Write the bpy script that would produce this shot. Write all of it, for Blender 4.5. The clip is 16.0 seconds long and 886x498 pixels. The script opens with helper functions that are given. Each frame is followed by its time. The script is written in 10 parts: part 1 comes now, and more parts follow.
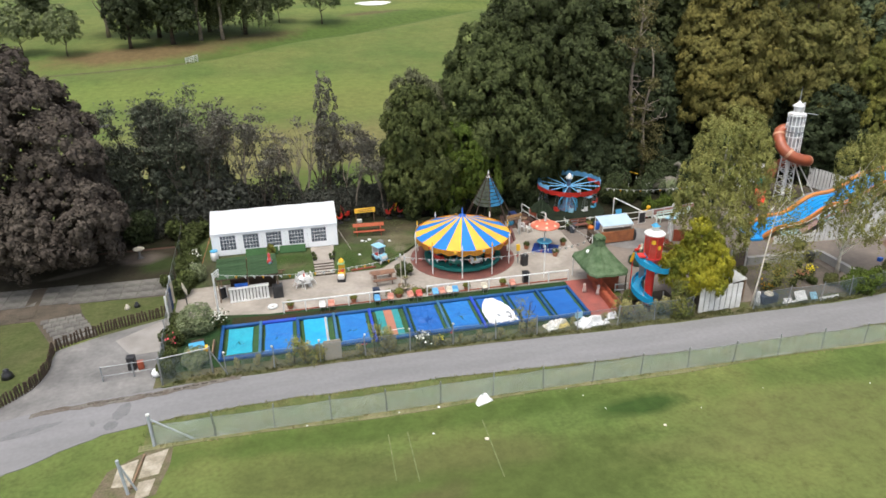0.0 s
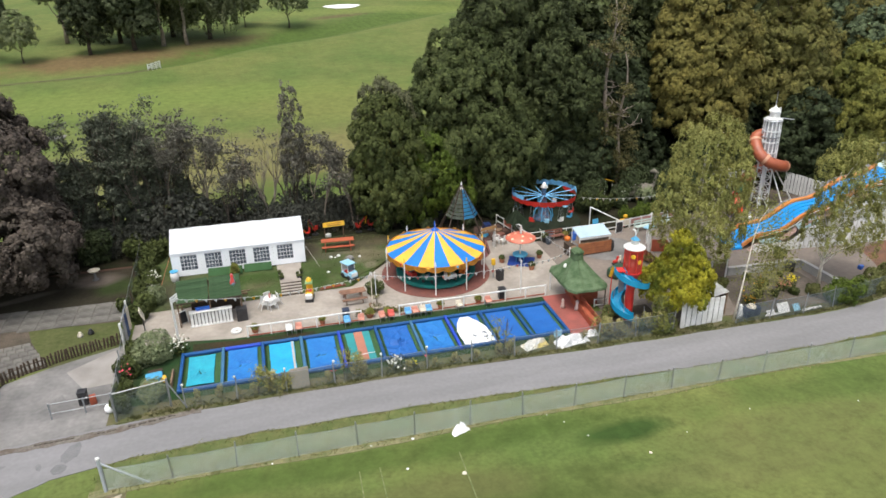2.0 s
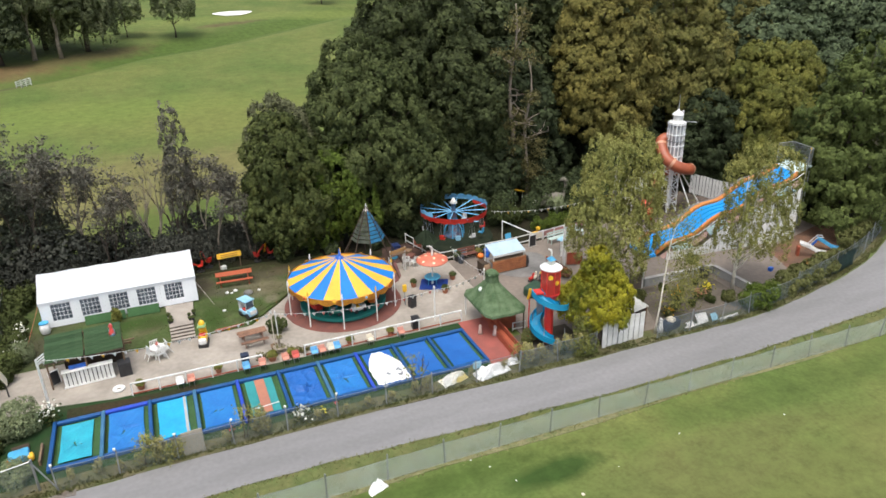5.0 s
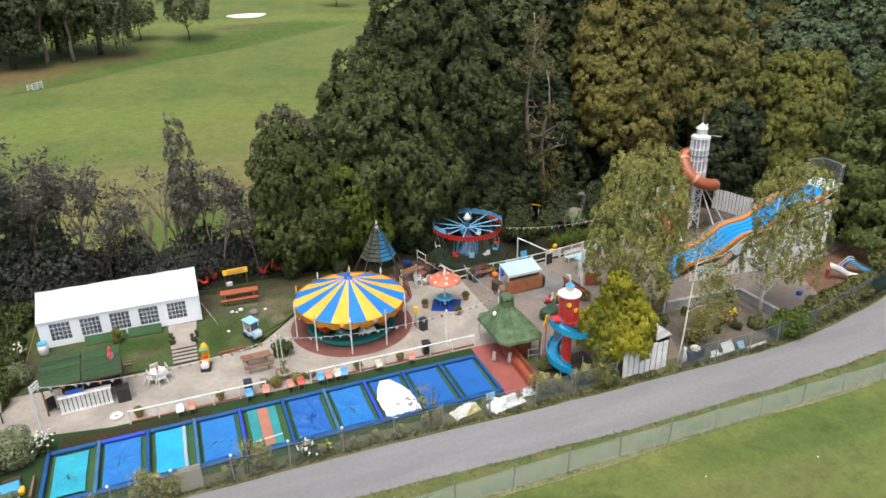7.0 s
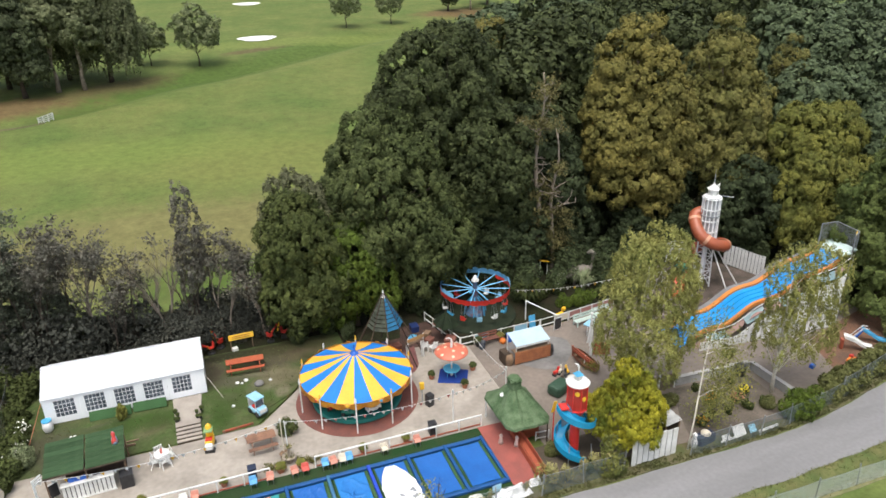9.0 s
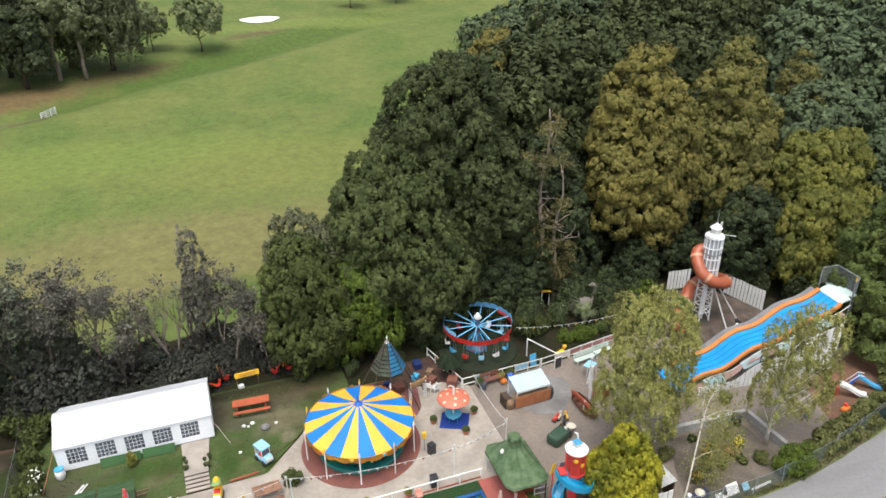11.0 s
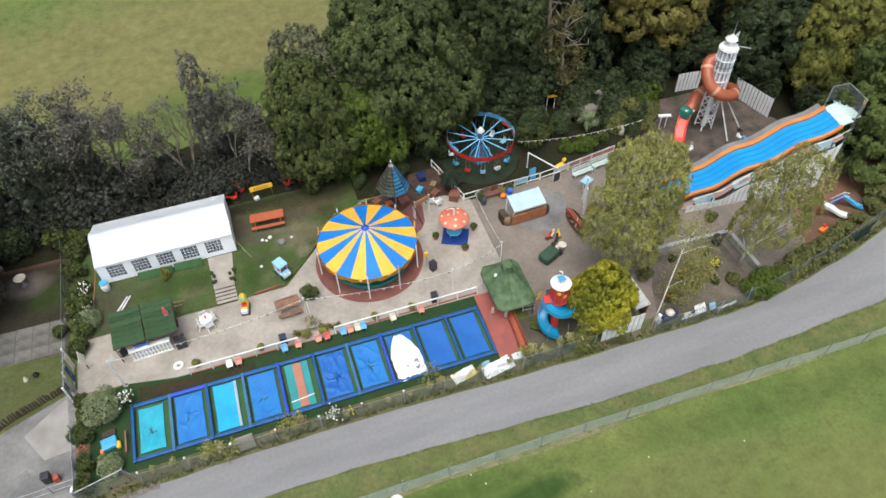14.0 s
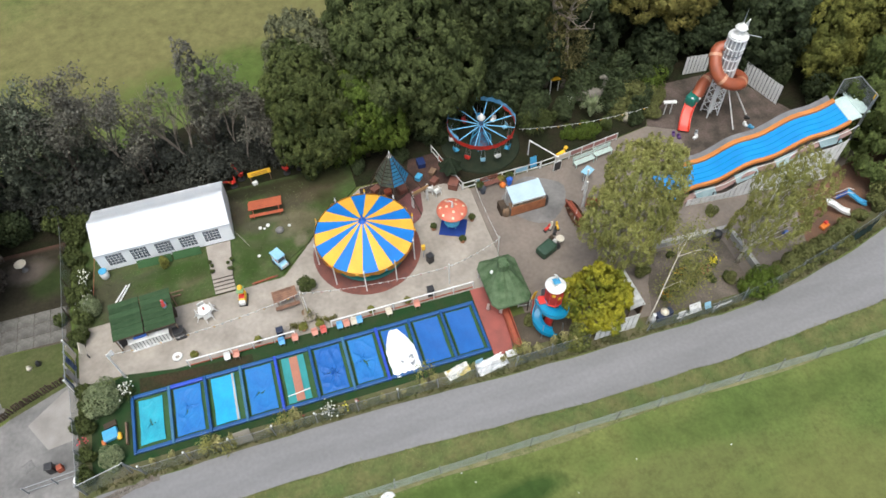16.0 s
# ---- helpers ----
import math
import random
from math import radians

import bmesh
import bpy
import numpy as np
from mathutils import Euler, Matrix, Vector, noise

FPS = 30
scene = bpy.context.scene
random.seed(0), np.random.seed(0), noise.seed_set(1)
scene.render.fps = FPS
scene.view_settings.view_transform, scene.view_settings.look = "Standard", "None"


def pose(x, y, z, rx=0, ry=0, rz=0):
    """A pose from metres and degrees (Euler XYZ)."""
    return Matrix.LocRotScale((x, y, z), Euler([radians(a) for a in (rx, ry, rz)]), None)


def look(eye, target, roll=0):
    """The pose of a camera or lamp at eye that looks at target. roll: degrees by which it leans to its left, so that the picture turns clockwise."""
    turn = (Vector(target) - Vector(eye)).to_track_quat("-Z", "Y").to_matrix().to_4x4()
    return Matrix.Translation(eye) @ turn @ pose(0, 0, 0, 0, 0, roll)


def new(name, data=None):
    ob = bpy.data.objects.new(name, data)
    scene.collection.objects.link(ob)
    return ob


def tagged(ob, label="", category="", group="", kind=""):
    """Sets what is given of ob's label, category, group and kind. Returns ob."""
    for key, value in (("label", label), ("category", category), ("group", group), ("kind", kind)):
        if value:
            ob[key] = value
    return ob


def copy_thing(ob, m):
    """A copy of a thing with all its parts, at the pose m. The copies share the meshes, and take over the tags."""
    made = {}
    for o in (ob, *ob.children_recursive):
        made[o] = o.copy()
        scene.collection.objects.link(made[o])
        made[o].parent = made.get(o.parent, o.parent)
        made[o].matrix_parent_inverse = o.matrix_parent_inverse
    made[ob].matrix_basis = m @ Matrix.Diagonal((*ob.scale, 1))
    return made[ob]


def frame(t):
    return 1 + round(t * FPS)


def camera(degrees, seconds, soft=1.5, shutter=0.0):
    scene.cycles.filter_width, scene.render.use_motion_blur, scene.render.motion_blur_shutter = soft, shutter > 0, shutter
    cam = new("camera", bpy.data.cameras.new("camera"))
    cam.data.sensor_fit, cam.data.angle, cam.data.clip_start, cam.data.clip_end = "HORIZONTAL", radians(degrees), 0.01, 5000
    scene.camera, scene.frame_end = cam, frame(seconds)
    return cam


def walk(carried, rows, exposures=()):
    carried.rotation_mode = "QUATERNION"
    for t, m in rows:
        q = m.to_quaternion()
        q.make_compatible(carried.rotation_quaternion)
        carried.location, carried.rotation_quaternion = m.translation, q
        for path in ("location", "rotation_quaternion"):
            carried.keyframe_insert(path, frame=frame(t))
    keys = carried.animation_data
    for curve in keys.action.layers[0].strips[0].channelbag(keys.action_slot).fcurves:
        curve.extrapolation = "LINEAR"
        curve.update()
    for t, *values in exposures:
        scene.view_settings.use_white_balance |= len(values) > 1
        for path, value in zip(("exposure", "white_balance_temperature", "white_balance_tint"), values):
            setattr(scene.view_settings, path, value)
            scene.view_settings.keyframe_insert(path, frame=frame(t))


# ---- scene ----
cam = camera(64.2, 16.0, soft=1.6)
PATH = [
    (0, (0.219, -0.342, 23.627), (0.601, 1.442, 22.806), -0.90),
    (0.5, (0.367, 0.212, 23.676), (0.747, 1.995, 22.854), -0.90),
    (1, (0.430, 0.841, 23.631), (0.813, 2.624, 22.812), -0.90),
    (1.5, (0.671, 1.354, 23.704), (1.051, 3.138, 22.884), -0.90),
    (2, (0.911, 1.916, 23.740), (1.363, 3.684, 22.921), -1.00),
    (2.5, (1.176, 2.518, 23.762), (1.762, 4.245, 22.941), -1.20),
    (3, (1.363, 3.154, 23.767), (2.046, 4.845, 22.947), -1.30),
    (3.5, (1.685, 3.664, 23.817), (2.381, 5.351, 22.997), -1.30),
    (4, (1.912, 4.212, 23.860), (2.607, 5.899, 23.040), -1.30),
    (6.5, (3.094, 7.031, 23.963), (3.753, 8.734, 23.146), -1.10),
    (7, (3.287, 7.558, 24.305), (3.938, 9.264, 23.488), -1.10),
    (7.5, (3.534, 8.081, 24.956), (4.178, 9.790, 24.142), -1.10),
    (8, (3.796, 8.629, 25.930), (4.435, 10.343, 25.117), -1.10),
    (8.5, (4.039, 9.181, 27.075), (4.673, 10.897, 26.265), -1.10),
    (9, (4.335, 9.708, 28.430), (4.963, 11.427, 27.622), -1.10),
    (9.2, (4.489, 9.895, 28.957), (5.113, 11.615, 28.151), -1.20),
    (10, (4.744, 10.734, 31.300), (5.368, 12.455, 30.494), -0.90),
    (10.7, (4.967, 11.468, 33.351), (5.591, 13.189, 32.515), -0.63),
    (11.3, (5.159, 12.098, 35.108), (5.732, 13.700, 34.059), -0.40),
    (11.5, (5.276, 12.209, 35.541), (5.825, 13.747, 34.385), -0.50),
    (12, (5.831, 12.680, 36.839), (6.317, 14.089, 35.505), -1.00),
    (12.5, (6.109, 13.183, 38.233), (6.591, 14.595, 36.900), -0.90),
    (13, (6.536, 13.604, 39.568), (7.009, 15.023, 38.239), -1.10),
    (13.5, (6.786, 14.106, 40.806), (7.251, 15.518, 39.467), -1.00),
    (14, (7.320, 14.419, 41.507), (7.710, 15.655, 39.984), -1.50),
    (14.5, (7.776, 15.288, 42.589), (8.119, 16.400, 40.962), -1.70),
    (15, (8.211, 15.871, 43.477), (8.549, 16.986, 41.851), -1.60),
    (15.5, (8.640, 16.401, 43.798), (8.973, 17.520, 42.174), -1.60),
    (16, (9.049, 16.955, 43.778), (9.376, 18.078, 42.155), -1.60),
]
EXPOSURE = 0.66
walk(cam, [(t, look(eye, target, roll)) for t, eye, target, roll in PATH], [(t, EXPOSURE + more_light, kelvin, tint) for t, more_light, kelvin, tint in (
    (0.0, 0.02, 6500, 9), (4.0, 0.03, 6500, 9), (9.0, 0.08, 6500, 9), (11.5, 0.16, 6450, 9), (12.5, 0.03, 6400, 7), (14.0, -0.06, 6300, 7), (16.0, -0.11, 6300, 7))])

# ---- light ----
world = bpy.data.worlds.new("overcast_sky")
scene.world = world
world.use_nodes = True
wn, wl = world.node_tree.nodes, world.node_tree.links
sky = wn.new("ShaderNodeTexSky")
sky.sky_type, sky.sun_disc = "NISHITA", False
sky.sun_elevation, sky.sun_rotation = radians(72), radians(210)
sky.air_density, sky.dust_density, sky.ozone_density = 1.0, 5.0, 1.0
pale = wn.new("ShaderNodeHueSaturation")
pale.inputs["Saturation"].default_value = 0.6
wl.new(sky.outputs["Color"], pale.inputs["Color"])
wl.new(pale.outputs["Color"], wn["Background"].inputs["Color"])
wn["Background"].inputs["Strength"].default_value = 0.145
sun = new("sun", bpy.data.lights.new("sun", "SUN"))
sun.data.energy, sun.data.angle, sun.data.color = 1.05, radians(35), (1.0, 0.98, 0.95)
sun.matrix_world = look((-10, -17, 60), (0, 0, 0))


# ---- materials ----
def shade(name, rgb, rgb2=None, rough=0.7, scale=1.2, fine=18.0, grain=0.25, bump=0.15, metal=0.0, rand=0.0, island=0.0, alpha=1.0,
          emit=0.0, coat=0.0, depth=0.02, lo=0.35, hi=0.65, stretch=None):
    """Two colours mixed by broad noise, darkened and lifted by a fine grain, with bump; rand and island vary whole pieces."""
    m = bpy.data.materials.new(name)
    m.use_nodes = True
    n, l = m.node_tree.nodes, m.node_tree.links
    b = n["Principled BSDF"]
    b.inputs["Roughness"].default_value, b.inputs["Metallic"].default_value = rough, metal
    b.inputs["Coat Weight"].default_value = coat
    b.inputs["Alpha"].default_value = alpha
    if rough >= 0.75 and max(rgb) < 0.14:
        b.inputs["Specular IOR Level"].default_value = 0.12
    rgb2 = rgb2 or tuple(c * 0.8 for c in rgb)
    co = n.new("ShaderNodeTexCoord")
    broad, small = n.new("ShaderNodeTexNoise"), n.new("ShaderNodeTexNoise")
    for t, s, d in ((broad, scale, 5), (small, fine, 4)):
        t.inputs["Scale"].default_value, t.inputs["Detail"].default_value = s, d
        l.new(co.outputs["Object"], t.inputs["Vector"])
    if stretch:
        mp = n.new("ShaderNodeMapping")
        mp.inputs["Scale"].default_value = stretch
        l.new(co.outputs["Object"], mp.inputs["Vector"])
        l.new(mp.outputs["Vector"], broad.inputs["Vector"])
    ramp = n.new("ShaderNodeMapRange")
    ramp.inputs["From Min"].default_value, ramp.inputs["From Max"].default_value = lo, hi
    l.new(broad.outputs["Fac"], ramp.inputs["Value"])
    mix = n.new("ShaderNodeMix")
    mix.data_type = "RGBA"
    mix.inputs["A"].default_value, mix.inputs["B"].default_value = (*rgb, 1), (*rgb2, 1)
    l.new(ramp.outputs["Result"], mix.inputs["Factor"])
    g = n.new("ShaderNodeMapRange")
    g.inputs["From Min"].default_value, g.inputs["From Max"].default_value = 0.25, 0.75
    g.inputs["To Min"].default_value, g.inputs["To Max"].default_value = 1 - grain, 1 + grain
    l.new(small.outputs["Fac"], g.inputs["Value"])
    last = g.outputs["Result"]
    for amount, node, out in ((rand, "ShaderNodeObjectInfo", "Random"), (island, "ShaderNodeNewGeometry", "Random Per Island")):
        if amount:
            src, r, mul = n.new(node), n.new("ShaderNodeMapRange"), n.new("ShaderNodeMath")
            r.inputs["To Min"].default_value, r.inputs["To Max"].default_value = 1 - amount, 1 + amount
            mul.operation = "MULTIPLY"
            l.new(src.outputs[out], r.inputs["Value"])
            l.new(r.outputs["Result"], mul.inputs[0])
            l.new(last, mul.inputs[1])
            last = mul.outputs["Value"]
    tint = n.new("ShaderNodeVectorMath")
    tint.operation = "SCALE"
    l.new(mix.outputs["Result"], tint.inputs[0])
    l.new(last, tint.inputs["Scale"])
    l.new(tint.outputs["Vector"], b.inputs["Base Color"])
    if bump:
        bp = n.new("ShaderNodeBump")
        bp.inputs["Strength"].default_value, bp.inputs["Distance"].default_value = bump, depth
        l.new(small.outputs["Fac"], bp.inputs["Height"])
        l.new(bp.outputs["Normal"], b.inputs["Normal"])
    if emit:
        b.inputs["Emission Color"].default_value, b.inputs["Emission Strength"].default_value = (*rgb, 1), emit
    m["tint"], m["small"] = tint.name, small.name
    return m


def netting(name, rgb, scale, thick):
    """Woven wire or mesh: opaque threads along both diagonals, holes between."""
    m = shade(name, rgb, rough=0.6, grain=0.1, bump=0)
    n, l = m.node_tree.nodes, m.node_tree.links
    co = n.new("ShaderNodeTexCoord")
    out = None
    for angle in (45, -45):
        mp, wv, gt = n.new("ShaderNodeMapping"), n.new("ShaderNodeTexWave"), n.new("ShaderNodeMath")
        mp.inputs["Rotation"].default_value = (0, radians(angle), 0)
        wv.bands_direction = "X"
        wv.inputs["Scale"].default_value = scale
        gt.operation, gt.inputs[1].default_value = "GREATER_THAN", thick
        l.new(co.outputs["Object"], mp.inputs["Vector"])
        l.new(mp.outputs["Vector"], wv.inputs["Vector"])
        l.new(wv.outputs["Fac"], gt.inputs[0])
        if out is None:
            out = gt.outputs["Value"]
        else:
            mx = n.new("ShaderNodeMath")
            mx.operation = "MAXIMUM"
            l.new(out, mx.inputs[0])
            l.new(gt.outputs["Value"], mx.inputs[1])
            out = mx.outputs["Value"]
    l.new(out, n["Principled BSDF"].inputs["Alpha"])
    return m


WHITE_PVC = shade("white_pvc", (0.92, 0.94, 0.96), (0.88, 0.91, 0.94), 0.35, 0.8, 9, 0.04, 0.05)
WHITE = shade("white_paint", (0.8, 0.8, 0.78), (0.62, 0.62, 0.58), 0.45, 1.5, 14, 0.1, 0.05)
GREY = shade("grey_metal", (0.34, 0.36, 0.37), (0.24, 0.25, 0.26), 0.45, 2, 30, 0.15, 0.05, metal=0.4)
STEEL = shade("galvanised_steel", (0.42, 0.44, 0.45), (0.3, 0.31, 0.32), 0.4, 3, 40, 0.12, 0.05, metal=0.7)
BLACK = shade("black_plastic", (0.02, 0.02, 0.022), (0.035, 0.035, 0.037), 0.4, 3, 30, 0.2, 0.05)
# Near-black stand-in for shade inside openings and behind slats.
DARK = shade("painted_shade", (0.012, 0.012, 0.013), rough=0.8)
RED = shade("red_paint", (0.62, 0.045, 0.03), (0.45, 0.03, 0.022), 0.35, 2, 20, 0.12, 0.05)
ORANGE = shade("orange_paint", (0.72, 0.2, 0.03), (0.52, 0.13, 0.02), 0.4, 2, 20, 0.12, 0.05)
YELLOW = shade("yellow_paint", (0.86, 0.52, 0.03), (0.7, 0.4, 0.03), 0.4, 2, 20, 0.1, 0.05)
BLUE = shade("blue_paint", (0.02, 0.12, 0.52), (0.02, 0.09, 0.38), 0.4, 2, 20, 0.12, 0.05)
SKYBLUE = shade("sky_blue_paint", (0.08, 0.38, 0.62), (0.06, 0.29, 0.5), 0.4, 2, 20, 0.12, 0.05)
PALEBLUE = shade("pale_blue_plastic", (0.3, 0.55, 0.68), (0.24, 0.46, 0.6), 0.4, 2, 20, 0.1, 0.05)
PINK = shade("pink_plastic", (0.68, 0.2, 0.16), (0.55, 0.16, 0.13), 0.4, 2, 20, 0.12, 0.05)
GREEN = shade("green_paint", (0.02, 0.22, 0.16), (0.015, 0.16, 0.12), 0.4, 2, 20, 0.12, 0.05)
BRICKRED = shade("brick_red_paving", (0.2, 0.07, 0.05), (0.14, 0.055, 0.045), 0.85, 1.2, 24, 0.25, 0.3)
WOOD_RED = shade("red_stained_wood", (0.36, 0.085, 0.04), (0.26, 0.06, 0.03), 0.6, 2, 26, 0.25, 0.2)
WOOD = shade("weathered_wood", (0.24, 0.15, 0.085), (0.15, 0.1, 0.065), 0.75, 2, 26, 0.3, 0.25)
WOOD_DARK = shade("dark_wood", (0.085, 0.062, 0.044), (0.055, 0.042, 0.032), 0.75, 2, 26, 0.3, 0.25)
TERRACOTTA = shade("terracotta", (0.42, 0.17, 0.09), (0.32, 0.12, 0.07), 0.8, 3, 24, 0.15, 0.1)


# ---- mesh helpers ----
def thing(name, x, y, z=0.0, rz=0.0, label="", category="", group="", kind=""):
    """A top-level thing: an Empty at its base."""
    ob = new(name)
    ob.empty_display_size = 0.2
    ob.matrix_basis = pose(x, y, z, 0, 0, rz)
    return tagged(ob, label, category, group, kind)


def part(name, bm, material, parent=None, label="", smooth=False):
    me = bpy.data.meshes.new(name)
    if smooth:
        for fc in bm.faces:
            fc.smooth = True
    bm.to_mesh(me)
    bm.free()
    me.materials.append(material)
    ob = new(name, me)
    if parent is not None:
        ob.parent = parent
    if label:
        ob["label"] = label
    return ob


def again(ob, name, parent, m):
    """Another part on the same mesh, at m under parent."""
    o = new(name, ob.data)
    o.parent, o.matrix_basis = parent, m
    return o


def box(bm, x, y, z, sx, sy, sz, rz=0, rx=0, ry=0, bevel=0.0):
    """A box whose middle is x, y, z."""
    made = bmesh.ops.create_cube(bm, size=1)["verts"]
    bmesh.ops.transform(bm, matrix=pose(x, y, z, rx, ry, rz) @ Matrix.Diagonal((sx, sy, sz, 1)), verts=made)
    if bevel:
        edges = list({e for v in made for e in v.link_edges})
        bmesh.ops.bevel(bm, geom=edges, offset=bevel, segments=2, affect="EDGES", profile=0.5)
    return bm


def bx(*a, **k):
    return box(bmesh.new(), *a, **k)


def pipe(bm, points, radii, n=8, caps=True):
    """A round tube through points; radii: one or one a point."""
    points = [Vector(p) for p in points]
    if not hasattr(radii, "__len__"):
        radii = [radii] * len(points)
    rings = []
    side = None
    for i, p in enumerate(points):
        d = points[min(i + 1, len(points) - 1)] - points[max(i - 1, 0)]
        if d.length < 1e-6:
            d = Vector((0, 0, 1))
        d.normalize()
        if side is None:
            side = d.orthogonal().normalized()
        side = (side - d * side.dot(d)).normalized()
        up = d.cross(side)
        rings.append([bm.verts.new(p + radii[i] * (math.cos(a) * side + math.sin(a) * up)) for a in (2 * math.pi * k / n for k in range(n))])
    for a, b in zip(rings, rings[1:]):
        for k in range(n):
            bm.faces.new((a[k], a[(k + 1) % n], b[(k + 1) % n], b[k]))
    if caps:
        bm.faces.new(list(reversed(rings[0])))
        bm.faces.new(rings[-1])
    return bm


def pp(points, radii, n=8, caps=True):
    return pipe(bmesh.new(), points, radii, n, caps)


def lathe(bm, profile, n=24, x=0, y=0, z=0, a0=0.0, a1=360.0):
    """A profile of (radius, height) turned about the upright axis."""
    full = abs(a1 - a0) > 359
    steps = n if full else n + 1
    rings = []
    for r, h in profile:
        if r < 1e-5:
            rings.append([bm.verts.new((x, y, z + h))])
        else:
            rings.append([bm.verts.new((x + r * math.cos(t), y + r * math.sin(t), z + h)) for t in (radians(a0 + (a1 - a0) * k / n) for k in range(steps))])
    for a, b in zip(rings, rings[1:]):
        for k in range(n):
            q = [a[k % len(a)], a[(k + 1) % len(a)], b[(k + 1) % len(b)], b[k % len(b)]]
            q = [v for i, v in enumerate(q) if v not in q[:i]]
            if len(q) > 2:
                bm.faces.new(q)
    return bm


def lt(profile, n=24, **k):
    return lathe(bmesh.new(), profile, n, **k)


def prism(bm, outline, z0, z1):
    """An outline of (x, y), counter-clockwise, raised from z0 to z1."""
    lo = [bm.verts.new((x, y, z0)) for x, y in outline]
    hi = [bm.verts.new((x, y, z1)) for x, y in outline]
    bm.faces.new(hi)
    bm.faces.new(list(reversed(lo)))
    k = len(outline)
    for i in range(k):
        bm.faces.new((lo[i], lo[(i + 1) % k], hi[(i + 1) % k], hi[i]))
    return bm


def pr(outline, z0, z1):
    return prism(bmesh.new(), outline, z0, z1)


def ribbon(bm, left, right, z0, z1):
    """A slab between two lines of (x, y)."""
    k = len(left)
    ring = [[bm.verts.new((*p, z)) for p in side] for side, z in ((left, z1), (right, z1), (left, z0), (right, z0))]
    for i in range(k - 1):
        a, b, c, d = ring
        bm.faces.new((a[i], b[i], b[i + 1], a[i + 1]))
        bm.faces.new((a[i], a[i + 1], c[i + 1], c[i]))
        bm.faces.new((b[i + 1], b[i], d[i], d[i + 1]))
    return bm


def curve_points(points, steps=8):
    """A smooth line through points (Catmull-Rom)."""
    pts = [Vector(p) for p in points]
    pts = [2 * pts[0] - pts[1]] + pts + [2 * pts[-1] - pts[-2]]
    out = []
    for a, b, c, d in zip(pts, pts[1:], pts[2:], pts[3:]):
        for k in range(steps):
            t = k / steps
            out.append(0.5 * (2 * b + (c - a) * t + (2 * a - 5 * b + 4 * c - d) * t * t + (3 * b - a - 3 * c + d) * t ** 3))
    return out + [pts[-2]]


def cards(name, centres, normals, sizes, material, parent, label="", ratio=0.6, droop=0.0, three=False):
    """Many small leaf blades as one mesh: one blade of three or four corners at each centre."""
    k = len(centres)
    rs = np.random.RandomState(k)
    normals = normals / np.maximum(np.linalg.norm(normals, axis=1, keepdims=True), 1e-6)
    other = rs.normal(size=(k, 3))
    other[:, 2] -= droop * 3
    along = other - normals * (other * normals).sum(1, keepdims=True)
    along /= np.maximum(np.linalg.norm(along, axis=1, keepdims=True), 1e-6)
    across = np.cross(normals, along)
    s = np.asarray(sizes).reshape(-1, 1)
    if three:
        co = np.stack([centres + along * s, centres - along * s * 0.5 + across * s * ratio, centres - along * s * 0.5 - across * s * ratio], 1).reshape(-1, 3)
    else:
        co = np.stack([centres - along * s, centres + across * s * ratio - normals * s * 0.15, centres + along * s, centres - across * s * ratio - normals * s * 0.15], 1).reshape(-1, 3)
    c = 3 if three else 4
    me = bpy.data.meshes.new(name)
    me.vertices.add(c * k)
    me.vertices.foreach_set("co", co.astype(np.float32).ravel())
    me.loops.add(c * k)
    me.loops.foreach_set("vertex_index", np.arange(c * k, dtype=np.int32))
    me.polygons.add(k)
    me.polygons.foreach_set("loop_start", np.arange(0, c * k, c, dtype=np.int32))
    me.update(calc_edges=True)
    me.materials.append(material)
    ob = new(name, me)
    if parent is not None:
        ob.parent = parent
    if label:
        ob["label"] = label
    return ob


# ---- ground ----
def slope(y):
    """The golf course climbs gently away from the park, then levels out."""
    t = min(max(y - 76, 0.0), 420.0)
    return t * 0.0625 * min(1.0, t / 12.0)


def ground_z(x, y):
    """Height of the ground sheet."""
    edge = y - float(np.interp(x, (-60, -18.6, -9.4, 2.3, 17.7, 30.8, 47, 70, 120), (121, 128.9, 133.4, 144.1, 150.8, 160.6, 172, 188, 225)))
    bank = 0.35 * math.exp(-((edge + 4) / 5) ** 2) - 1.1 * math.exp(-((edge - 7) / 5) ** 2)
    return slope(y) + bank + 0.5 * noise.noise((x * 0.02, y * 0.02, 0)) * min(1.0, max(0.0, (y - 90) / 30))


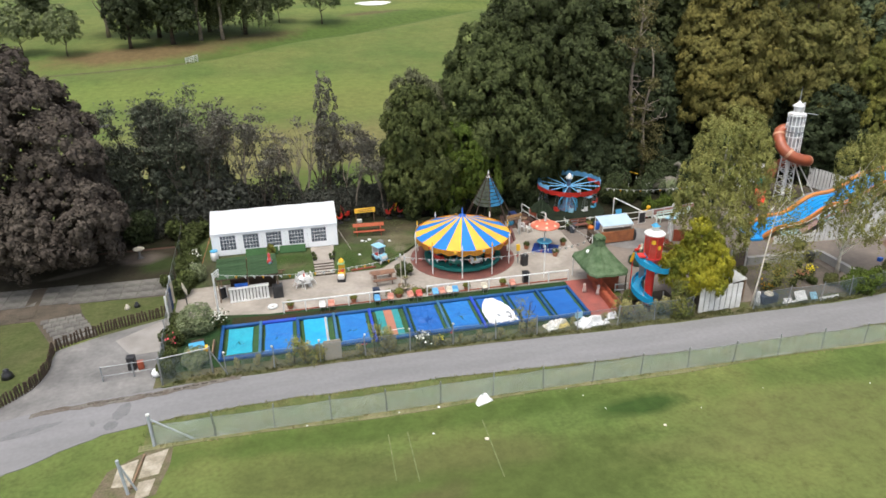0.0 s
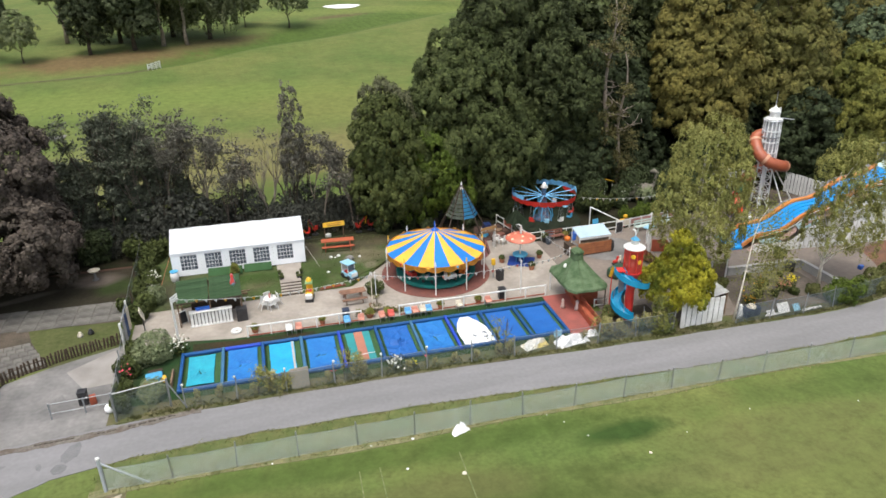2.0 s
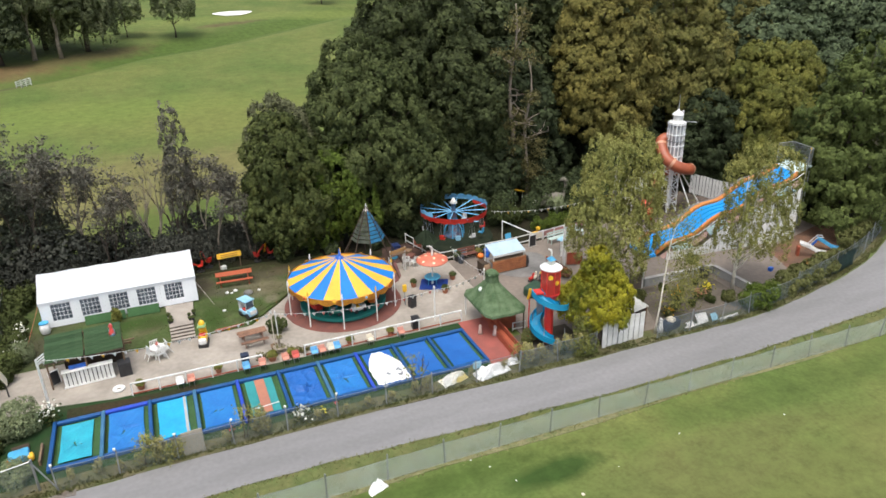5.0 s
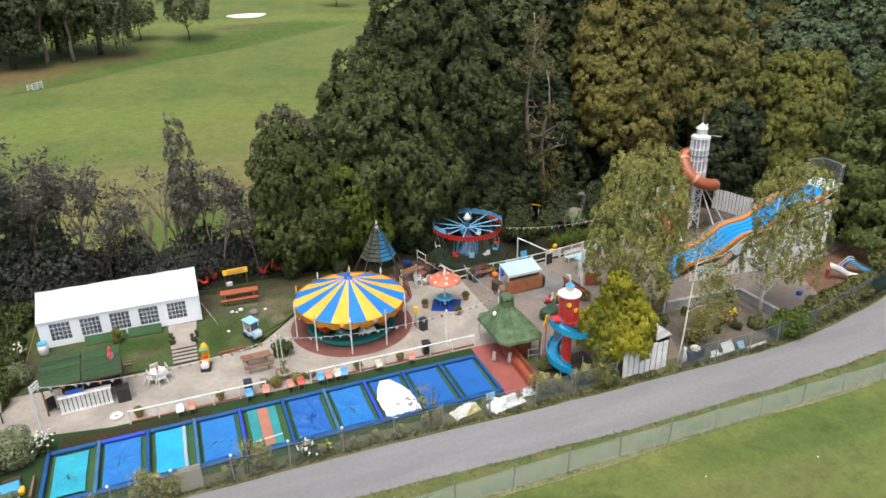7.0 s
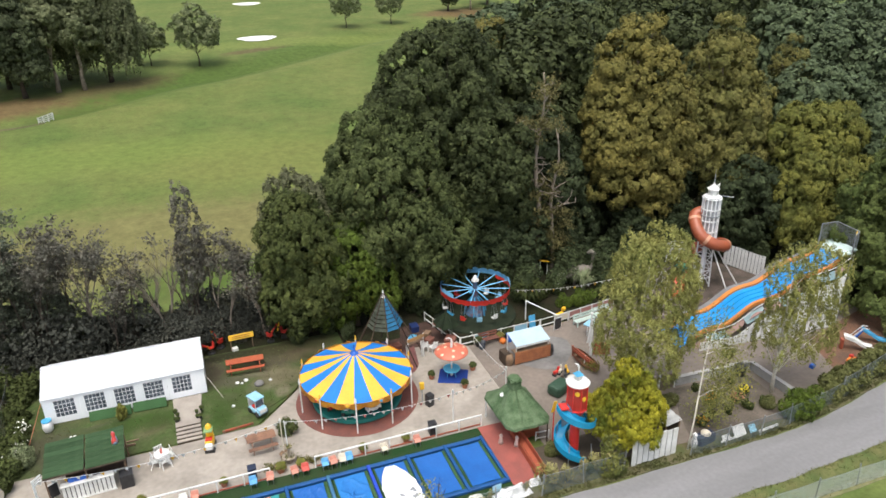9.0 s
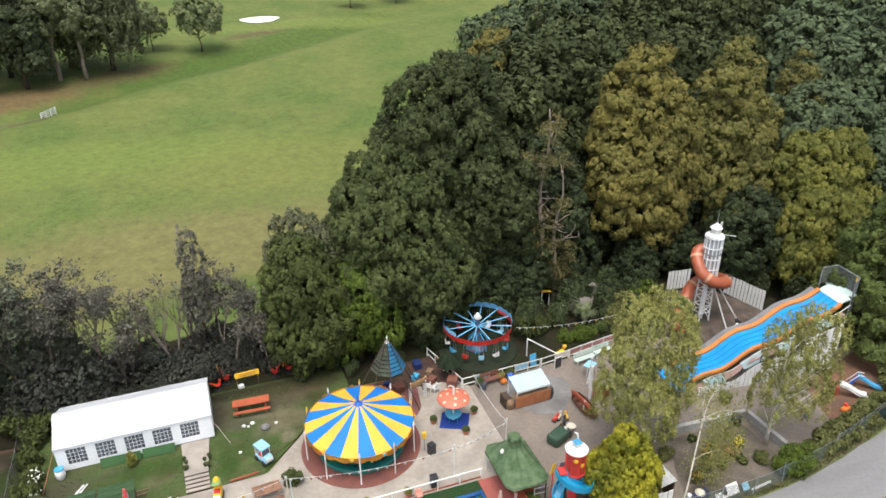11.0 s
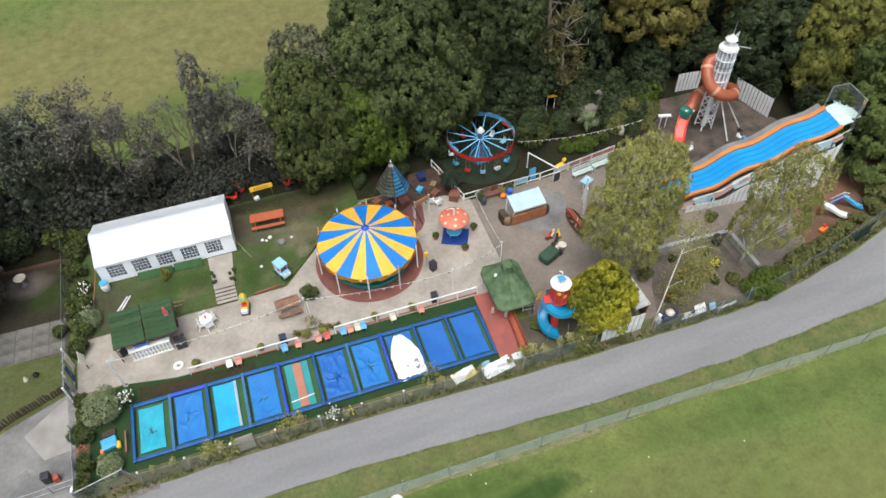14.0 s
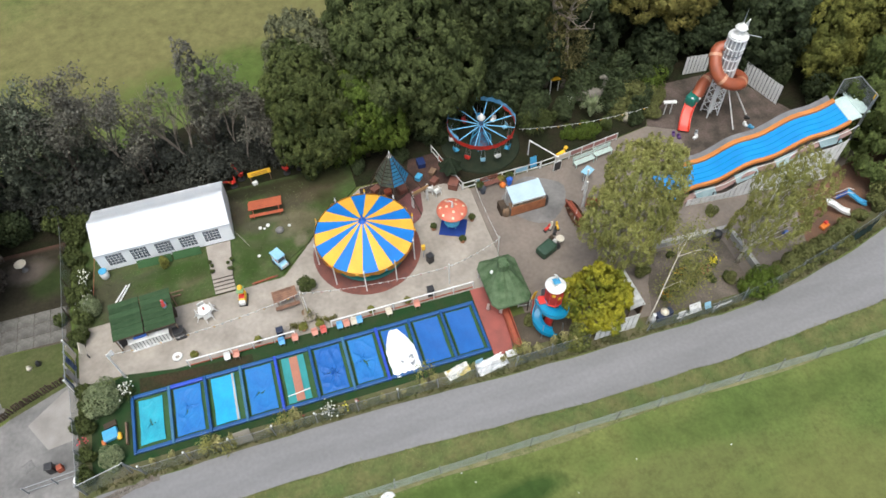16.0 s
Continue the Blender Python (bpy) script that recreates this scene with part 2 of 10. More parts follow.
def grass(name, dry, lush, deep, patches=(), broad=0.11, mid_scale=0.45):
    """Mown grass: dry and lush areas, fine blades, and patches of another colour at (x, y, rx, ry)."""
    m = shade(name, dry, lush, 0.9, broad, 4.2, 0.2, 0.12, depth=0.04)
    m.node_tree.nodes[m["small"]].inputs["Detail"].default_value = 9
    n, l = m.node_tree.nodes, m.node_tree.links
    b, tint = n["Principled BSDF"], n[m["tint"]]
    b.inputs["Specular IOR Level"].default_value = 0.1
    co = n.new("ShaderNodeTexCoord")
    mid = n.new("ShaderNodeTexNoise")
    mid.inputs["Scale"].default_value, mid.inputs["Detail"].default_value = mid_scale, 10
    mid.inputs["Roughness"].default_value = 0.65
    l.new(co.outputs["Object"], mid.inputs["Vector"])
    mr = n.new("ShaderNodeMapRange")
    mr.inputs["From Min"].default_value, mr.inputs["From Max"].default_value = 0.4, 0.72
    l.new(mid.outputs["Fac"], mr.inputs["Value"])
    fac = mr.outputs["Result"]
    mix = n.new("ShaderNodeMix")
    mix.data_type = "RGBA"
    l.new(tint.outputs["Vector"], mix.inputs["A"])
    mix.inputs["B"].default_value = (*deep, 1)
    half = n.new("ShaderNodeMath")
    half.operation, half.inputs[1].default_value = "MULTIPLY", 0.55
    l.new(fac, half.inputs[0])
    l.new(half.outputs["Value"], mix.inputs["Factor"])
    last = mix.outputs["Result"]
    for x, y, rx, ry, colour, strength, *turn in patches:
        mp, gr, rg, mx = n.new("ShaderNodeMapping"), n.new("ShaderNodeVectorMath"), n.new("ShaderNodeMapRange"), n.new("ShaderNodeMix")
        mp.vector_type = "TEXTURE"
        mp.inputs["Location"].default_value = (x, y, 0)
        mp.inputs["Rotation"].default_value = (0, 0, radians(turn[0] if turn else 0))
        mp.inputs["Scale"].default_value = (rx, ry, 1e6)
        wob = n.new("ShaderNodeVectorMath")
        wob.operation = "MULTIPLY_ADD"
        wob.inputs[1].default_value = (1.2, 1.2, 0)
        l.new(mid.outputs["Color"], wob.inputs[0])
        l.new(mp.outputs["Vector"], wob.inputs[2])
        l.new(co.outputs["Object"], mp.inputs["Vector"])
        gr.operation = "DISTANCE"
        gr.inputs[1].default_value = (0.6, 0.6, 0)
        l.new(wob.outputs["Vector"], gr.inputs[0])
        rg.inputs["From Min"].default_value, rg.inputs["From Max"].default_value = 0.55, 1.15
        rg.inputs["To Min"].default_value, rg.inputs["To Max"].default_value = strength, 0.0
        l.new(gr.outputs["Value"], rg.inputs["Value"])
        mx.data_type = "RGBA"
        l.new(rg.outputs["Result"], mx.inputs["Factor"])
        l.new(last, mx.inputs["A"])
        mx.inputs["B"].default_value = (*colour, 1)
        last = mx.outputs["Result"]
    blotch, level, scale = n.new("ShaderNodeTexNoise"), n.new("ShaderNodeMapRange"), n.new("ShaderNodeVectorMath")
    blotch.inputs["Scale"].default_value, blotch.inputs["Detail"].default_value, blotch.inputs["Roughness"].default_value = 0.9, 10, 0.72
    l.new(co.outputs["Object"], blotch.inputs["Vector"])
    level.inputs["From Min"].default_value, level.inputs["From Max"].default_value = 0.3, 0.7
    level.inputs["To Min"].default_value, level.inputs["To Max"].default_value = 0.74, 1.26
    l.new(blotch.outputs["Fac"], level.inputs["Value"])
    scale.operation = "SCALE"
    l.new(last, scale.inputs[0])
    l.new(level.outputs["Result"], scale.inputs["Scale"])
    last = scale.outputs["Vector"]
    l.new(last, b.inputs["Base Color"])
    return m


DRYISH = (0.16, 0.146, 0.06)
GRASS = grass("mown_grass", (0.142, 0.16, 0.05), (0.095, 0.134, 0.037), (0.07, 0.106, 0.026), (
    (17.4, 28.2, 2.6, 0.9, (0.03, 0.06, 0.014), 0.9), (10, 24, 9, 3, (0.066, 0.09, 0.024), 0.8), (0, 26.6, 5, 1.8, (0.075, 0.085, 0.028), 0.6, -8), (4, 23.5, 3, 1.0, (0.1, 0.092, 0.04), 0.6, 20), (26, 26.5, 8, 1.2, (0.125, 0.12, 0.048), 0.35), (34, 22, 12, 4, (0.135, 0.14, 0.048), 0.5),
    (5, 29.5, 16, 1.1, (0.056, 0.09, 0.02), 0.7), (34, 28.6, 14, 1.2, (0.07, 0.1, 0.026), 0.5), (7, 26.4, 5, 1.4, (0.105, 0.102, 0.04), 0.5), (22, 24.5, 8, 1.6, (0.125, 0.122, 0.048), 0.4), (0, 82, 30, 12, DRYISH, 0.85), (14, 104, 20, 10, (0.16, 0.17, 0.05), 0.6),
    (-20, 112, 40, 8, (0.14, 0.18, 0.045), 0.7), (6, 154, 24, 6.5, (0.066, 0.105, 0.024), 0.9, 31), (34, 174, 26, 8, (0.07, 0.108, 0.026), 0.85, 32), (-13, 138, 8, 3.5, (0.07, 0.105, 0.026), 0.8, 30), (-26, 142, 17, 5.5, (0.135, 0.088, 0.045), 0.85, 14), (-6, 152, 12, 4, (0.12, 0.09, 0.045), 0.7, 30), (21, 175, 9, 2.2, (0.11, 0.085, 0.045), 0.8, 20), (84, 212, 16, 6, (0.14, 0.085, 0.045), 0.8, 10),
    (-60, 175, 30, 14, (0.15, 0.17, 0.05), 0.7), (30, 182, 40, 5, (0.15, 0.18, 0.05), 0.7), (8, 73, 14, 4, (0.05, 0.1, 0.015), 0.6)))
LAWN = grass("worn_lawn", (0.098, 0.108, 0.048), (0.055, 0.088, 0.026), (0.032, 0.055, 0.016), (
    (6.6, 52.4, 1.5, 0.9, (0.2, 0.175, 0.12), 0.85, 20), (7.7, 51.4, 0.9, 0.6, (0.17, 0.15, 0.1), 0.8, 40), (4.2, 51.9, 0.7, 0.5, (0.15, 0.135, 0.085), 0.7), (-1.0, 50.2, 0.9, 0.7, (0.14, 0.13, 0.075), 0.7), (6.8, 53.9, 2.0, 0.5, (0.15, 0.13, 0.09), 0.7, -8),
    (-3.6, 51.4, 1.4, 0.6, (0.08, 0.072, 0.05), 0.6), (-0.6, 50.4, 1.2, 0.8, (0.075, 0.075, 0.035), 0.8), (4.6, 53.6, 1.3, 0.8, (0.08, 0.075, 0.05), 0.8), (3.6, 50.2, 0.8, 1.6, (0.03, 0.055, 0.012), 0.8),
    # The darkest patches lie along the lawn's back edge.
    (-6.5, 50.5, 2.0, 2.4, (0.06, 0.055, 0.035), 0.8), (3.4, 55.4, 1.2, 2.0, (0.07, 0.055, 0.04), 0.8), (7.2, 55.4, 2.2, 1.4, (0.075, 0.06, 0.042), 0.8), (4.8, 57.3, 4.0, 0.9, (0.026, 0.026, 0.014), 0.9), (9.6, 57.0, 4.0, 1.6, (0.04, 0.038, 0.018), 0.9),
    (8, 53.3, 1.8, 1.4, (0.125, 0.11, 0.065), 0.8), (5, 51.6, 2.6, 1.6, (0.045, 0.07, 0.02), 0.7), (-1.5, 51, 3.4, 1.0, (0.03, 0.06, 0.012), 0.7), (9.8, 55.6, 1.8, 1.0, (0.08, 0.062, 0.038), 0.7), (10.6, 54.6, 1.2, 1.2, (0.04, 0.05, 0.016), 0.7)), 0.9, 1.3)
VERGE = grass("rough_verge", (0.15, 0.145, 0.06), (0.095, 0.125, 0.042), (0.07, 0.1, 0.03), (), 0.7, 1.6)
WEEDS = grass("weedy_soil", (0.13, 0.115, 0.065), (0.085, 0.1, 0.038), (0.1, 0.085, 0.05), (), 0.8, 1.8)
TURF = shade("dark_artificial_turf", (0.018, 0.052, 0.017), (0.034, 0.052, 0.022), 0.95, 0.9, 60, 0.3, 0.3)
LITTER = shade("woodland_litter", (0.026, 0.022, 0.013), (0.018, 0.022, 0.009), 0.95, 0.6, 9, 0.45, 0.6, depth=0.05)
ASPHALT = shade("worn_asphalt", (0.218, 0.214, 0.214), (0.18, 0.177, 0.176), 0.85, 0.9, 4, 0.08, 0.15, stretch=(0.12, 0.7, 1.0))
PLAZA = shade("beige_concrete", (0.362, 0.322, 0.272), (0.245, 0.217, 0.182), 0.85, 0.45, 3.2, 0.12, 0.1, lo=0.38, hi=0.72)
TARMAC = shade("brown_grey_tarmac", (0.215, 0.178, 0.146), (0.145, 0.122, 0.101), 0.85, 0.4, 3.5, 0.13, 0.12, lo=0.35, hi=0.7)
CONCRETE = shade("pale_concrete", (0.215, 0.207, 0.195), (0.128, 0.124, 0.118), 0.85, 0.45, 3.5, 0.15, 0.2)
OLDSLAB = shade("dirty_concrete_slab", (0.155, 0.145, 0.13), (0.085, 0.082, 0.068), 0.9, 0.9, 6, 0.25, 0.3, rand=0.18)
SAND = shade("white_sand", (0.85, 0.84, 0.8), (0.76, 0.75, 0.7), rough=0.9)
SOIL = shade("bare_soil", (0.11, 0.09, 0.068), (0.07, 0.06, 0.045), 0.95, 0.7, 14, 0.3, 0.4)
BARK_CHIPS = shade("orange_bark_chips", (0.17, 0.085, 0.048), (0.1, 0.06, 0.04), 0.95, 0.8, 20, 0.4, 0.5)


def setting(name, bm, material, label, category):
    return tagged(part(name, bm, material), label, category, kind="structure")


bm = bmesh.new()
xs = [-1500, -700, -350, -200] + list(range(-140, -60, 10)) + list(range(-60, 100, 4)) + list(range(100, 161, 10)) + [220, 380, 700, 1500]
ys = [-900, -400, -150, -60] + list(range(-20, 60, 10)) + list(range(60, 100, 4)) + list(range(100, 236, 3)) + [244, 260, 280, 340, 420, 500, 700, 1200, 2000]
grid = [[bm.verts.new((x, y, ground_z(x, y))) for x in xs] for y in ys]
for a, b in zip(grid, grid[1:]):
    for i in range(len(xs) - 1):
        bm.faces.new((a[i], a[i + 1], b[i + 1], b[i]))
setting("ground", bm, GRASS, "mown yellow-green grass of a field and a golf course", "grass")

# road along the park, bending away at its end and opening to a lane
lower = [(-40, 20.5), (-22, 26.6), (-16.2, 29.6), (-13.8, 30.9), (-11.5, 32.1), (-8.8, 32.8), (-4, 33.2), (4, 33.2), (12, 33.0), (20, 32.5), (28, 32.4), (35, 32.4), (41, 32.7), (47, 33.2), (54, 35.2), (62, 38.6), (75, 46)]
upper = [(-40, 29.5), (-24, 32.6), (-18.5, 34.2), (-14, 35.6), (-11.5, 35.9), (-8.4, 36.0), (-4, 36.1), (4, 36.2), (12, 36.1), (20, 35.8), (28, 35.7), (35, 35.6), (40, 36.0), (45.5, 37.1), (51, 38.6), (58, 42), (70, 50)]
lo = [tuple(p)[:2] for p in curve_points([(*p, 0) for p in lower], 5)]
up = [tuple(p)[:2] for p in curve_points([(*p, 0) for p in upper], 5)]
rs = random.Random(4)
up = [(x, y + rs.uniform(-0.07, 0.07)) for x, y in up]
lo = [(x, y + rs.uniform(-0.08, 0.08)) for x, y in lo]
setting("road", ribbon(bmesh.new(), up, lo, -0.05, 0.03), ASPHALT, "narrow worn grey asphalt lane beside the park", "road")
setting("verge", ribbon(bmesh.new(), [p for p in lo if p[0] > -9.4], [(p[0], 30.65 if p[0] < 44 else 30.65 + 0.05 * (p[0] - 44) ** 1.5) for p in lo if p[0] > -9.4], -0.05, 0.016), VERGE, "rough grass verge between the lane and a fence", "grass")
setting("dry_strip", ribbon(bmesh.new(), [(x, 30.95 if x < 44 else 30.95 + 0.045 * (x - 44) ** 1.5) for x in range(-9, 72, 3)], [(x, (30.5 if x < 44 else 30.5 + 0.045 * (x - 44) ** 1.5) + 0.14 * math.sin(x * 1.7)) for x in range(-9, 72, 3)], -0.04, 0.022), shade("dead_grass_strip", (0.2, 0.185, 0.095), (0.12, 0.135, 0.05), 0.95, 1.1, 7, 0.3, 0.3), "strip of dead straw-coloured grass under the fence", "grass")
setting("fence_foot", pr([(-8, 36.05), (-4, 36.15), (4, 36.24), (12, 36.14), (20, 35.84), (29, 35.74), (35, 35.66), (39, 35.9), (39, 37.6), (28, 37.5), (19, 37.4), (-8, 37.4)], -0.05, 0.04), WEEDS, "weedy strip between the fence and the pit", "grass")

# repairs, dirt and a broken kerb along the lane
rs = random.Random(14)
DIRT = shade("brown_lane_dirt", (0.12, 0.1, 0.08), (0.17, 0.155, 0.135), 0.95, 1.6, 9, 0.3, 0.3)
edge_x = [-15.2 + 0.5 * k for k in range(23)]
edge_y = [float(np.interp(x, (-15.2, -12.6, -8.8, -5.5, -4), (34.9, 35.2, 35.4, 35.9, 36.1))) for x in edge_x]
setting("lane_dirt", ribbon(bmesh.new(), [(x, y + 0.14 + rs.uniform(0, 0.22)) for x, y in zip(edge_x, edge_y)], [(x, y - 0.1 - rs.uniform(0, 0.2)) for x, y in zip(edge_x, edge_y)], 0.0, 0.045), DIRT, "brown dirt gathered along the lane's edge", "soil")
kerb = tagged(new("broken_kerb"), "broken row of worn brown kerb stones by the entrance", "kerb", kind="structure")
for x, y in list(zip(edge_x, edge_y))[6:-3]:
    if rs.random() < 0.8:
        o = part("kerb_stone", bx(0, 0, 0, 0.42 + rs.uniform(-0.08, 0.04), 0.13, 0.1, bevel=0.02), DIRT, kerb)
        o.matrix_basis = pose(x, y + 0.08, 0.075, rs.uniform(-4, 4), rs.uniform(-4, 4), 8 + rs.uniform(-8, 8))
PATCH_DARK = shade("dark_tar_patch", (0.172, 0.17, 0.17), (0.14, 0.139, 0.139), 0.85, 1.5, 9, 0.12, 0.15)
for x, y, rx, ry, turn, tone, name in ((-10.4, 34.2, 0.4, 0.75, -15, PATCH_DARK, "dark"), (-10.75, 33.05, 0.38, 0.42, 20, PATCH_DARK, "dark"), (-11.75, 33.45, 0.14, 0.3, 15, PATCH_DARK, "dark"), (-14.9, 33.5, 1.5, 0.3, 18, PATCH_DARK, "dark")):
    pts = []
    for k in range(18):
        a = 2 * math.pi * k / 18
        q = 1 + rs.uniform(-0.16, 0.12)
        u, v = rx * q * math.cos(a), ry * q * math.sin(a)
        pts.append((x + u * math.cos(radians(turn)) - v * math.sin(radians(turn)), y + u * math.sin(radians(turn)) + v * math.cos(radians(turn))))
    setting("road_patch", pr(pts, 0.02, 0.035), tone, "%s worn repair patch in the lane" % name, "road patch")

# park surfaces
setting("pit_turf", pr([(-8.2, 37.4), (18.5, 37.4), (18.6, 43.05), (-2.6, 43.3), (-6.0, 43.9), (-8.2, 43.0)], -0.05, 0.055), TURF, "dark green artificial turf round the trampolines", "turf")
setting("pavement", pr([(-8.9, 43.9), (-6.0, 43.9), (-2.6, 43.3), (18.6, 43.05), (21.7, 43.0), (21.75, 52.3), (19.5, 55.2), (13.3, 55.2), (9.4, 52.4), (7.9, 50.6), (5.9, 48.5), (2.3, 48.35), (-3.0, 48.3), (-9.0, 49.4)], -0.05, 0.06), PLAZA, "pale beige concrete paving, stained and dusty", "paving")
setting("tarmac_yard", pr([(21.75, 37.5), (31, 37.0), (39, 37.2), (44, 38.6), (52, 41), (53.5, 45.5), (53.5, 49.5), (37.4, 49.0), (37.4, 50.6), (40.5, 50.8), (40.8, 53), (38.6, 54.2), (29.5, 52.7), (21.75, 52.3)], -0.05, 0.06), TARMAC, "brownish grey tarmac yard between the rides", "paving")
setting("tower_yard", pr([(37.4, 49.0), (51, 49.4), (51.5, 52), (48.2, 58.6), (41, 58.6), (38.6, 54.25), (40.8, 53), (40.5, 50.8), (37.4, 50.6)], -0.05, 0.062), shade("dark_trodden_soil", (0.13, 0.1, 0.085), (0.058, 0.05, 0.04), 0.95, 0.6, 8, 0.25, 0.3), "dark trodden ground round the tower", "soil")
setting("bend_verge", pr([(38.8, 35.95), (41, 36.2), (45.5, 37.15), (51, 38.7), (58, 42.1), (57, 44), (52.5, 41.4), (47, 39.2), (43, 38.4), (38.8, 37.5)], -0.05, 0.055), WEEDS, "weedy strip inside the bend's fence", "grass")
setting("fence_strip", pr([(-9.05, 36.0), (-8.0, 36.05), (-8.0, 44.2), (-9.0, 44.3)], -0.05, 0.05), WEEDS, "weedy strip under the boundary fence", "grass")
setting("yard_patch", pr([(26.4 + (2.6 + 0.25 * math.sin(3 * a)) * math.cos(a), 49.6 + (2.3 + 0.2 * math.cos(4 * a)) * math.sin(a)) for a in (k * math.pi / 12 for k in range(24))], 0.0, 0.066), CONCRETE, "worn pale round patch in the tarmac", "paving")
setting("bark_bed", pr([(44.2, 38.9), (48, 38.9), (53, 41.3), (58, 44.5), (55.5, 46), (46, 43.5)], -0.05, 0.064), BARK_CHIPS, "orange bark chips under a small playground", "paving")
setting("hut_path", pr([(18.5, 37.5), (19.85, 37.4), (20.9, 43.0), (18.6, 43.05)], -0.05, 0.075), shade("red_painted_path", (0.33, 0.09, 0.07), (0.24, 0.075, 0.06), 0.8, 0.9, 26, 0.15, 0.15), "red painted concrete path beside the trampolines", "path")
setting("hut_garden", pr([(19.85, 37.4), (25, 37.4), (25, 40), (20.4, 40)], -0.05, 0.07), SOIL, "weedy soil bed behind the fence", "soil")
setting("bare_strip", pr([(-5.0, 42.2), (2.6, 42.2), (2.6, 42.8), (-2.0, 43.0), (-5.0, 43.3)], -0.05, 0.06), shade("dark_brown_soil", (0.045, 0.032, 0.018), (0.028, 0.034, 0.015), 0.95, 0.9, 8, 0.3, 0.3), "bare brown soil beside the trampoline pit", "soil")
# banked lawn with the marquee on it
bm = bmesh.new()
LAWN_ROWS = ((48.42, 0.1), (49.2, 0.3), (50.0, 0.46), (52.2, 0.5), (55.0, 0.5), (57.25, 0.5), (58.2, 0.1), (58.5, -0.1))
lawn_x = [-9.2, -6, -3, 0.72, 2.5, 5.6, 8.2, 9.6, 13.0]


def lawn_z(x, y):
    z = np.interp(y, [r[0] for r in LAWN_ROWS], [r[1] for r in LAWN_ROWS])
    return float(z) * float(np.interp(x, (-9.2, -8, 6.5, 13), (0.4, 1, 0.75, 0.2)))


grid = [[bm.verts.new((x, max(y, 48.42 if x < 5.7 else np.interp(x, (5.6, 8.2, 9.6, 13), (48.5, 50.9, 52.5, 55.3))), lawn_z(x, y) + 0.02)) for x in lawn_x] for y, _ in LAWN_ROWS]
for a, b in zip(grid, grid[1:]):
    for i in range(len(lawn_x) - 1):
        if (a[i].co - b[i].co).length + (a[i + 1].co - b[i + 1].co).length > 0.02:
            bm.faces.new((a[i], a[i + 1], b[i + 1], b[i]))
bmesh.ops.remove_doubles(bm, verts=bm.verts, dist=0.001)
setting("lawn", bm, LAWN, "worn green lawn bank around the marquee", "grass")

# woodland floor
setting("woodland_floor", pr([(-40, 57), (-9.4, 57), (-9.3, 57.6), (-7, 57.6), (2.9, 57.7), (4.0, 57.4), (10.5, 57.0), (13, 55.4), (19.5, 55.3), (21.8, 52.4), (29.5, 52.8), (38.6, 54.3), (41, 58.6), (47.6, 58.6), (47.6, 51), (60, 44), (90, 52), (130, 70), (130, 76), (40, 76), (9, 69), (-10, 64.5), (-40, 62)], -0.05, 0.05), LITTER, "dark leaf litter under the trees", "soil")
bm = bmesh.new()
grid = [[bm.verts.new((x, y, slope(y) + 0.55)) for x in (35 + (y - 76) * 0.5, 70, 90, 130, 170)] for y in range(76, 141, 8)]
for a, b in zip(grid, grid[1:]):
    for i in range(4):
        bm.faces.new((a[i], a[i + 1], b[i + 1], b[i]))
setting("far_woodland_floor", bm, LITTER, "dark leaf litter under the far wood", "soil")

# lane, slabs and grass on the approach
setting("approach", pr([(-18.6, 34.2), (-14, 35.5), (-8.6, 35.9), (-8.9, 44.6), (-13.3, 42.9), (-15.6, 41.7), (-15.55, 39.5), (-16.0, 37.5), (-17.5, 35.6)], -0.05, 0.035), CONCRETE, "pale worn concrete apron of the entrance", "paving")
setting("entrance_path", pr([(-10.9, 40.0), (-9.0, 40.2), (-8.95, 44.4), (-9.9, 43.9), (-12.2, 42.1)], 0.0, 0.041), shade("clean_concrete", (0.3, 0.28, 0.255), (0.22, 0.205, 0.185), 0.85, 0.6, 30, 0.1, 0.15), "lighter concrete path to the gate", "path")
# The copper beech's shade is painted into these soil and grass colours.
setting("shady_garden", pr([(-40, 51.6), (-9.5, 50.6), (-9.3, 57.1), (-40, 57.1)], -0.05, 0.03), grass("shade_painted_grass", (0.05, 0.042, 0.03), (0.035, 0.03, 0.02), (0.026, 0.03, 0.013), ((-11, 53.5, 2.0, 1.6, (0.03, 0.045, 0.014), 0.9), (-12.6, 55.0, 2.0, 1.2, (0.14, 0.115, 0.095), 0.85), (-13.5, 57.0, 5.0, 0.45, (0.095, 0.055, 0.04), 0.9), (-17.3, 53.3, 2.2, 0.5, (0.13, 0.115, 0.095), 0.8, 18))), "bare soil and thin grass with the beech's shade painted in", "grass")


# ---- trees ----
def leaf(name, rgb, rgb2, gain=0.3):
    m = shade(name, rgb, rgb2, 0.7, 0.45, 1.8, 0.4, 0, island=gain * 0.8, rand=0.1)
    m.node_tree.nodes[m["small"]].inputs["Detail"].default_value = 2
    b = m.node_tree.nodes["Principled BSDF"]
    b.inputs["Specular IOR Level"].default_value = 0.12
    return m


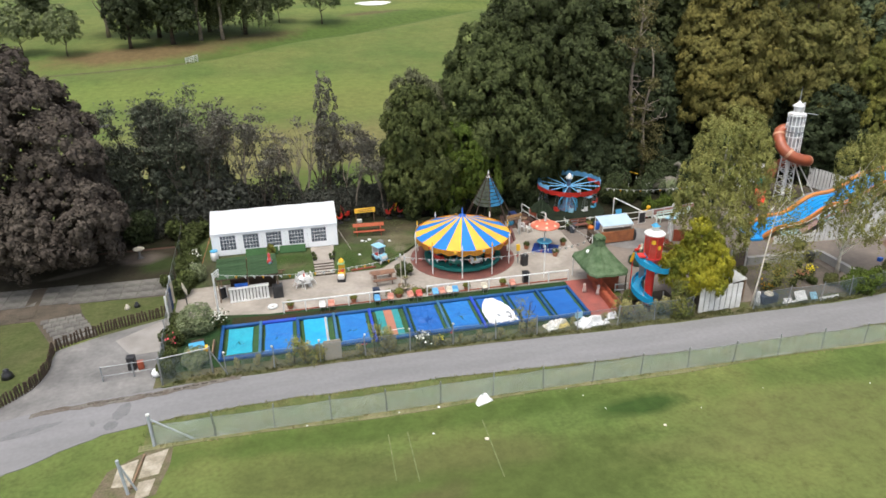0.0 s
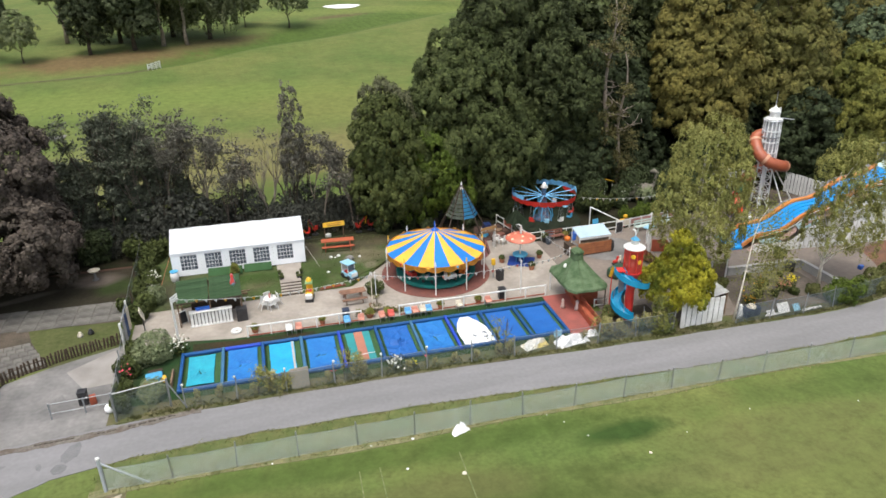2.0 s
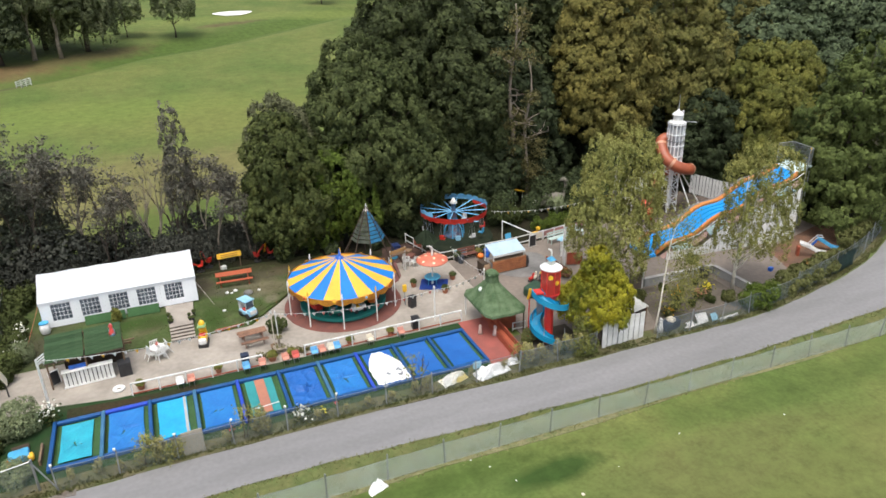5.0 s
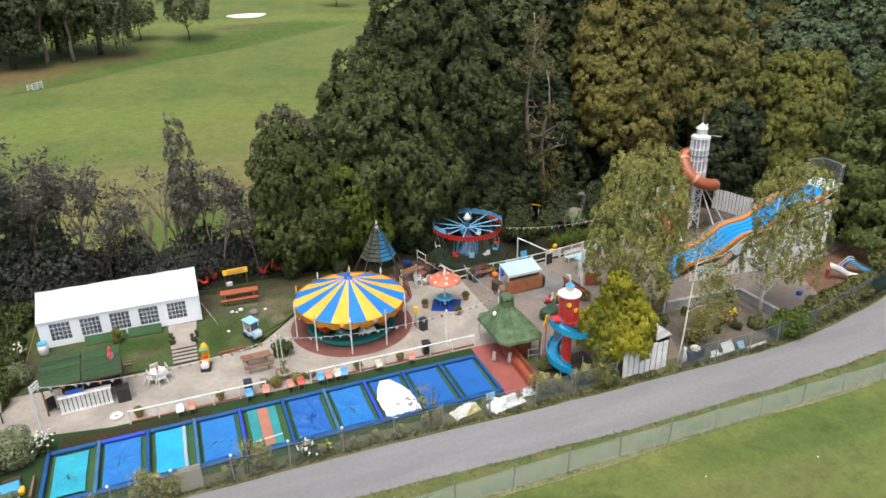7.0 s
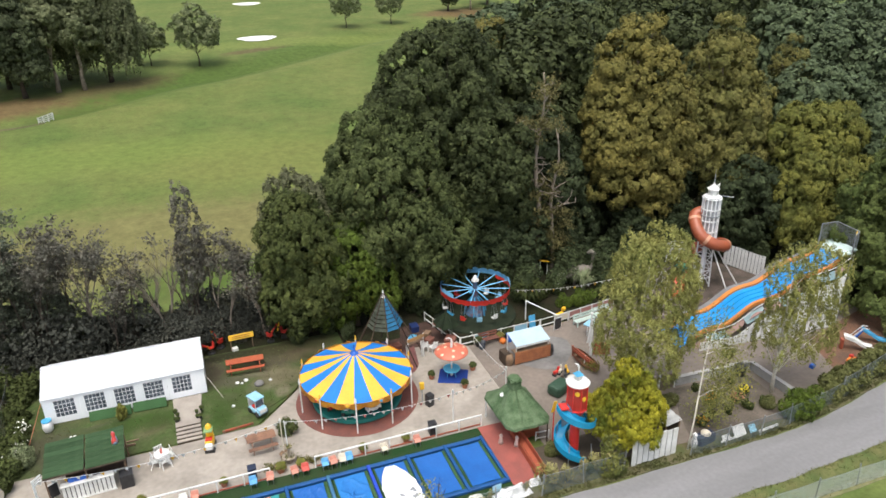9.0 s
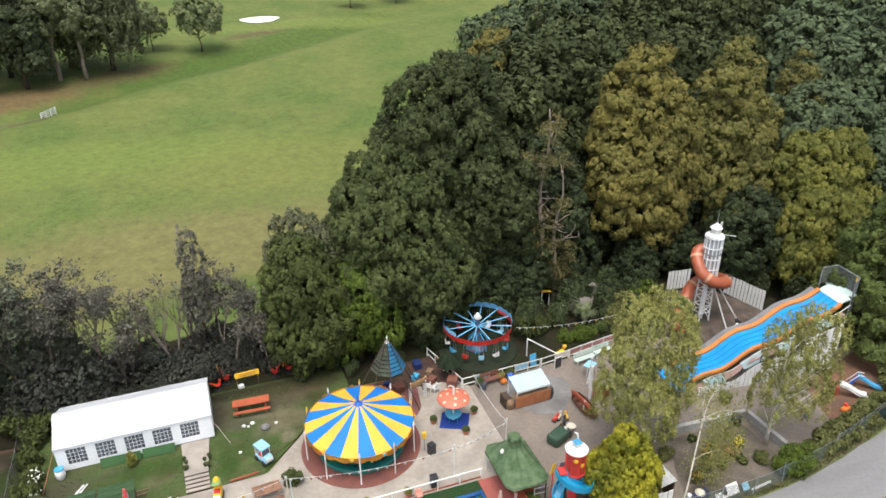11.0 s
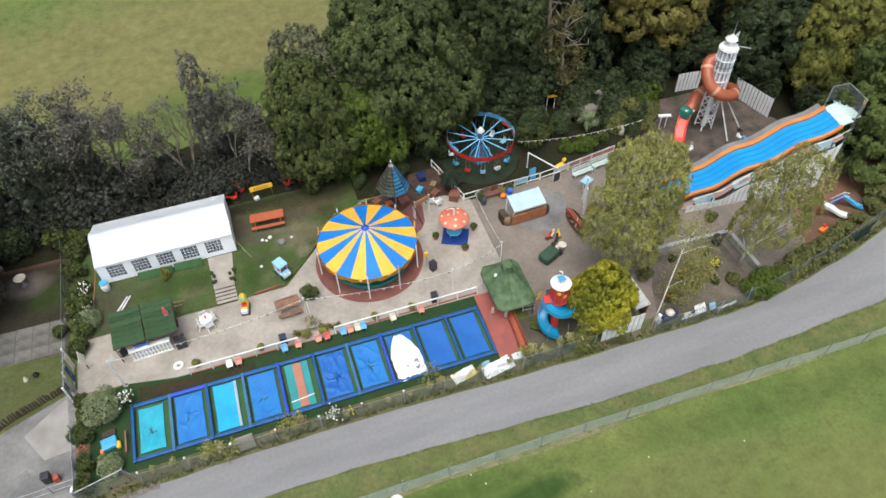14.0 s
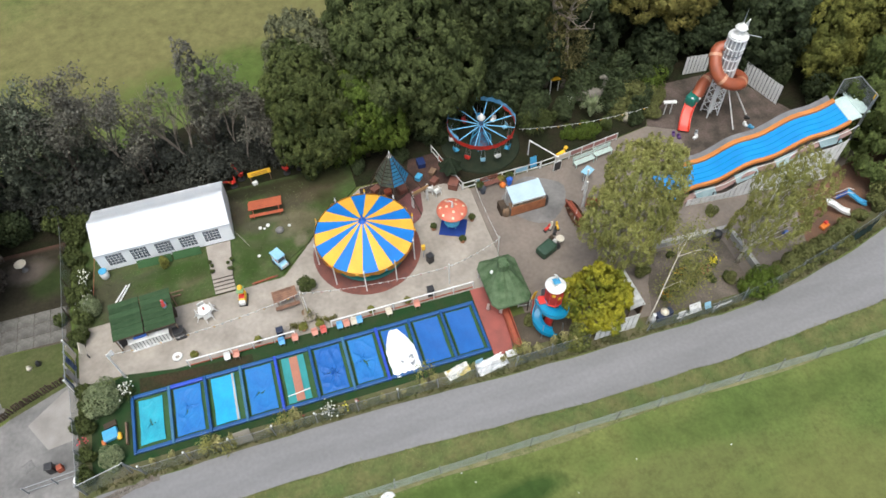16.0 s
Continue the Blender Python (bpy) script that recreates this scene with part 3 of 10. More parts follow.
LEAF_DARK = leaf("dark_green_leaves", (0.036, 0.046, 0.018), (0.064, 0.078, 0.029))
LEAF_GREEN = leaf("green_leaves", (0.047, 0.061, 0.019), (0.074, 0.088, 0.026))
LEAF_OAK = leaf("deep_green_oak_leaves", (0.042, 0.055, 0.019), (0.078, 0.095, 0.033))
LEAF_GREYOAK = leaf("grey_green_oak_leaves", (0.1, 0.105, 0.056), (0.14, 0.146, 0.08))
# The wood's lower shade is put into this very dark leaf colour.
LEAF_SHADE = leaf("shade_dark_leaves", (0.026, 0.036, 0.016), (0.043, 0.056, 0.024))
LEAF_TEALFAR = leaf("blue_green_leaves", (0.06, 0.082, 0.042), (0.088, 0.114, 0.056))
LEAF_TEAL = leaf("grey_green_thicket_leaves", (0.075, 0.085, 0.06), (0.11, 0.122, 0.082))
LEAF_OLIVE = leaf("olive_leaves", (0.165, 0.162, 0.036), (0.105, 0.114, 0.028))
LEAF_BROWN = leaf("browning_leaves", (0.2, 0.172, 0.046), (0.13, 0.122, 0.036))
LEAF_TAWNY = leaf("dull_tawny_leaves", (0.155, 0.142, 0.042), (0.1, 0.102, 0.031))
LEAF_BIRCH = leaf("birch_leaves", (0.25, 0.243, 0.074), (0.172, 0.18, 0.054), 0.35)
LEAF_PURPLE = leaf("purple_beech_leaves", (0.062, 0.05, 0.041), (0.088, 0.073, 0.058))
LEAF_DULL = leaf("dull_thinning_leaves", (0.095, 0.092, 0.075), (0.13, 0.123, 0.094))
LEAF_GOLD = leaf("golden_conifer_sprays", (0.32, 0.285, 0.022), (0.095, 0.115, 0.016), 0.45)
LEAF_CONIFER = leaf("dark_conifer_sprays", (0.066, 0.088, 0.025), (0.1, 0.125, 0.036))
LEAF_WILLOW = leaf("willow_leaves", (0.105, 0.122, 0.06), (0.145, 0.158, 0.08))
LEAF_BRIGHT = leaf("bright_green_leaves", (0.085, 0.118, 0.017), (0.06, 0.092, 0.016))
BARK = shade("grey_brown_bark", (0.1, 0.08, 0.062), (0.06, 0.05, 0.04), 0.9, 1.5, 16, 0.35, 0.5, depth=0.03)
BARK_PALE = shade("pale_dead_bark", (0.3, 0.25, 0.2), (0.19, 0.16, 0.125), 0.9, 1.5, 16, 0.3, 0.4)
BARK_BIRCH = shade("white_birch_bark", (0.62, 0.58, 0.5), (0.3, 0.27, 0.22), 0.7, 2.2, 14, 0.25, 0.2, lo=0.5, hi=0.7)


def limbs(bm, rs, foot, top, r0, ends, n=7):
    """A tapered, slightly bent trunk and limbs from it to the given ends."""
    foot, top = Vector(foot), Vector(top)
    pts = []
    for k in range(7):
        t = k / 6
        p = foot.lerp(top, t)
        p += Vector((rs.uniform(-1, 1), rs.uniform(-1, 1), 0)) * 0.025 * (top - foot).length * math.sin(math.pi * t)
        pts.append(p)
    pipe(bm, pts, [r0 * (1.25 if k == 0 else 1 - 0.82 * k / 6) for k in range(7)], n)
    for e in ends:
        e = Vector(e)
        t = min(0.85, max(0.2, (e.z - foot.z) / max(top.z - foot.z, 0.1) * rs.uniform(0.45, 0.75)))
        i = t * 6
        a = pts[int(i)].lerp(pts[min(6, int(i) + 1)], i - int(i))
        mid = a.lerp(e, 0.5) + Vector((rs.uniform(-0.4, 0.4), rs.uniform(-0.4, 0.4), rs.uniform(0, 0.6)))
        r = r0 * (1 - 0.8 * t) * 0.55
        pipe(bm, [a, a.lerp(mid, 0.5), mid, e], [r, r * 0.75, r * 0.5, r * 0.15], 5)
    return bm


def blades(rs, clumps, count, size, up=0.4, wild=0.7, inside=0.16):
    """Places and facings of leaf blades over the outer shells of the clumps (x, y, z, rx, ry, rz)."""
    c = np.array(clumps)
    w = (c[:, 3] * c[:, 4] + c[:, 3] * c[:, 5] + c[:, 4] * c[:, 5])
    pick = rs.choice(len(c), size=int(count * 1.7), p=w / w.sum())
    d = rs.normal(size=(len(pick), 3))
    d /= np.linalg.norm(d, axis=1, keepdims=True)
    r = 1 - np.abs(rs.normal(size=(len(pick), 1))) * inside
    at = c[pick, :3] + d * c[pick, 3:] * r
    keep = np.ones(len(at), bool)
    c = c[c[:, 3] > 0.5 * c[:, 3].max()]
    for k in range(0, len(at), 4000):
        q = (at[k:k + 4000, None, :] - c[None, :, :3]) / c[None, :, 3:]
        deep = ((q ** 2).sum(-1) < 0.5).sum(1)
        keep[k:k + 4000] = deep < 1 + (rs.uniform(size=len(q)) < 0.2)
    at, d = at[keep][:count], d[keep][:count]
    nrm = d + rs.normal(size=d.shape) * wild
    nrm[:, 2] += up
    return at, nrm, size * rs.uniform(0.6, 1.4, len(at))


def crown_clumps(rs, h, r, base, count, kind="round", tuft=1.0, fill=6):
    """Clumps over an uneven crown of height h from base, radius r: large lobes, each made of smaller tufts."""
    out = []
    lobes = max(14, count // 4)
    spin = rs.uniform(0, 6.28)
    for k in range(lobes):
        t = 0.96 * (k + rs.uniform(0.1, 0.9)) / lobes
        a = spin + 2.4 * k + rs.uniform(-0.4, 0.4)
        if kind == "round":
            e = math.sqrt(max(0.06, 1 - (2 * t - 0.85) ** 2 / 1.45))
        elif kind == "cone":
            e = 1.02 - t
        elif kind == "tall":
            e = (1 - t ** 3.4) * (0.7 + 0.3 * min(1, t * 5))
        else:
            e = (1 - t ** 3) * (0.55 + 0.45 * min(1, t * 3))
        big = r * rs.uniform(0.2, 0.36) * (0.55 + 0.45 * e) * tuft
        q = max(0.0, e * r * (1.02 - abs(rs.normal()) * 0.1) - big * 0.8)
        z = base + (h - base) * t * 0.95
        c = np.array((q * math.cos(a), q * math.sin(a), z))
        out.append((*c, big * 0.72, big * 0.72, big * 0.62))
        for _ in range(6):
            d = rs.normal(size=3) + np.array((0.8 * math.cos(a), 0.8 * math.sin(a), 0.55))
            d /= np.linalg.norm(d)
            s = big * rs.uniform(0.24, 0.44)
            p = c + d * big * rs.uniform(0.65, 0.95)
            out.append((*p, s, s, s * rs.uniform(0.65, 0.9)))
    for _ in range(lobes // fill):
        t, a = rs.uniform(0.08, 0.75), rs.uniform(0, 6.28)
        q, s = r * rs.uniform(0.1, 0.5) * (1 - t * 0.6), r * rs.uniform(0.22, 0.34)
        out.append((q * math.cos(a), q * math.sin(a), base + (h - base) * t, s, s, s))
    return out


def canopy(rs, masses, clump, tuft, per, blade, gap=0.6, flat=0.75, up=0.05, wild=0.3, under=-0.7, upright=0.0, fill=7.0, thin=1.0):
    """Leaf blades of a crown: masses (x, y, z, rx, ry, rz) carry billowing clumps, those carry tufts, and tufts carry blades."""
    masses = np.array(masses, float)
    spots = []
    for i, q in enumerate(masses):
        c, r = q[:3], q[3:]
        mean = r.mean()
        n = max(8, int(9.0 * mean * mean / (clump * clump)))
        k = np.arange(n) + 0.5
        z = 1 - 2 * k / n + rs.uniform(-0.7, 0.7, n) / n
        z = np.clip(z, -1, 1)
        a = 2.39996 * k + rs.uniform(-0.35, 0.35, n)
        d = np.stack([np.sqrt(1 - z * z) * np.cos(a), np.sqrt(1 - z * z) * np.sin(a), z], 1)
        d = d[d[:, 2] > under]
        at = c + d * r * (1 - clump * (0.5 + gap * rs.uniform(-0.5, 1.0, (len(d), 1))) / mean)
        for j, o in enumerate(masses):
            if j != i and len(at):
                keep = (((at - o[:3]) / o[3:]) ** 2).sum(1) > 0.62
                at, d = at[keep], d[keep]
        spots += [(p, v, clump * rs.uniform(0.5, 1.4)) for p, v in zip(at, d)]
    cc, cr = np.array([p for p, _, _ in spots]), np.array([r for _, _, r in spots])
    ends, outs = [], []
    for p, v, r in spots:
        m = max(4, int(2.7 * (r / tuft) ** 2 * thin))
        d = rs.normal(size=(m, 3))
        d /= np.linalg.norm(d, axis=1, keepdims=True)
        d += v * 0.75 + np.array((0, 0, 0.45))
        d /= np.linalg.norm(d, axis=1, keepdims=True)
        ends.append(p + d * r * np.array((1, 1, flat)) * rs.uniform(0.75, 1.1, (m, 1)))
        outs.append(d)
    ends, outs = np.concatenate(ends), np.concatenate(outs)
    keep = np.ones(len(ends), bool)
    for k in range(0, len(ends), 3000):
        q = (ends[k:k + 3000, None, :] - cc[None]) / (cr[None, :, None] * 0.72)
        keep[k:k + 3000] = ((q ** 2).sum(-1) < 1).sum(1) < 1
    ends, outs = ends[keep], outs[keep]
    size = tuft * rs.uniform(0.6, 1.25, len(ends))
    pick = np.repeat(np.arange(len(ends)), per)
    d = rs.normal(size=(len(pick), 3))
    d /= np.linalg.norm(d, axis=1, keepdims=True)
    lean = outs[pick] * 0.6 + np.array((0, 0, 0.35))
    d += lean
    d /= np.linalg.norm(d, axis=1, keepdims=True)
    at = ends[pick] + d * size[pick, None] * rs.uniform(0.45, 1.05, (len(pick), 1)) * np.array((1 - 0.35 * upright, 1 - 0.35 * upright, 1 + upright))
    nrm = d + outs[pick] * 0.6 + rs.normal(size=d.shape) * wild
    nrm[:, 2] += up
    sz = blade * rs.uniform(0.6, 1.4, len(at))
    core = []
    for q in masses:
        n = int(fill * q[3:].mean() ** 2 * 4)
        w = rs.normal(size=(n, 3))
        w /= np.linalg.norm(w, axis=1, keepdims=True)
        w = w[w[:, 2] > -0.8]
        core.append(q[:3] + w * (q[3:] - clump * 0.9) * rs.uniform(0.4, 0.86, (len(w), 1)))
    core = np.concatenate(core)
    return np.concatenate([at, core]), np.concatenate([nrm, rs.normal(size=core.shape)]), np.concatenate([sz, np.full(len(core), blade * 2.8)]), cc


def billow_tree(name, seed, masses, clump, tuft, per, blade, mat_leaf, bark, label, trunk=0.4, stems=14, **look_of):
    """A tree at the origin with a crown of billowing clumps round the given masses, on a trunk with limbs."""
    rs, rr = np.random.RandomState(seed), random.Random(seed)
    root = thing(name, 0, 0, 0, 0, label, "tree")
    at, nr, sz, cc = canopy(rs, masses, clump, tuft, per, blade, **look_of)
    ends = [tuple(p) for p in rr.sample(list(cc), min(stems, len(cc)))]
    top = max(masses, key=lambda q: q[2] + q[5])
    part("trunk", limbs(bmesh.new(), rr, (0, 0, -0.1), (top[0] * 0.6, top[1] * 0.6, (top[2] + top[5]) * 0.82), trunk, ends), bark, root, smooth=True)
    cards("crown", at, nr, sz, mat_leaf, root, three=True)
    return root


def broadleaf(name, seed, h, r, base, count, leaves, size, mat_leaf, bark, label, kind="round", trunk=0.3, lean=(0, 0), stems=9, wild=0.42, droop=0.0, up=0.4, inside=0.1, tuft=1.0, also=(), fill=6):
    """A tree at the origin: trunk with limbs, and a crown of many blades."""
    rs = np.random.RandomState(seed)
    rr = random.Random(seed)
    root = thing(name, 0, 0, 0, 0, label, "tree")
    cl = crown_clumps(rs, h, r, base, count, kind, tuft, fill)
    for ax, ay, ah, ar, ab in also:
        cl += [(x + ax, y + ay, z, a, b, c) for x, y, z, a, b, c in crown_clumps(rs, ah, ar, ab, count // 2, kind, tuft)]
    cl = [(x + lean[0] * z / h, y + lean[1] * z / h, z, a, b, c * (1 + droop)) for x, y, z, a, b, c in cl]
    ends = [c[:3] for c in rr.sample(cl, min(stems, len(cl)))]
    part("trunk", limbs(bmesh.new(), rr, (0, 0, -0.1), (lean[0] * 0.8, lean[1] * 0.8, h * 0.85), trunk, ends), bark, root, smooth=True)
    at, nr, sz = blades(rs, cl, int(leaves * 1.7), size * 0.8, up, wild, inside)
    cards("crown", at, nr, sz * 0.92, mat_leaf, root, droop=droop, three=True)
    return root


def place(ob, x, y, z=0.0, s=1.0, rz=0.0, label=""):
    """Moves a tree built at the origin to its place."""
    ob.matrix_basis = pose(x, y, z, 0, 0, rz) @ Matrix.Scale(s, 4)
    if label:
        ob["label"] = label
    return ob


def more(ob, x, y, z=0.0, s=1.0, rz=0.0, label="", group=""):
    """A copy of a tree at another place, scaled and turned."""
    o = copy_thing(ob, Matrix.Identity(4))
    o.matrix_basis = pose(x, y, z, 0, 0, rz) @ Matrix.Diagonal((s, s, s, 1))
    return tagged(o, label, group=group)


def bare_tree(seed, h, spread, leaves, mat_leaf, label, bark=None, levels=3, size=0.13):
    """A thin tree of forking twigs with few leaves left."""
    rr = random.Random(seed)
    rs = np.random.RandomState(seed)
    root = thing("tree", 0, 0, 0, 0, label, "tree")
    bm, tips = bmesh.new(), []

    def fork(a, d, length, r, level):
        b = a + d * length * 0.5 + Vector((rr.uniform(-1, 1), rr.uniform(-1, 1), 0)) * length * 0.06
        c = b + (d + Vector((rr.uniform(-1, 1), rr.uniform(-1, 1), 0.5)) * 0.15).normalized() * length * 0.5
        pipe(bm, [a, b, c], [r, r * 0.8, r * 0.6], 5 if level < 2 else 4, caps=False)
        tips.extend([b, c] if level > 0 else [c])
        if level < levels:
            for _ in range(3 if level else 4):
                start = b.lerp(c, rr.uniform(0.2, 1.0))
                turn = (d * 0.85 + Vector((rr.uniform(-1, 1), rr.uniform(-1, 1), rr.uniform(0.1, 0.9))) * spread).normalized()
                fork(start, turn, length * rr.uniform(0.5, 0.72), r * 0.5, level + 1)

    for _ in range(rr.choice((1, 2, 2, 3))):
        fork(Vector((rr.uniform(-0.25, 0.25), rr.uniform(-0.25, 0.25), -0.1)), Vector((rr.uniform(-0.25, 0.25), rr.uniform(-0.2, 0.2), 1)).normalized(), h * 0.5, h * 0.009 + 0.02, 0)
    part("trunk", bm, bark or BARK, root, smooth=True)
    if leaves:
        t = np.array([tuple(p) for p in tips])
        t = t[t[:, 2] > h * 0.25]
        bunch = t[rs.randint(0, len(t), max(1, leaves // 34))] + rs.normal(size=(max(1, leaves // 34), 3)) * 0.15
        at = bunch[rs.randint(0, len(bunch), leaves)] + rs.normal(size=(leaves, 3)) * ((0.34, 0.34, 0.12) if h > 4 else (0.2, 0.2, 0.15))
        cards("crown", at, rs.normal(size=(leaves, 3)) + (0, 0, 0.5), size * rs.uniform(0.6, 1.5, leaves), mat_leaf, root)
    return root


# dark oaks in the middle and tall wood behind
oak_label = "large dense dark green broadleaf tree behind the rides"
place(billow_tree("tree", 1, ((-0.4, 0, 8.0, 5.4, 5.0, 6.3), (-0.5, 0.4, 11.5, 2.8, 2.8, 4.3), (2.0, -0.8, 5.2, 4.4, 4.2, 4.5)), 0.95, 0.32, 30, 0.12, LEAF_OAK, BARK, oak_label, 0.45, gap=0.9, flat=0.95, upright=0.55), 18.9, 62.1)
place(billow_tree("tree", 2, ((0, 0, 7.0, 2.6, 2.5, 4.7), (1.2, 0.2, 5.0, 2.7, 2.6, 4.0)), 0.75, 0.3, 26, 0.11, LEAF_GREYOAK, BARK, "grey-green broadleaf tree beside the thicket", 0.35, gap=1.4, flat=1.0, upright=0.8, wild=0.5, thin=0.8), 11.3, 61.7)
place(billow_tree("tree", 3, ((0, 0, 6.4, 2.5, 2.3, 5.2), (1.5, -0.3, 4.4, 2.3, 2.1, 3.9), (-0.5, -0.4, 3.6, 2.3, 2.0, 3.2)), 0.85, 0.32, 32, 0.125, LEAF_GREEN, BARK, "dense fresh green broadleaf tree with low branches", 0.3, gap=1.0, flat=0.95, upright=0.5), 11.0, 59.2)
place(billow_tree("tree", 4, ((0, 0, 4.9, 1.9, 1.8, 3.6), (1.7, 0.2, 3.4, 1.6, 1.6, 2.7), (-1.6, 0.1, 3.2, 1.5, 1.5, 2.6)), 0.75, 0.3, 30, 0.12, LEAF_BRIGHT, BARK, "bright green bushy tree before the dark oak", 0.2, gap=1.1, flat=1.2, upright=0.6), 14.8, 58.5)
place(billow_tree("tree", 5, ((-0.6, 0.4, 12.2, 5.2, 5.0, 8.2), (2.6, -3.0, 9.8, 3.8, 3.6, 5.4), (-2.6, -2.0, 9.0, 3.6, 3.4, 5.0), (1.8, 2.2, 15.0, 4.0, 3.8, 5.4)), 1.15, 0.38, 26, 0.145, LEAF_DARK, BARK, "tall dark green oak in the wood", 0.5, gap=1.2, flat=1.0, upright=0.4), 25.2, 66.4)
brown = place(billow_tree("tree", 6, ((-2.7, -1.0, 9.6, 1.9, 1.9, 6.2), (-0.3, -1.9, 10.6, 2.1, 2.0, 7.2), (2.2, -1.2, 11.4, 2.1, 2.0, 7.2), (0.5, 0.9, 15.2, 2.7, 2.6, 6.6), (-1.7, 0.7, 13.8, 2.2, 2.1, 5.8), (3.5, 0.7, 9.2, 1.7, 1.7, 5.4), (1.0, -2.6, 6.6, 1.7, 1.6, 3.6)), 0.95, 0.36, 30, 0.145, LEAF_BROWN, BARK, "tall oak with browning olive leaves", 0.5, gap=1.1, flat=0.7, upright=0.3), 43.3, 64.2)
brown_b = place(billow_tree("tree", 7, ((0.2, 0.4, 13.0, 2.6, 2.5, 7.2), (2.0, -1.2, 9.0, 2.2, 2.1, 5.8), (-2.1, -0.8, 9.8, 2.0, 2.0, 5.8), (0.1, -2.0, 7.0, 1.9, 1.8, 4.6)), 1.0, 0.38, 28, 0.145, LEAF_TAWNY, BARK, "tall oak with dull olive-green leaves", 0.45, gap=1.1, flat=0.7, upright=0.3), 53.2, 64.6)
olive = place(billow_tree("tree", 8, ((0, 0, 7.6, 3.3, 3.2, 5.0), (1.5, -0.8, 5.4, 2.8, 2.6, 4.0), (-1.6, -0.6, 5.0, 2.7, 2.5, 3.9)), 0.95, 0.36, 30, 0.14, LEAF_OLIVE, BARK, "yellow-olive broadleaf tree at the wood's edge", 0.3, gap=1.2, flat=0.9, upright=0.5), 56.4, 54.6, 0, 0.78)
# Added understorey tree; its dark leaves stand in for shade below the tall crowns.
bushy = place(billow_tree("tree", 9, ((0, 0, 7.4, 5.2, 5.0, 6.4), (3.0, -1.4, 5.0, 3.8, 3.6, 4.6), (-3.0, -0.6, 5.4, 3.8, 3.6, 4.8)), 1.6, 0.6, 18, 0.28, LEAF_SHADE, BARK, "dark tree behind the swing yard with shade in its leaf colour", 0.45, gap=0.8), 28.4, 62.0, 0, 0.42)
far_oak = place(billow_tree("tree", 10, ((0, 0, 9.0, 5.8, 5.6, 6.6), (3.2, -1.6, 6.4, 4.0, 3.8, 5.0), (-3.0, -1.2, 6.8, 4.0, 3.8, 5.2)), 1.5, 0.6, 12, 0.33, LEAF_TEALFAR, BARK, "dark blue-green broadleaf tree of the far wood", 0.45, gap=0.9), 92, 74)
tall_far = place(billow_tree("tree", 5, ((-0.6, 0.4, 12.2, 5.2, 5.0, 8.2), (2.6, -3.0, 9.8, 3.8, 3.6, 5.4), (-2.6, -2.0, 9.0, 3.6, 3.4, 5.0), (1.8, 2.2, 15.0, 4.0, 3.8, 5.4)), 1.7, 0.7, 10, 0.37, LEAF_DARK, BARK, "tall dark green oak deep in the wood", 0.5, gap=1.0, upright=0.3), 38.5, 77, slope(77), 1.0, 300)
wood = "trees of the wood"
for kind, x, y, s, a in ((tall_far, 31.5, 72.5, 0.92, 190), (brown_b, 61, 72, 0.95, 120), (olive, 60.4, 60.2, 1.0, 90), (olive, 66, 62.5, 0.95, 300), (tall_far, 47.5, 72, 0.9, 60),
                         (far_oak, 69, 68.5, 0.95, 30), (far_oak, 74, 63.5, 0.75, 300), (tall_far, 62, 82, 0.95, 20), (far_oak, 84, 80, 1.1, 220), (brown_b, 74, 76, 0.8, 40),
                         (tall_far, 50, 88, 1.0, 130), (tall_far, 64, 95, 1.0, 280), (tall_far, 80, 97, 1.0, 80), (far_oak, 96, 84, 1.1, 120), (tall_far, 98, 104, 1.0, 150), (far_oak, 108, 92, 1.2, 170), (far_oak, 88, 90, 1.2, 60),
                         (brown, 40, 90, 0.85, 10), (tall_far, 74, 115, 1.05, 310), (tall_far, 94, 122, 1.05, 200), (far_oak, 120, 104, 1.2, 90), (far_oak, 60, 112, 1.2, 40), (far_oak, 48, 104, 1.1, 260), (far_oak, 79, 68, 0.7, 160), (tall_far, 112, 118, 1.1, 20)):
    more(kind, x, y, slope(y), s, a, group=wood)
# More of the added trees whose leaf colour carries the wood's shade.
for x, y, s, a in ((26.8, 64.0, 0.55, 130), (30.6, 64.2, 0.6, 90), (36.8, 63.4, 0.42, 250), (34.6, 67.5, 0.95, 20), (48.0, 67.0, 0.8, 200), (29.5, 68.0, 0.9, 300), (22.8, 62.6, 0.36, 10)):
    more(bushy, x, y, 0, s, a, "dark tree behind the swing yard with shade in its leaf colour")
more(bushy, 42.0, 61.2, 0, 0.34, 100, "dark tree beside the climbing tower with shade in its leaf colour")
more(bushy, 46.8, 61.8, 0, 0.4, 160, "dark tree beside the climbing tower with shade in its leaf colour")
more(bushy, 52.6, 58.8, 0, 0.62, 210, "dark tree beside the climbing tower with shade in its leaf colour")
more(bushy, 58.5, 63.0, 0, 0.6, 300, "dark tree beside the climbing tower with shade in its leaf colour")
more(olive, 60.5, 54.6, 0, 0.6, 20, "olive bushy tree beside the wavy slide")
more(olive, -16.6, 61.6, 0, 0.45, 120, "small yellow-olive tree beside the copper beech")
more(olive, 60.0, 50.5, 0, 0.5, 200, "olive bushy tree beside the wavy slide")

LEAF_DEAD = leaf("thin_olive_leaves", (0.13, 0.115, 0.045), (0.09, 0.085, 0.032))
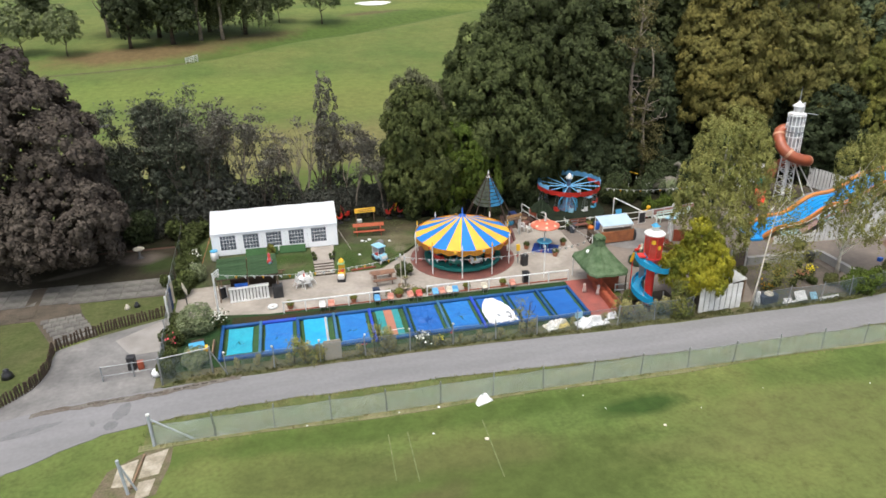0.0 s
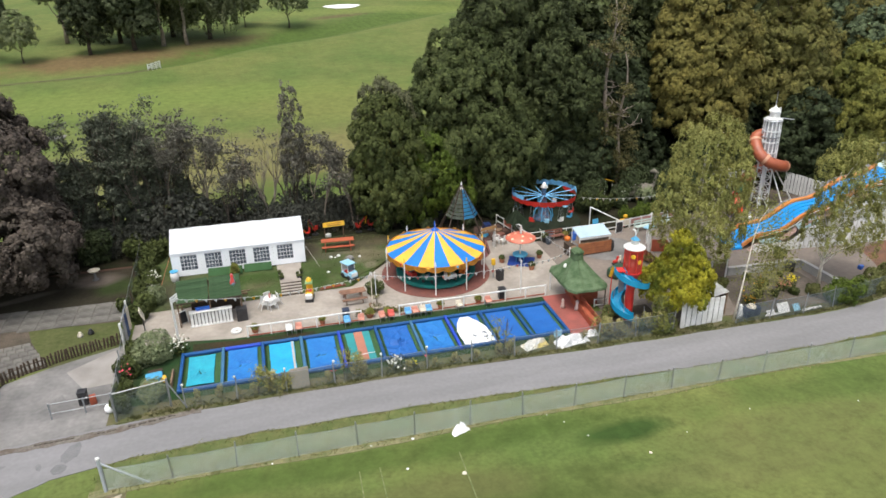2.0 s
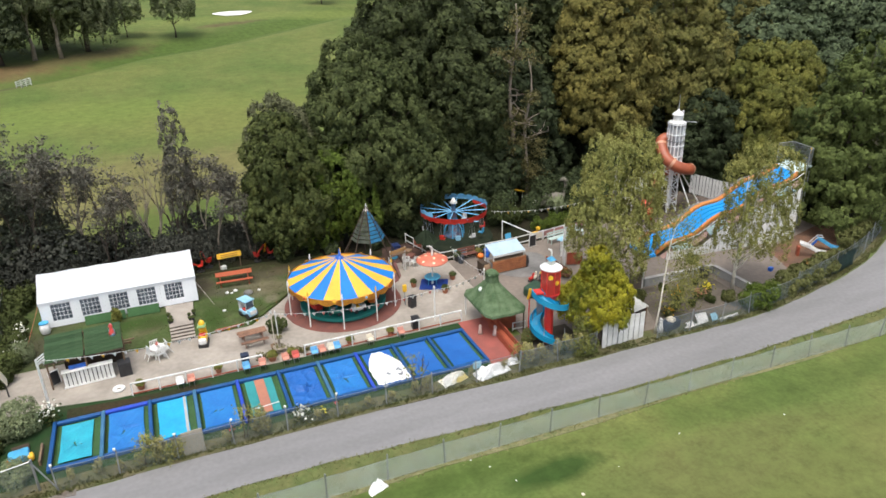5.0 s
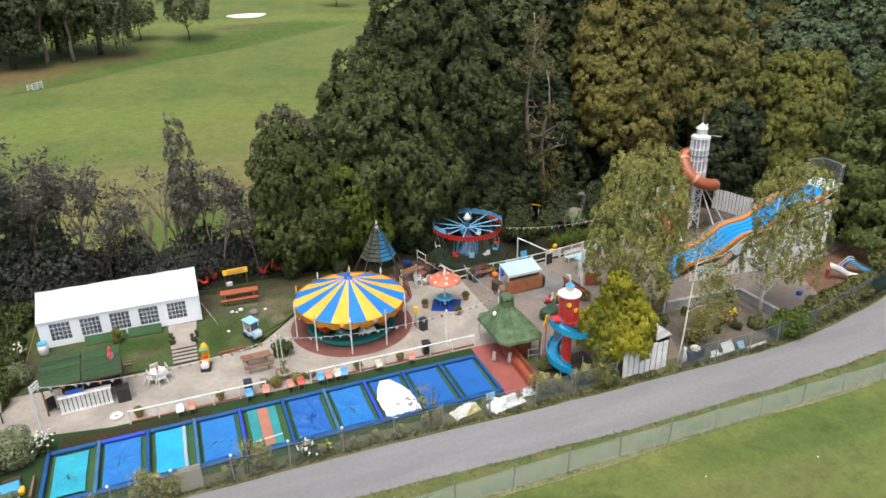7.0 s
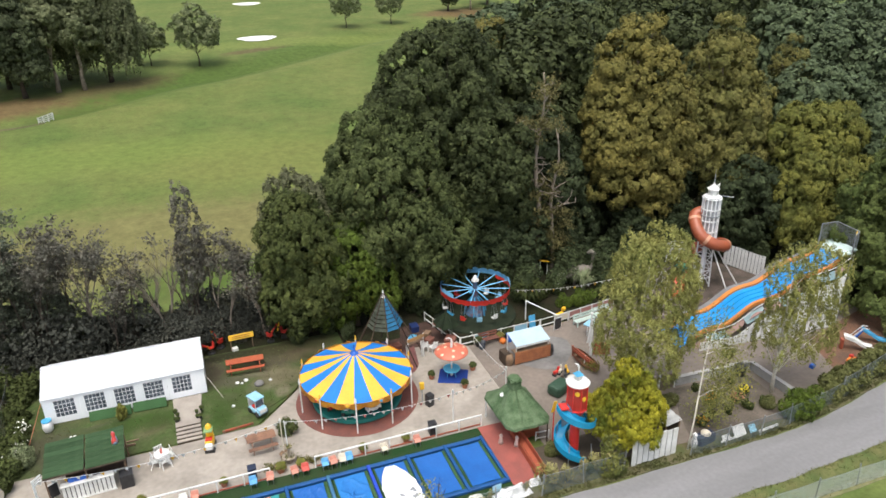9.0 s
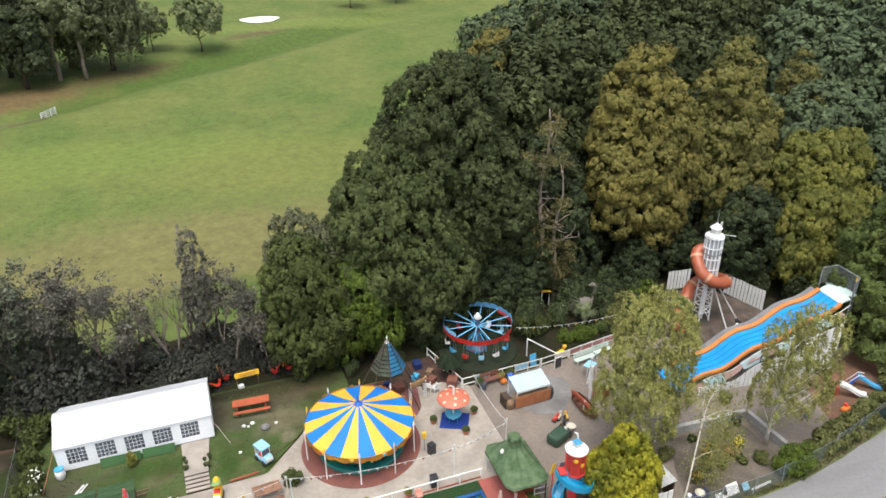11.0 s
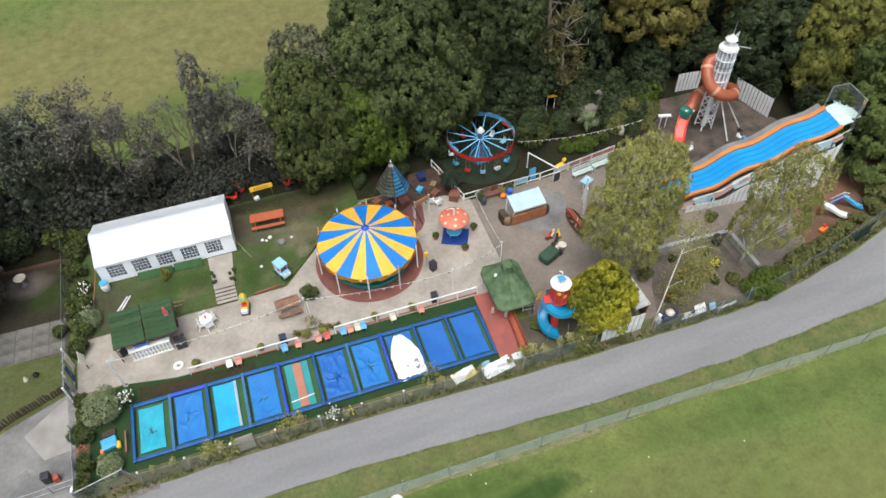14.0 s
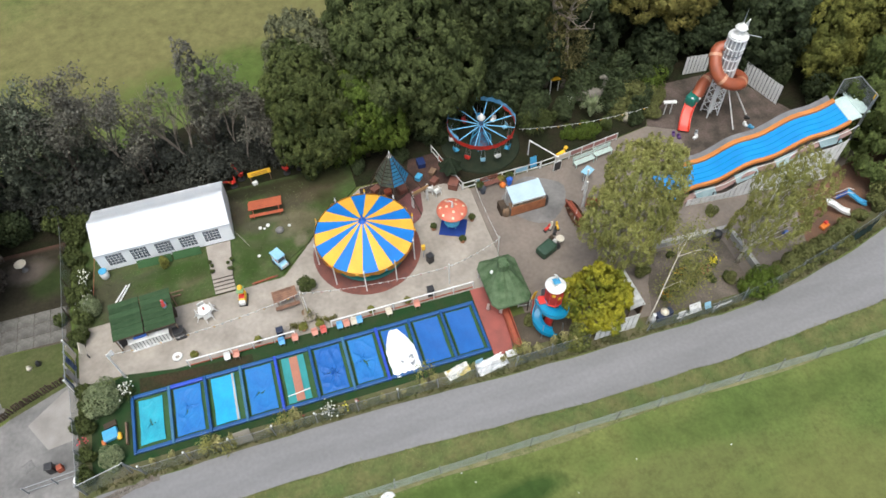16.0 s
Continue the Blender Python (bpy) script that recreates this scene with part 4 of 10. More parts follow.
# thin dead-topped trees in the gap of the wood
def dead_tree(seed, h, r0, branches, low_leaf, top_leaf, label):
    """A bare pale trunk with crooked dead branches, a few tufts left at the top and ivy-like growth low down."""
    rr, rs = random.Random(seed), np.random.RandomState(seed)
    root = thing("tree", 0, 0, 0, 0, label, "tree")
    bm = bmesh.new()
    stem = [Vector((0.25 * math.sin(k * 0.9 + seed), 0.2 * math.sin(k * 1.3), h * k / 10 - (0.1 if k == 0 else 0))) for k in range(11)]
    pipe(bm, stem, [r0 * (1.2 - 0.1 * k) for k in range(11)], 7)
    tips = []
    for i in range(branches):
        t = rr.uniform(0.42, 0.95)
        p = stem[int(t * 10)].lerp(stem[min(10, int(t * 10) + 1)], t * 10 - int(t * 10))
        a = 2.4 * i + rr.uniform(-0.5, 0.5)
        length = rr.uniform(1.2, 2.8) * (1.25 - 0.6 * t)
        line, q, rise = [p], p, rr.uniform(-0.1, 0.35)
        for k in range(4):
            a += rr.uniform(-0.55, 0.55)
            rise += rr.uniform(-0.25, 0.4)
            q = q + Vector((math.cos(a), math.sin(a), rise)) * length * 0.27
            line.append(q)
        r = r0 * 0.42 * (1.2 - 0.7 * t)
        pipe(bm, line, [r, r * 0.8, r * 0.6, r * 0.45, r * 0.2], 5, caps=False)
        for k in (2, 3, 4):
            e = line[k] + Vector((rr.uniform(-1, 1), rr.uniform(-1, 1), rr.uniform(-0.2, 0.8))) * 0.6
            pipe(bm, [line[k], line[k].lerp(e, 0.5) + Vector((0, 0, 0.08)), e], [r * 0.4, r * 0.28, r * 0.12], 4, caps=False)
            tips.append(e)
    part("trunk", bm, BARK_PALE, root, smooth=True)
    spots = np.array([tuple(p) for p in tips if p.z > h * 0.68])
    at = spots[rs.randint(0, len(spots), top_leaf)] + rs.normal(size=(top_leaf, 3)) * (0.34, 0.34, 0.24)
    foot = np.stack([rs.normal(size=60) * 0.9, rs.normal(size=60) * 0.7, rs.uniform(0.12, 0.5, 60) * h], 1)
    low = foot[rs.randint(0, 60, low_leaf)] + rs.normal(size=(low_leaf, 3)) * (0.28, 0.28, 0.22)
    at = np.concatenate([at, low])
    cards("crown", at, rs.normal(size=at.shape) + (0, -0.4, 0.6), 0.125 * rs.uniform(0.6, 1.4, len(at)), LEAF_DEAD, root, three=True)
    return root


place(dead_tree(31, 18.2, 0.27, 17, 2600, 1500, "tall dead tree with crooked pale branches"), 32.3, 61.8)
place(dead_tree(32, 13.6, 0.21, 12, 2200, 700, "tall dead tree with crooked pale branches"), 33.5, 61.1)

# dense dark columns at the thicket's end, a slender leafy pole, and saplings by the lane
column = place(broadleaf("tree", 55, 11.6, 2.3, 0.4, 170, 11000, 0.14, LEAF_TEAL, BARK, "dense grey-green tree at the end of the thicket", kind="other", trunk=0.16, fill=2), -11.2, 61.2)
for x, y, s, a in ((-8.8, 61.9, 0.86, 140), (-13.8, 60.8, 0.72, 260), (-6.4, 61.6, 0.62, 30)):
    more(column, x, y, 0, s, a)
LEAF_SAPLING = leaf("yellowing_sapling_leaves", (0.3, 0.28, 0.09), (0.2, 0.21, 0.06))
place(billow_tree("tree", 51, ((0, 0, 5.4, 0.85, 0.85, 2.2), (0.12, 0, 8.4, 0.75, 0.75, 2.3), (0.05, 0.05, 11.0, 0.45, 0.45, 1.7)), 0.42, 0.24, 16, 0.1, LEAF_DULL, BARK, "slender pole-like tree with dull leaves", 0.1, 8, gap=1.6, upright=0.5, wild=0.6, fill=0.6, thin=0.6), 3.05, 61.2)
for seed, x, y, h in ((52, 13.6, 36.75, 2.3), (53, 19.9, 37.0, 1.9), (54, 3.9, 36.9, 2.4), (56, -1.1, 36.6, 2.2), (57, -0.3, 36.6, 1.5), (58, 0.4, 36.6, 1.4)):
    place(bare_tree(seed, h, 0.4, 330, LEAF_SAPLING, "small sapling with yellowing leaves by the fence", None, 2, 0.05), x, y)

# copper beech over the approach
place(billow_tree("tree", 8, ((-0.9, 0, 7.6, 5.6, 5.8, 6.8), (-1.5, 0.4, 11.6, 3.7, 3.7, 4.4), (0.8, -2.4, 4.0, 5.2, 4.6, 3.8)), 1.0, 0.36, 30, 0.145, LEAF_PURPLE, BARK, "large copper beech with dark purple leaves", 0.5, gap=0.9, flat=0.9, upright=0.4), -19.6, 56.2)

# thinning row behind the marquee
row = "thin trees behind the marquee"
for seed, x, y, h, k in ((11, -12.2, 60.5, 11.5, 3600), (12, -9.6, 61.3, 11, 3800), (13, -6.6, 60.6, 11, 2600), (14, -4.4, 61.6, 10.5, 1500), (15, -1.6, 61.0, 8.5, 300), (16, 0.6, 61.6, 8.6, 200), (17, 2.2, 61.4, 8.2, 300), (18, 5.0, 60.8, 8.0, 800), (19, 6.6, 61.6, 7.6, 1200), (20, -14.6, 61.0, 8, 3200), (33, -8.2, 60.0, 8.5, 2600), (34, -5.4, 62.6, 9.5, 1500), (35, -3.0, 60.2, 7.5, 800), (36, -11.0, 62.4, 10, 3200), (37, 3.8, 62.6, 7.5, 900), (38, -0.4, 63.0, 7, 300), (39, -13.4, 59.2, 7.5, 2600), (40, 7.6, 59.6, 6.0, 900)):
    t = place(bare_tree(seed, h, 0.42, int(k * 1.5), LEAF_TEAL if x < -8 else LEAF_DULL, "thin forked tree with few dull leaves", BARK_PALE if seed % 2 == 0 else None, 3, 0.1), x, y)
    tagged(t, group=row)


def shrub(name, seed, r, h, leaves, mat_leaf, label, size=0.1, count=16):
    rs = np.random.RandomState(seed)
    root = thing(name, 0, 0, 0, 0, label, "shrub")
    cl = [(r * 0.6 * math.cos(a) * q, r * 0.6 * math.sin(a) * q, h * t, r * s, r * s, h * 0.32) for a, q, t, s in zip(rs.uniform(0, 6.28, count), rs.uniform(0.2, 1, count), rs.uniform(0.15, 0.75, count), rs.uniform(0.28, 0.5, count))]
    rr = random.Random(seed)
    part("stem", limbs(bmesh.new(), rr, (0, 0, -0.05), (0, 0, h * 0.6), 0.04, [c[:3] for c in cl[:7]], 5), BARK, root)
    at, nr, sz = blades(rs, cl, leaves, size)
    cards("leaves", at, nr, sz, mat_leaf, root)
    return root


LEAF_THICKET = leaf("dark_thicket_leaves", (0.043, 0.046, 0.037), (0.057, 0.058, 0.045), 0.12)
hedge = place(shrub("shrub", 40, 2.0, 2.8, 4000, LEAF_THICKET, "dense dark hedge shrub behind the marquee", 0.1, 26), -12, 60)
for k, x in enumerate((-9.5, -7.2, -5, -2.8, -0.6, 1.6, 3.8, 5.8, 7.6, -14.5, -17)):
    more(hedge, x, (59.6 if x < 2 else 60.9) + 0.5 * math.sin(x * 3), 0, 0.85 + 0.25 * math.sin(x * 5), 40 * k, group="hedge shrubs")
    more(hedge, x + 1.0, 61.6 + 0.5 * math.sin(x * 2), 0, (1.55 if x < -3 else 1.1) + 0.3 * math.sin(x * 4), 55 * k, group="hedge shrubs")
dark_shrub = place(shrub("shrub", 41, 1.6, 2.8, 3200, leaf("dark_shrub_leaves", (0.034, 0.047, 0.02), (0.058, 0.073, 0.03)), "dark green shrub at the edge of the wood", 0.11), 22, 60)
for k, (x, y, s) in enumerate(((27.5, 59.5, 1.1), (30, 58.8, 0.95), (34.5, 59.5, 1.15), (36.5, 57.6, 1.1), (38.2, 58.8, 1.0), (20, 58.6, 0.9), (-13, 58.5, 1.0), (-16, 59.5, 1.2), (44, 62, 1.2), (54, 52.5, 1.2), (56, 49.5, 1.3), (10, 57.8, 0.7), (-24, 60, 1.3), (52, 55.8, 1.0), (26.4, 60.4, 0.9), (28.9, 57.6, 0.8), (32.2, 57.8, 0.8), (36.4, 59.2, 1.0), (40.4, 58.9, 0.9), (38.8, 60.6, 1.1), (21.6, 58.4, 0.9), (23.6, 61.4, 1.0), (17.2, 57.2, 0.6), (34.2, 61.6, 0.9), (12.4, 58.2, 0.6), (13.6, 57.0, 0.45), (8.6, 60.2, 0.7), (42.6, 59.6, 0.8), (55.6, 53.6, 1.0), (57.5, 47.6, 1.1), (50.8, 58.6, 0.8), (37.6, 55.0, 0.6), (38.7, 56.0, 0.7), (39.6, 57.0, 0.7))):
    more(dark_shrub, x, y, 0, s, 77 * k)

# birches in the yard
birch_label = "weeping birch with thin yellowing leaves and white trunk"
place(billow_tree("tree", 21, ((0.5, 0.2, 8.3, 1.9, 1.8, 3.5), (2.3, 0.3, 7.9, 1.5, 1.4, 3.1), (-1.4, -0.2, 5.8, 1.35, 1.3, 2.7), (0.2, -0.4, 4.2, 2.3, 2.0, 2.6), (2.2, -0.2, 4.3, 1.4, 1.3, 2.3)), 0.65, 0.26, 24, 0.074, LEAF_BIRCH, BARK_BIRCH, birch_label, 0.13, 16, gap=1.0, flat=1.2, upright=0.9, wild=0.6, fill=3.0, thin=0.9), 29.5, 42.2)
place(billow_tree("tree", 22, ((-0.2, 0, 7.7, 1.2, 1.2, 2.7), (2.6, 0.2, 7.3, 1.3, 1.3, 2.8), (-0.5, 0, 4.5, 1.2, 1.2, 2.1), (1.1, -0.2, 4.7, 1.6, 1.4, 2.3), (3.0, 0, 4.1, 1.3, 1.2, 2.1)), 0.6, 0.25, 20, 0.072, LEAF_BIRCH, BARK_BIRCH, birch_label, 0.13, 22, gap=1.2, flat=1.2, upright=0.9, wild=0.6, fill=0.8, thin=0.62), 38.4, 39.2)
slim = thing("tree", 29.5, 36.5, 0, 0, "slender leaning birch with bare white branches", "tree")
slim.matrix_basis = slim.matrix_basis @ pose(0, 0, 0, 0, 9, 0) @ Matrix.Scale(1.12, 4)
rs = np.random.RandomState(77)
bm = bmesh.new()
pipe(bm, [(0, 0, -0.1), (0.22, 0.35, 1.6), (0.5, 0.85, 3.3), (0.85, 1.4, 5.0), (1.35, 1.85, 5.8), (2.0, 2.1, 6.6)], [0.055, 0.045, 0.038, 0.032, 0.022, 0.008], 7)
pipe(bm, [(0.85, 1.4, 5.0), (1.7, 1.35, 5.35), (2.7, 1.45, 5.3)], [0.022, 0.017, 0.007], 5)
pipe(bm, [(0.42, 0.7, 2.8), (1.1, 0.75, 3.1), (1.9, 0.8, 3.15)], [0.022, 0.016, 0.007], 5)
pipe(bm, [(0.85, 1.4, 5.0), (0.8, 1.7, 5.7), (0.9, 1.9, 6.4)], [0.02, 0.013, 0.006], 5)
for i in range(16):
    p = Vector(((1.35, 1.85, 5.8), (2.4, 1.42, 5.3), (1.6, 0.78, 3.1), (0.85, 1.8, 6.1))[i % 4])
    q = p + Vector(rs.normal(size=3) * (0.5, 0.4, 0.35))
    pipe(bm, [p, p.lerp(q, 0.5) + Vector((0, 0, 0.08)), q], [0.012, 0.008, 0.004], 4)
part("trunk", bm, BARK_BIRCH, slim, smooth=True)
tips = [(1.4, 1.0, 4.7), (2.6, 1.4, 4.9), (1.8, 0.8, 2.7), (2.0, 2.1, 6.2), (0.9, 1.9, 6.1), (2.9, 0.9, 3.4), (2.6, 1.0, 2.9)]
tips += [(2.2, 1.2, 3.8), (1.5, 0.9, 2.0), (2.3, 1.0, 1.7)]
at = np.array(tips)[rs.randint(0, len(tips), 5600)] + rs.normal(size=(5600, 3)) * (0.5, 0.5, 0.6)
cards("crown", at, rs.normal(size=at.shape) + (0, 0, 0.4), 0.065 * rs.uniform(0.6, 1.4, 5600), LEAF_BIRCH, slim, three=True, droop=0.5)

# golden conifer and the dark conifer at the bend
cone = tuple((0.12 * math.sin(z * 2), 0.12 * math.cos(z * 3), z, r, r, 0.62) for z, r in ((1.95, 2.2), (2.55, 2.1), (3.15, 1.85), (3.75, 1.45), (4.35, 1.02), (4.95, 0.62), (5.4, 0.3)))
place(billow_tree("tree", 23, cone, 0.34, 0.17, 22, 0.075, LEAF_GOLD, BARK, "golden yellow conifer beside the lane", 0.14, gap=1.6, upright=0.7, under=-0.5), 26.2, 38.25)
cone = tuple((0, 0, z, r, r, 1.7) for z, r in ((2.0, 5.0), (4.2, 5.0), (6.4, 4.5), (8.6, 3.8), (10.8, 2.9), (12.8, 1.9), (14.2, 1.0)))
place(billow_tree("tree", 25, cone, 0.95, 0.42, 30, 0.15, LEAF_CONIFER, BARK, "large dark green conifer by the bend", 0.35, gap=1.0, flat=0.5, upright=0.4, under=-0.4), 56.2, 46.0)

# golf course trees
golf = "golf course trees"
LEAF_FAIR = leaf("pale_young_leaves", (0.165, 0.187, 0.09), (0.125, 0.152, 0.068))


def on_course(ob, x, y, s=1.0, rz=0.0):
    return tagged(place(ob, x, y, ground_z(x, y), s, rz), group=golf)


will = on_course(billow_tree("tree", 26, ((0, 0, 10.5, 5.0, 4.8, 9.0), (2.8, -1.2, 6.8, 3.2, 3.0, 6.0), (-2.6, -1.4, 7.4, 3.2, 3.0, 6.2)), 1.2, 0.6, 20, 0.24, LEAF_WILLOW, BARK, "large weeping willow on the golf course", 0.4, gap=1.0, flat=1.6, upright=1.6, wild=0.5), -7.2, 155.5)
young = on_course(billow_tree("tree", 27, ((0, 0, 6.0, 3.4, 3.3, 3.6), (1.4, -0.5, 4.6, 2.3, 2.2, 2.4)), 0.9, 0.5, 20, 0.2, LEAF_FAIR, BARK, "round young tree with pale green leaves on the golf course", 0.13, gap=1.2, fill=1.5, thin=0.8), 8.9, 163.7, 1.15)
dark_golf = on_course(billow_tree("tree", 28, ((0, 0, 9.5, 4.0, 3.8, 7.6), (1.6, -0.8, 5.2, 2.8, 2.6, 3.8)), 1.2, 0.55, 22, 0.22, leaf("dull_green_course_leaves", (0.042, 0.053, 0.026), (0.068, 0.082, 0.04)), BARK, "tall dark tree with a bare foot on the golf course", 0.4, gap=0.9), -20.5, 148.2)
bare_golf = on_course(billow_tree("tree", 29, ((0, 0, 13.0, 4.2, 4.0, 6.0), (-1.6, -0.6, 10.0, 2.6, 2.4, 3.4)), 1.2, 0.55, 20, 0.22, LEAF_WILLOW, BARK_PALE, "tall tree with a bare trunk on the golf course", 0.38, gap=1.0), -15.6, 150.7)
more(young, -0.2, 167.1, ground_z(-0.2, 167.1), 0.9, 80, group=golf)
for kind, x, y, s, a in ((young, -38.1, 142.2, 0.85, 200), (young, -46, 144, 0.9, 30), (young, 60, 199, 0.9, 140), (dark_golf, -28, 146.3, 0.8, 60), (bare_golf, -11.4, 150.8, 0.95, 120), (will, -14.5, 160, 1.0, 90), (will, -24, 156, 1.0, 200), (bare_golf, -34, 158, 1.0, 20), (dark_golf, -52, 176, 0.7, 10), (dark_golf, 82, 214, 0.7, 60), (bare_golf, 90, 216, 0.7, 10), (young, 47, 195.7, 1.0, 40), (will, -62, 152, 1.0, 20), (dark_golf, 98, 222, 0.9, 80)):
    more(kind, x, y, ground_z(x, y), s, a, group=golf)


# ---- marquee ----
CLEAR = shade("clear_pvc_window", (0.05, 0.062, 0.08), (0.13, 0.15, 0.18), 0.18, 2.0, 9, 0.3, 0.1)
T_L, T_R, T_F, T_B, T_Z, EAVE, RIDGE = -6.85, 2.9, 52.8, 57.2, 0.5, 2.42, 3.52
tent = thing("marquee", -1.97, 55.0, T_Z, 0, "white party marquee with small-paned windows on a lawn", "marquee")
tx, ty = T_R - T_L, T_B - T_F


def tent_roof():
    bm = bmesh.new()
    prof = [(-ty / 2 - 0.022, EAVE - T_Z - 0.22), (-ty / 2 - 0.02, EAVE - T_Z), (-ty / 4, 0.5 * (EAVE + RIDGE) - T_Z - 0.05), (-0.25, RIDGE - T_Z - 0.07), (0, RIDGE - T_Z), (0.25, RIDGE - T_Z - 0.07), (ty / 4, 0.5 * (EAVE + RIDGE) - T_Z - 0.05), (ty / 2 + 0.02, EAVE - T_Z), (ty / 2 + 0.022, EAVE - T_Z - 0.22)]
    bays = 20
    rows = []
    for k in range(bays + 1):
        x = -tx / 2 - 0.04 + (tx + 0.08) * k / bays
        sag = 0.035 * (1 - abs(math.cos(math.pi * k / 4)))
        rows.append([bm.verts.new((x, y, z - (sag if 0 < i < 8 else 0))) for i, (y, z) in enumerate(prof)])
    for a, b in zip(rows, rows[1:]):
        for i in range(len(prof) - 1):
            bm.faces.new((a[i], b[i], b[i + 1], a[i + 1]))
    bmesh.ops.solidify(bm, geom=bm.faces[:], thickness=0.02)
    return bm


part("roof", tent_roof(), WHITE_PVC, tent)
for side in (-1, 1):
    bm = bmesh.new()
    h = EAVE - T_Z
    q = [(-ty / 2, 0.02), (ty / 2, 0.02), (ty / 2, h - 0.02), (0, RIDGE - T_Z - 0.05), (-ty / 2, h - 0.02)]
    for x in (side * tx / 2, side * (tx / 2 - 0.03)):
        bm.faces.new([bm.verts.new((x, y, z)) for y, z in q])
    part("end_wall", bm, WHITE_PVC, tent)
part("back_wall", bx(0, ty / 2, h / 2, tx, 0.03, h), WHITE_PVC, tent)
part("floor", bx(0, 0, 0.03, tx - 0.1, ty - 0.1, 0.05), WOOD_DARK, tent)
WIN_W, WIN_LO, WIN_HI, PITCH = 1.16, 0.5, 1.68, 1.757
W0 = -6.19 + 1.97
edges = [-tx / 2] + [W0 + k * PITCH - (PITCH - WIN_W) / 2 for k in range(1, 5)] + [tx / 2]
for k in range(5):
    a, b, w = edges[k], edges[k + 1], W0 + k * PITCH
    bm = bmesh.new()
    for x0, x1, z0, z1 in ((a, b, 0.05, WIN_LO), (a, b, WIN_HI, h), (a, w, WIN_LO, WIN_HI), (w + WIN_W, b, WIN_LO, WIN_HI)):
        box(bm, (x0 + x1) / 2, -ty / 2, (z0 + z1) / 2, x1 - x0 - 0.004, 0.024, z1 - z0)
    wall = part("wall_panel", bm, WHITE_PVC, tent)
    win = part("window", bx(w + WIN_W / 2, -ty / 2 + 0.004, (WIN_LO + WIN_HI) / 2, WIN_W, 0.008, WIN_HI - WIN_LO), CLEAR, wall, "clear plastic window with white bars")
    for i in range(1, 5):
        part("glazing_bar", bx(w + WIN_W * i / 5, -ty / 2 - 0.008, (WIN_LO + WIN_HI) / 2, 0.024, 0.012, WIN_HI - WIN_LO), WHITE_PVC, wall)
    for i in range(1, 4):
        part("glazing_bar", bx(w + WIN_W / 2, -ty / 2 - 0.01, WIN_LO + (WIN_HI - WIN_LO) * i / 4, WIN_W, 0.012, 0.024), WHITE_PVC, wall)
    if k in (0, 3):
        bm = bmesh.new()
        bm.faces.new([bm.verts.new((w + x * WIN_W, -ty / 2 + 0.05, WIN_LO + z * (WIN_HI - WIN_LO))) for x, z in ((0.02, 0.1), (0.45, 0.95), (0.02, 0.98))])
        part("curtain", bm, shade("pale_curtain", (0.5, 0.52, 0.55), rough=0.8), tent)
for x in (-tx / 2 + 0.06, 0, tx / 2 - 0.06):
    for y in (-ty / 2 + 0.06, ty / 2 - 0.06):
        part("pole", pp([(x, y, 0), (x, y, h)], 0.025, 6), STEEL, tent)
part("guy_rope", pp([(tx / 2 + 0.02, -ty / 2, h * 0.75), (tx / 2 + 0.95, -ty / 2 - 1.0, -0.05)], 0.014, 5), shade("white_rope", (0.6, 0.55, 0.5), rough=0.8), tent)
part("guy_rope", pp([(-tx / 2 - 0.02, -ty / 2, h * 0.9), (-tx / 2 - 1.0, -ty / 2 - 2.2, -0.4)], 0.02, 5), TERRACOTTA, tent)

TURFBOARD = shade("green_turf_board", (0.055, 0.12, 0.05), (0.04, 0.09, 0.036), 0.95, 1.0, 60, 0.25, 0.3)
for x, w in ((-3.1, 2.5), (-0.72, 2.05)):
    t = thing("turf_board", x, 52.4, 0.5, -2, "artificial grass board leaning on the marquee's foot", "board", "turf boards")
    part("board", bx(0, 0, 0.26, w, 0.05, 0.62, rx=-35, bevel=0.01), TURFBOARD, t)

# steps and ramp up to the marquee
steps = thing("garden_steps", 1.53, 48.4, 0.0, 0, "worn concrete steps up the lawn bank", "steps")
STONE = shade("worn_stone_step", (0.36, 0.32, 0.27), (0.28, 0.245, 0.21), 0.85, 1.2, 26, 0.15, 0.2)
for k in range(5):
    z1 = 0.06 + 0.098 * (k + 1)
    part("riser", bx(0, 0.16 + 0.27 * k, z1 / 2 - 0.04, 1.46, 0.27, z1), WOOD_DARK, steps, "dark timber riser")
    part("tread", bx(0, 0.16 + 0.27 * k, z1 - 0.01, 1.5, 0.25, 0.05, bevel=0.012), STONE, steps)
bm = bmesh.new()
prism(bm, [(-0.75, 1.36), (0.75, 1.36), (0.98, 4.32), (-0.86, 4.32)], 0.3, 0.56)
part("ramp", bm, STONE, steps)


# ---- carousel ----
C_X, C_Y, C_R = 12.35, 49.0, 3.68
tagged(part("carousel_paving", lt([(0, 0.075), (4.1, 0.075), (4.12, 0.03)], 64), BRICKRED), "round red brick paving under the carousel", "paving", kind="structure").matrix_basis = pose(C_X, C_Y, 0)
car = thing("carousel", C_X, C_Y, 0.075, 2.6, "children's carousel with blue and yellow striped canopy", "carousel")
CANVAS_B = shade("blue_canvas", (0.006, 0.18, 0.58), (0.006, 0.15, 0.5), 0.65, 0.9, 12, 0.07, 0.05)
CANVAS_Y = shade("yellow_canvas", (0.82, 0.44, 0.045), (0.74, 0.38, 0.04), 0.65, 0.9, 12, 0.07, 0.05)
N_STR = 20
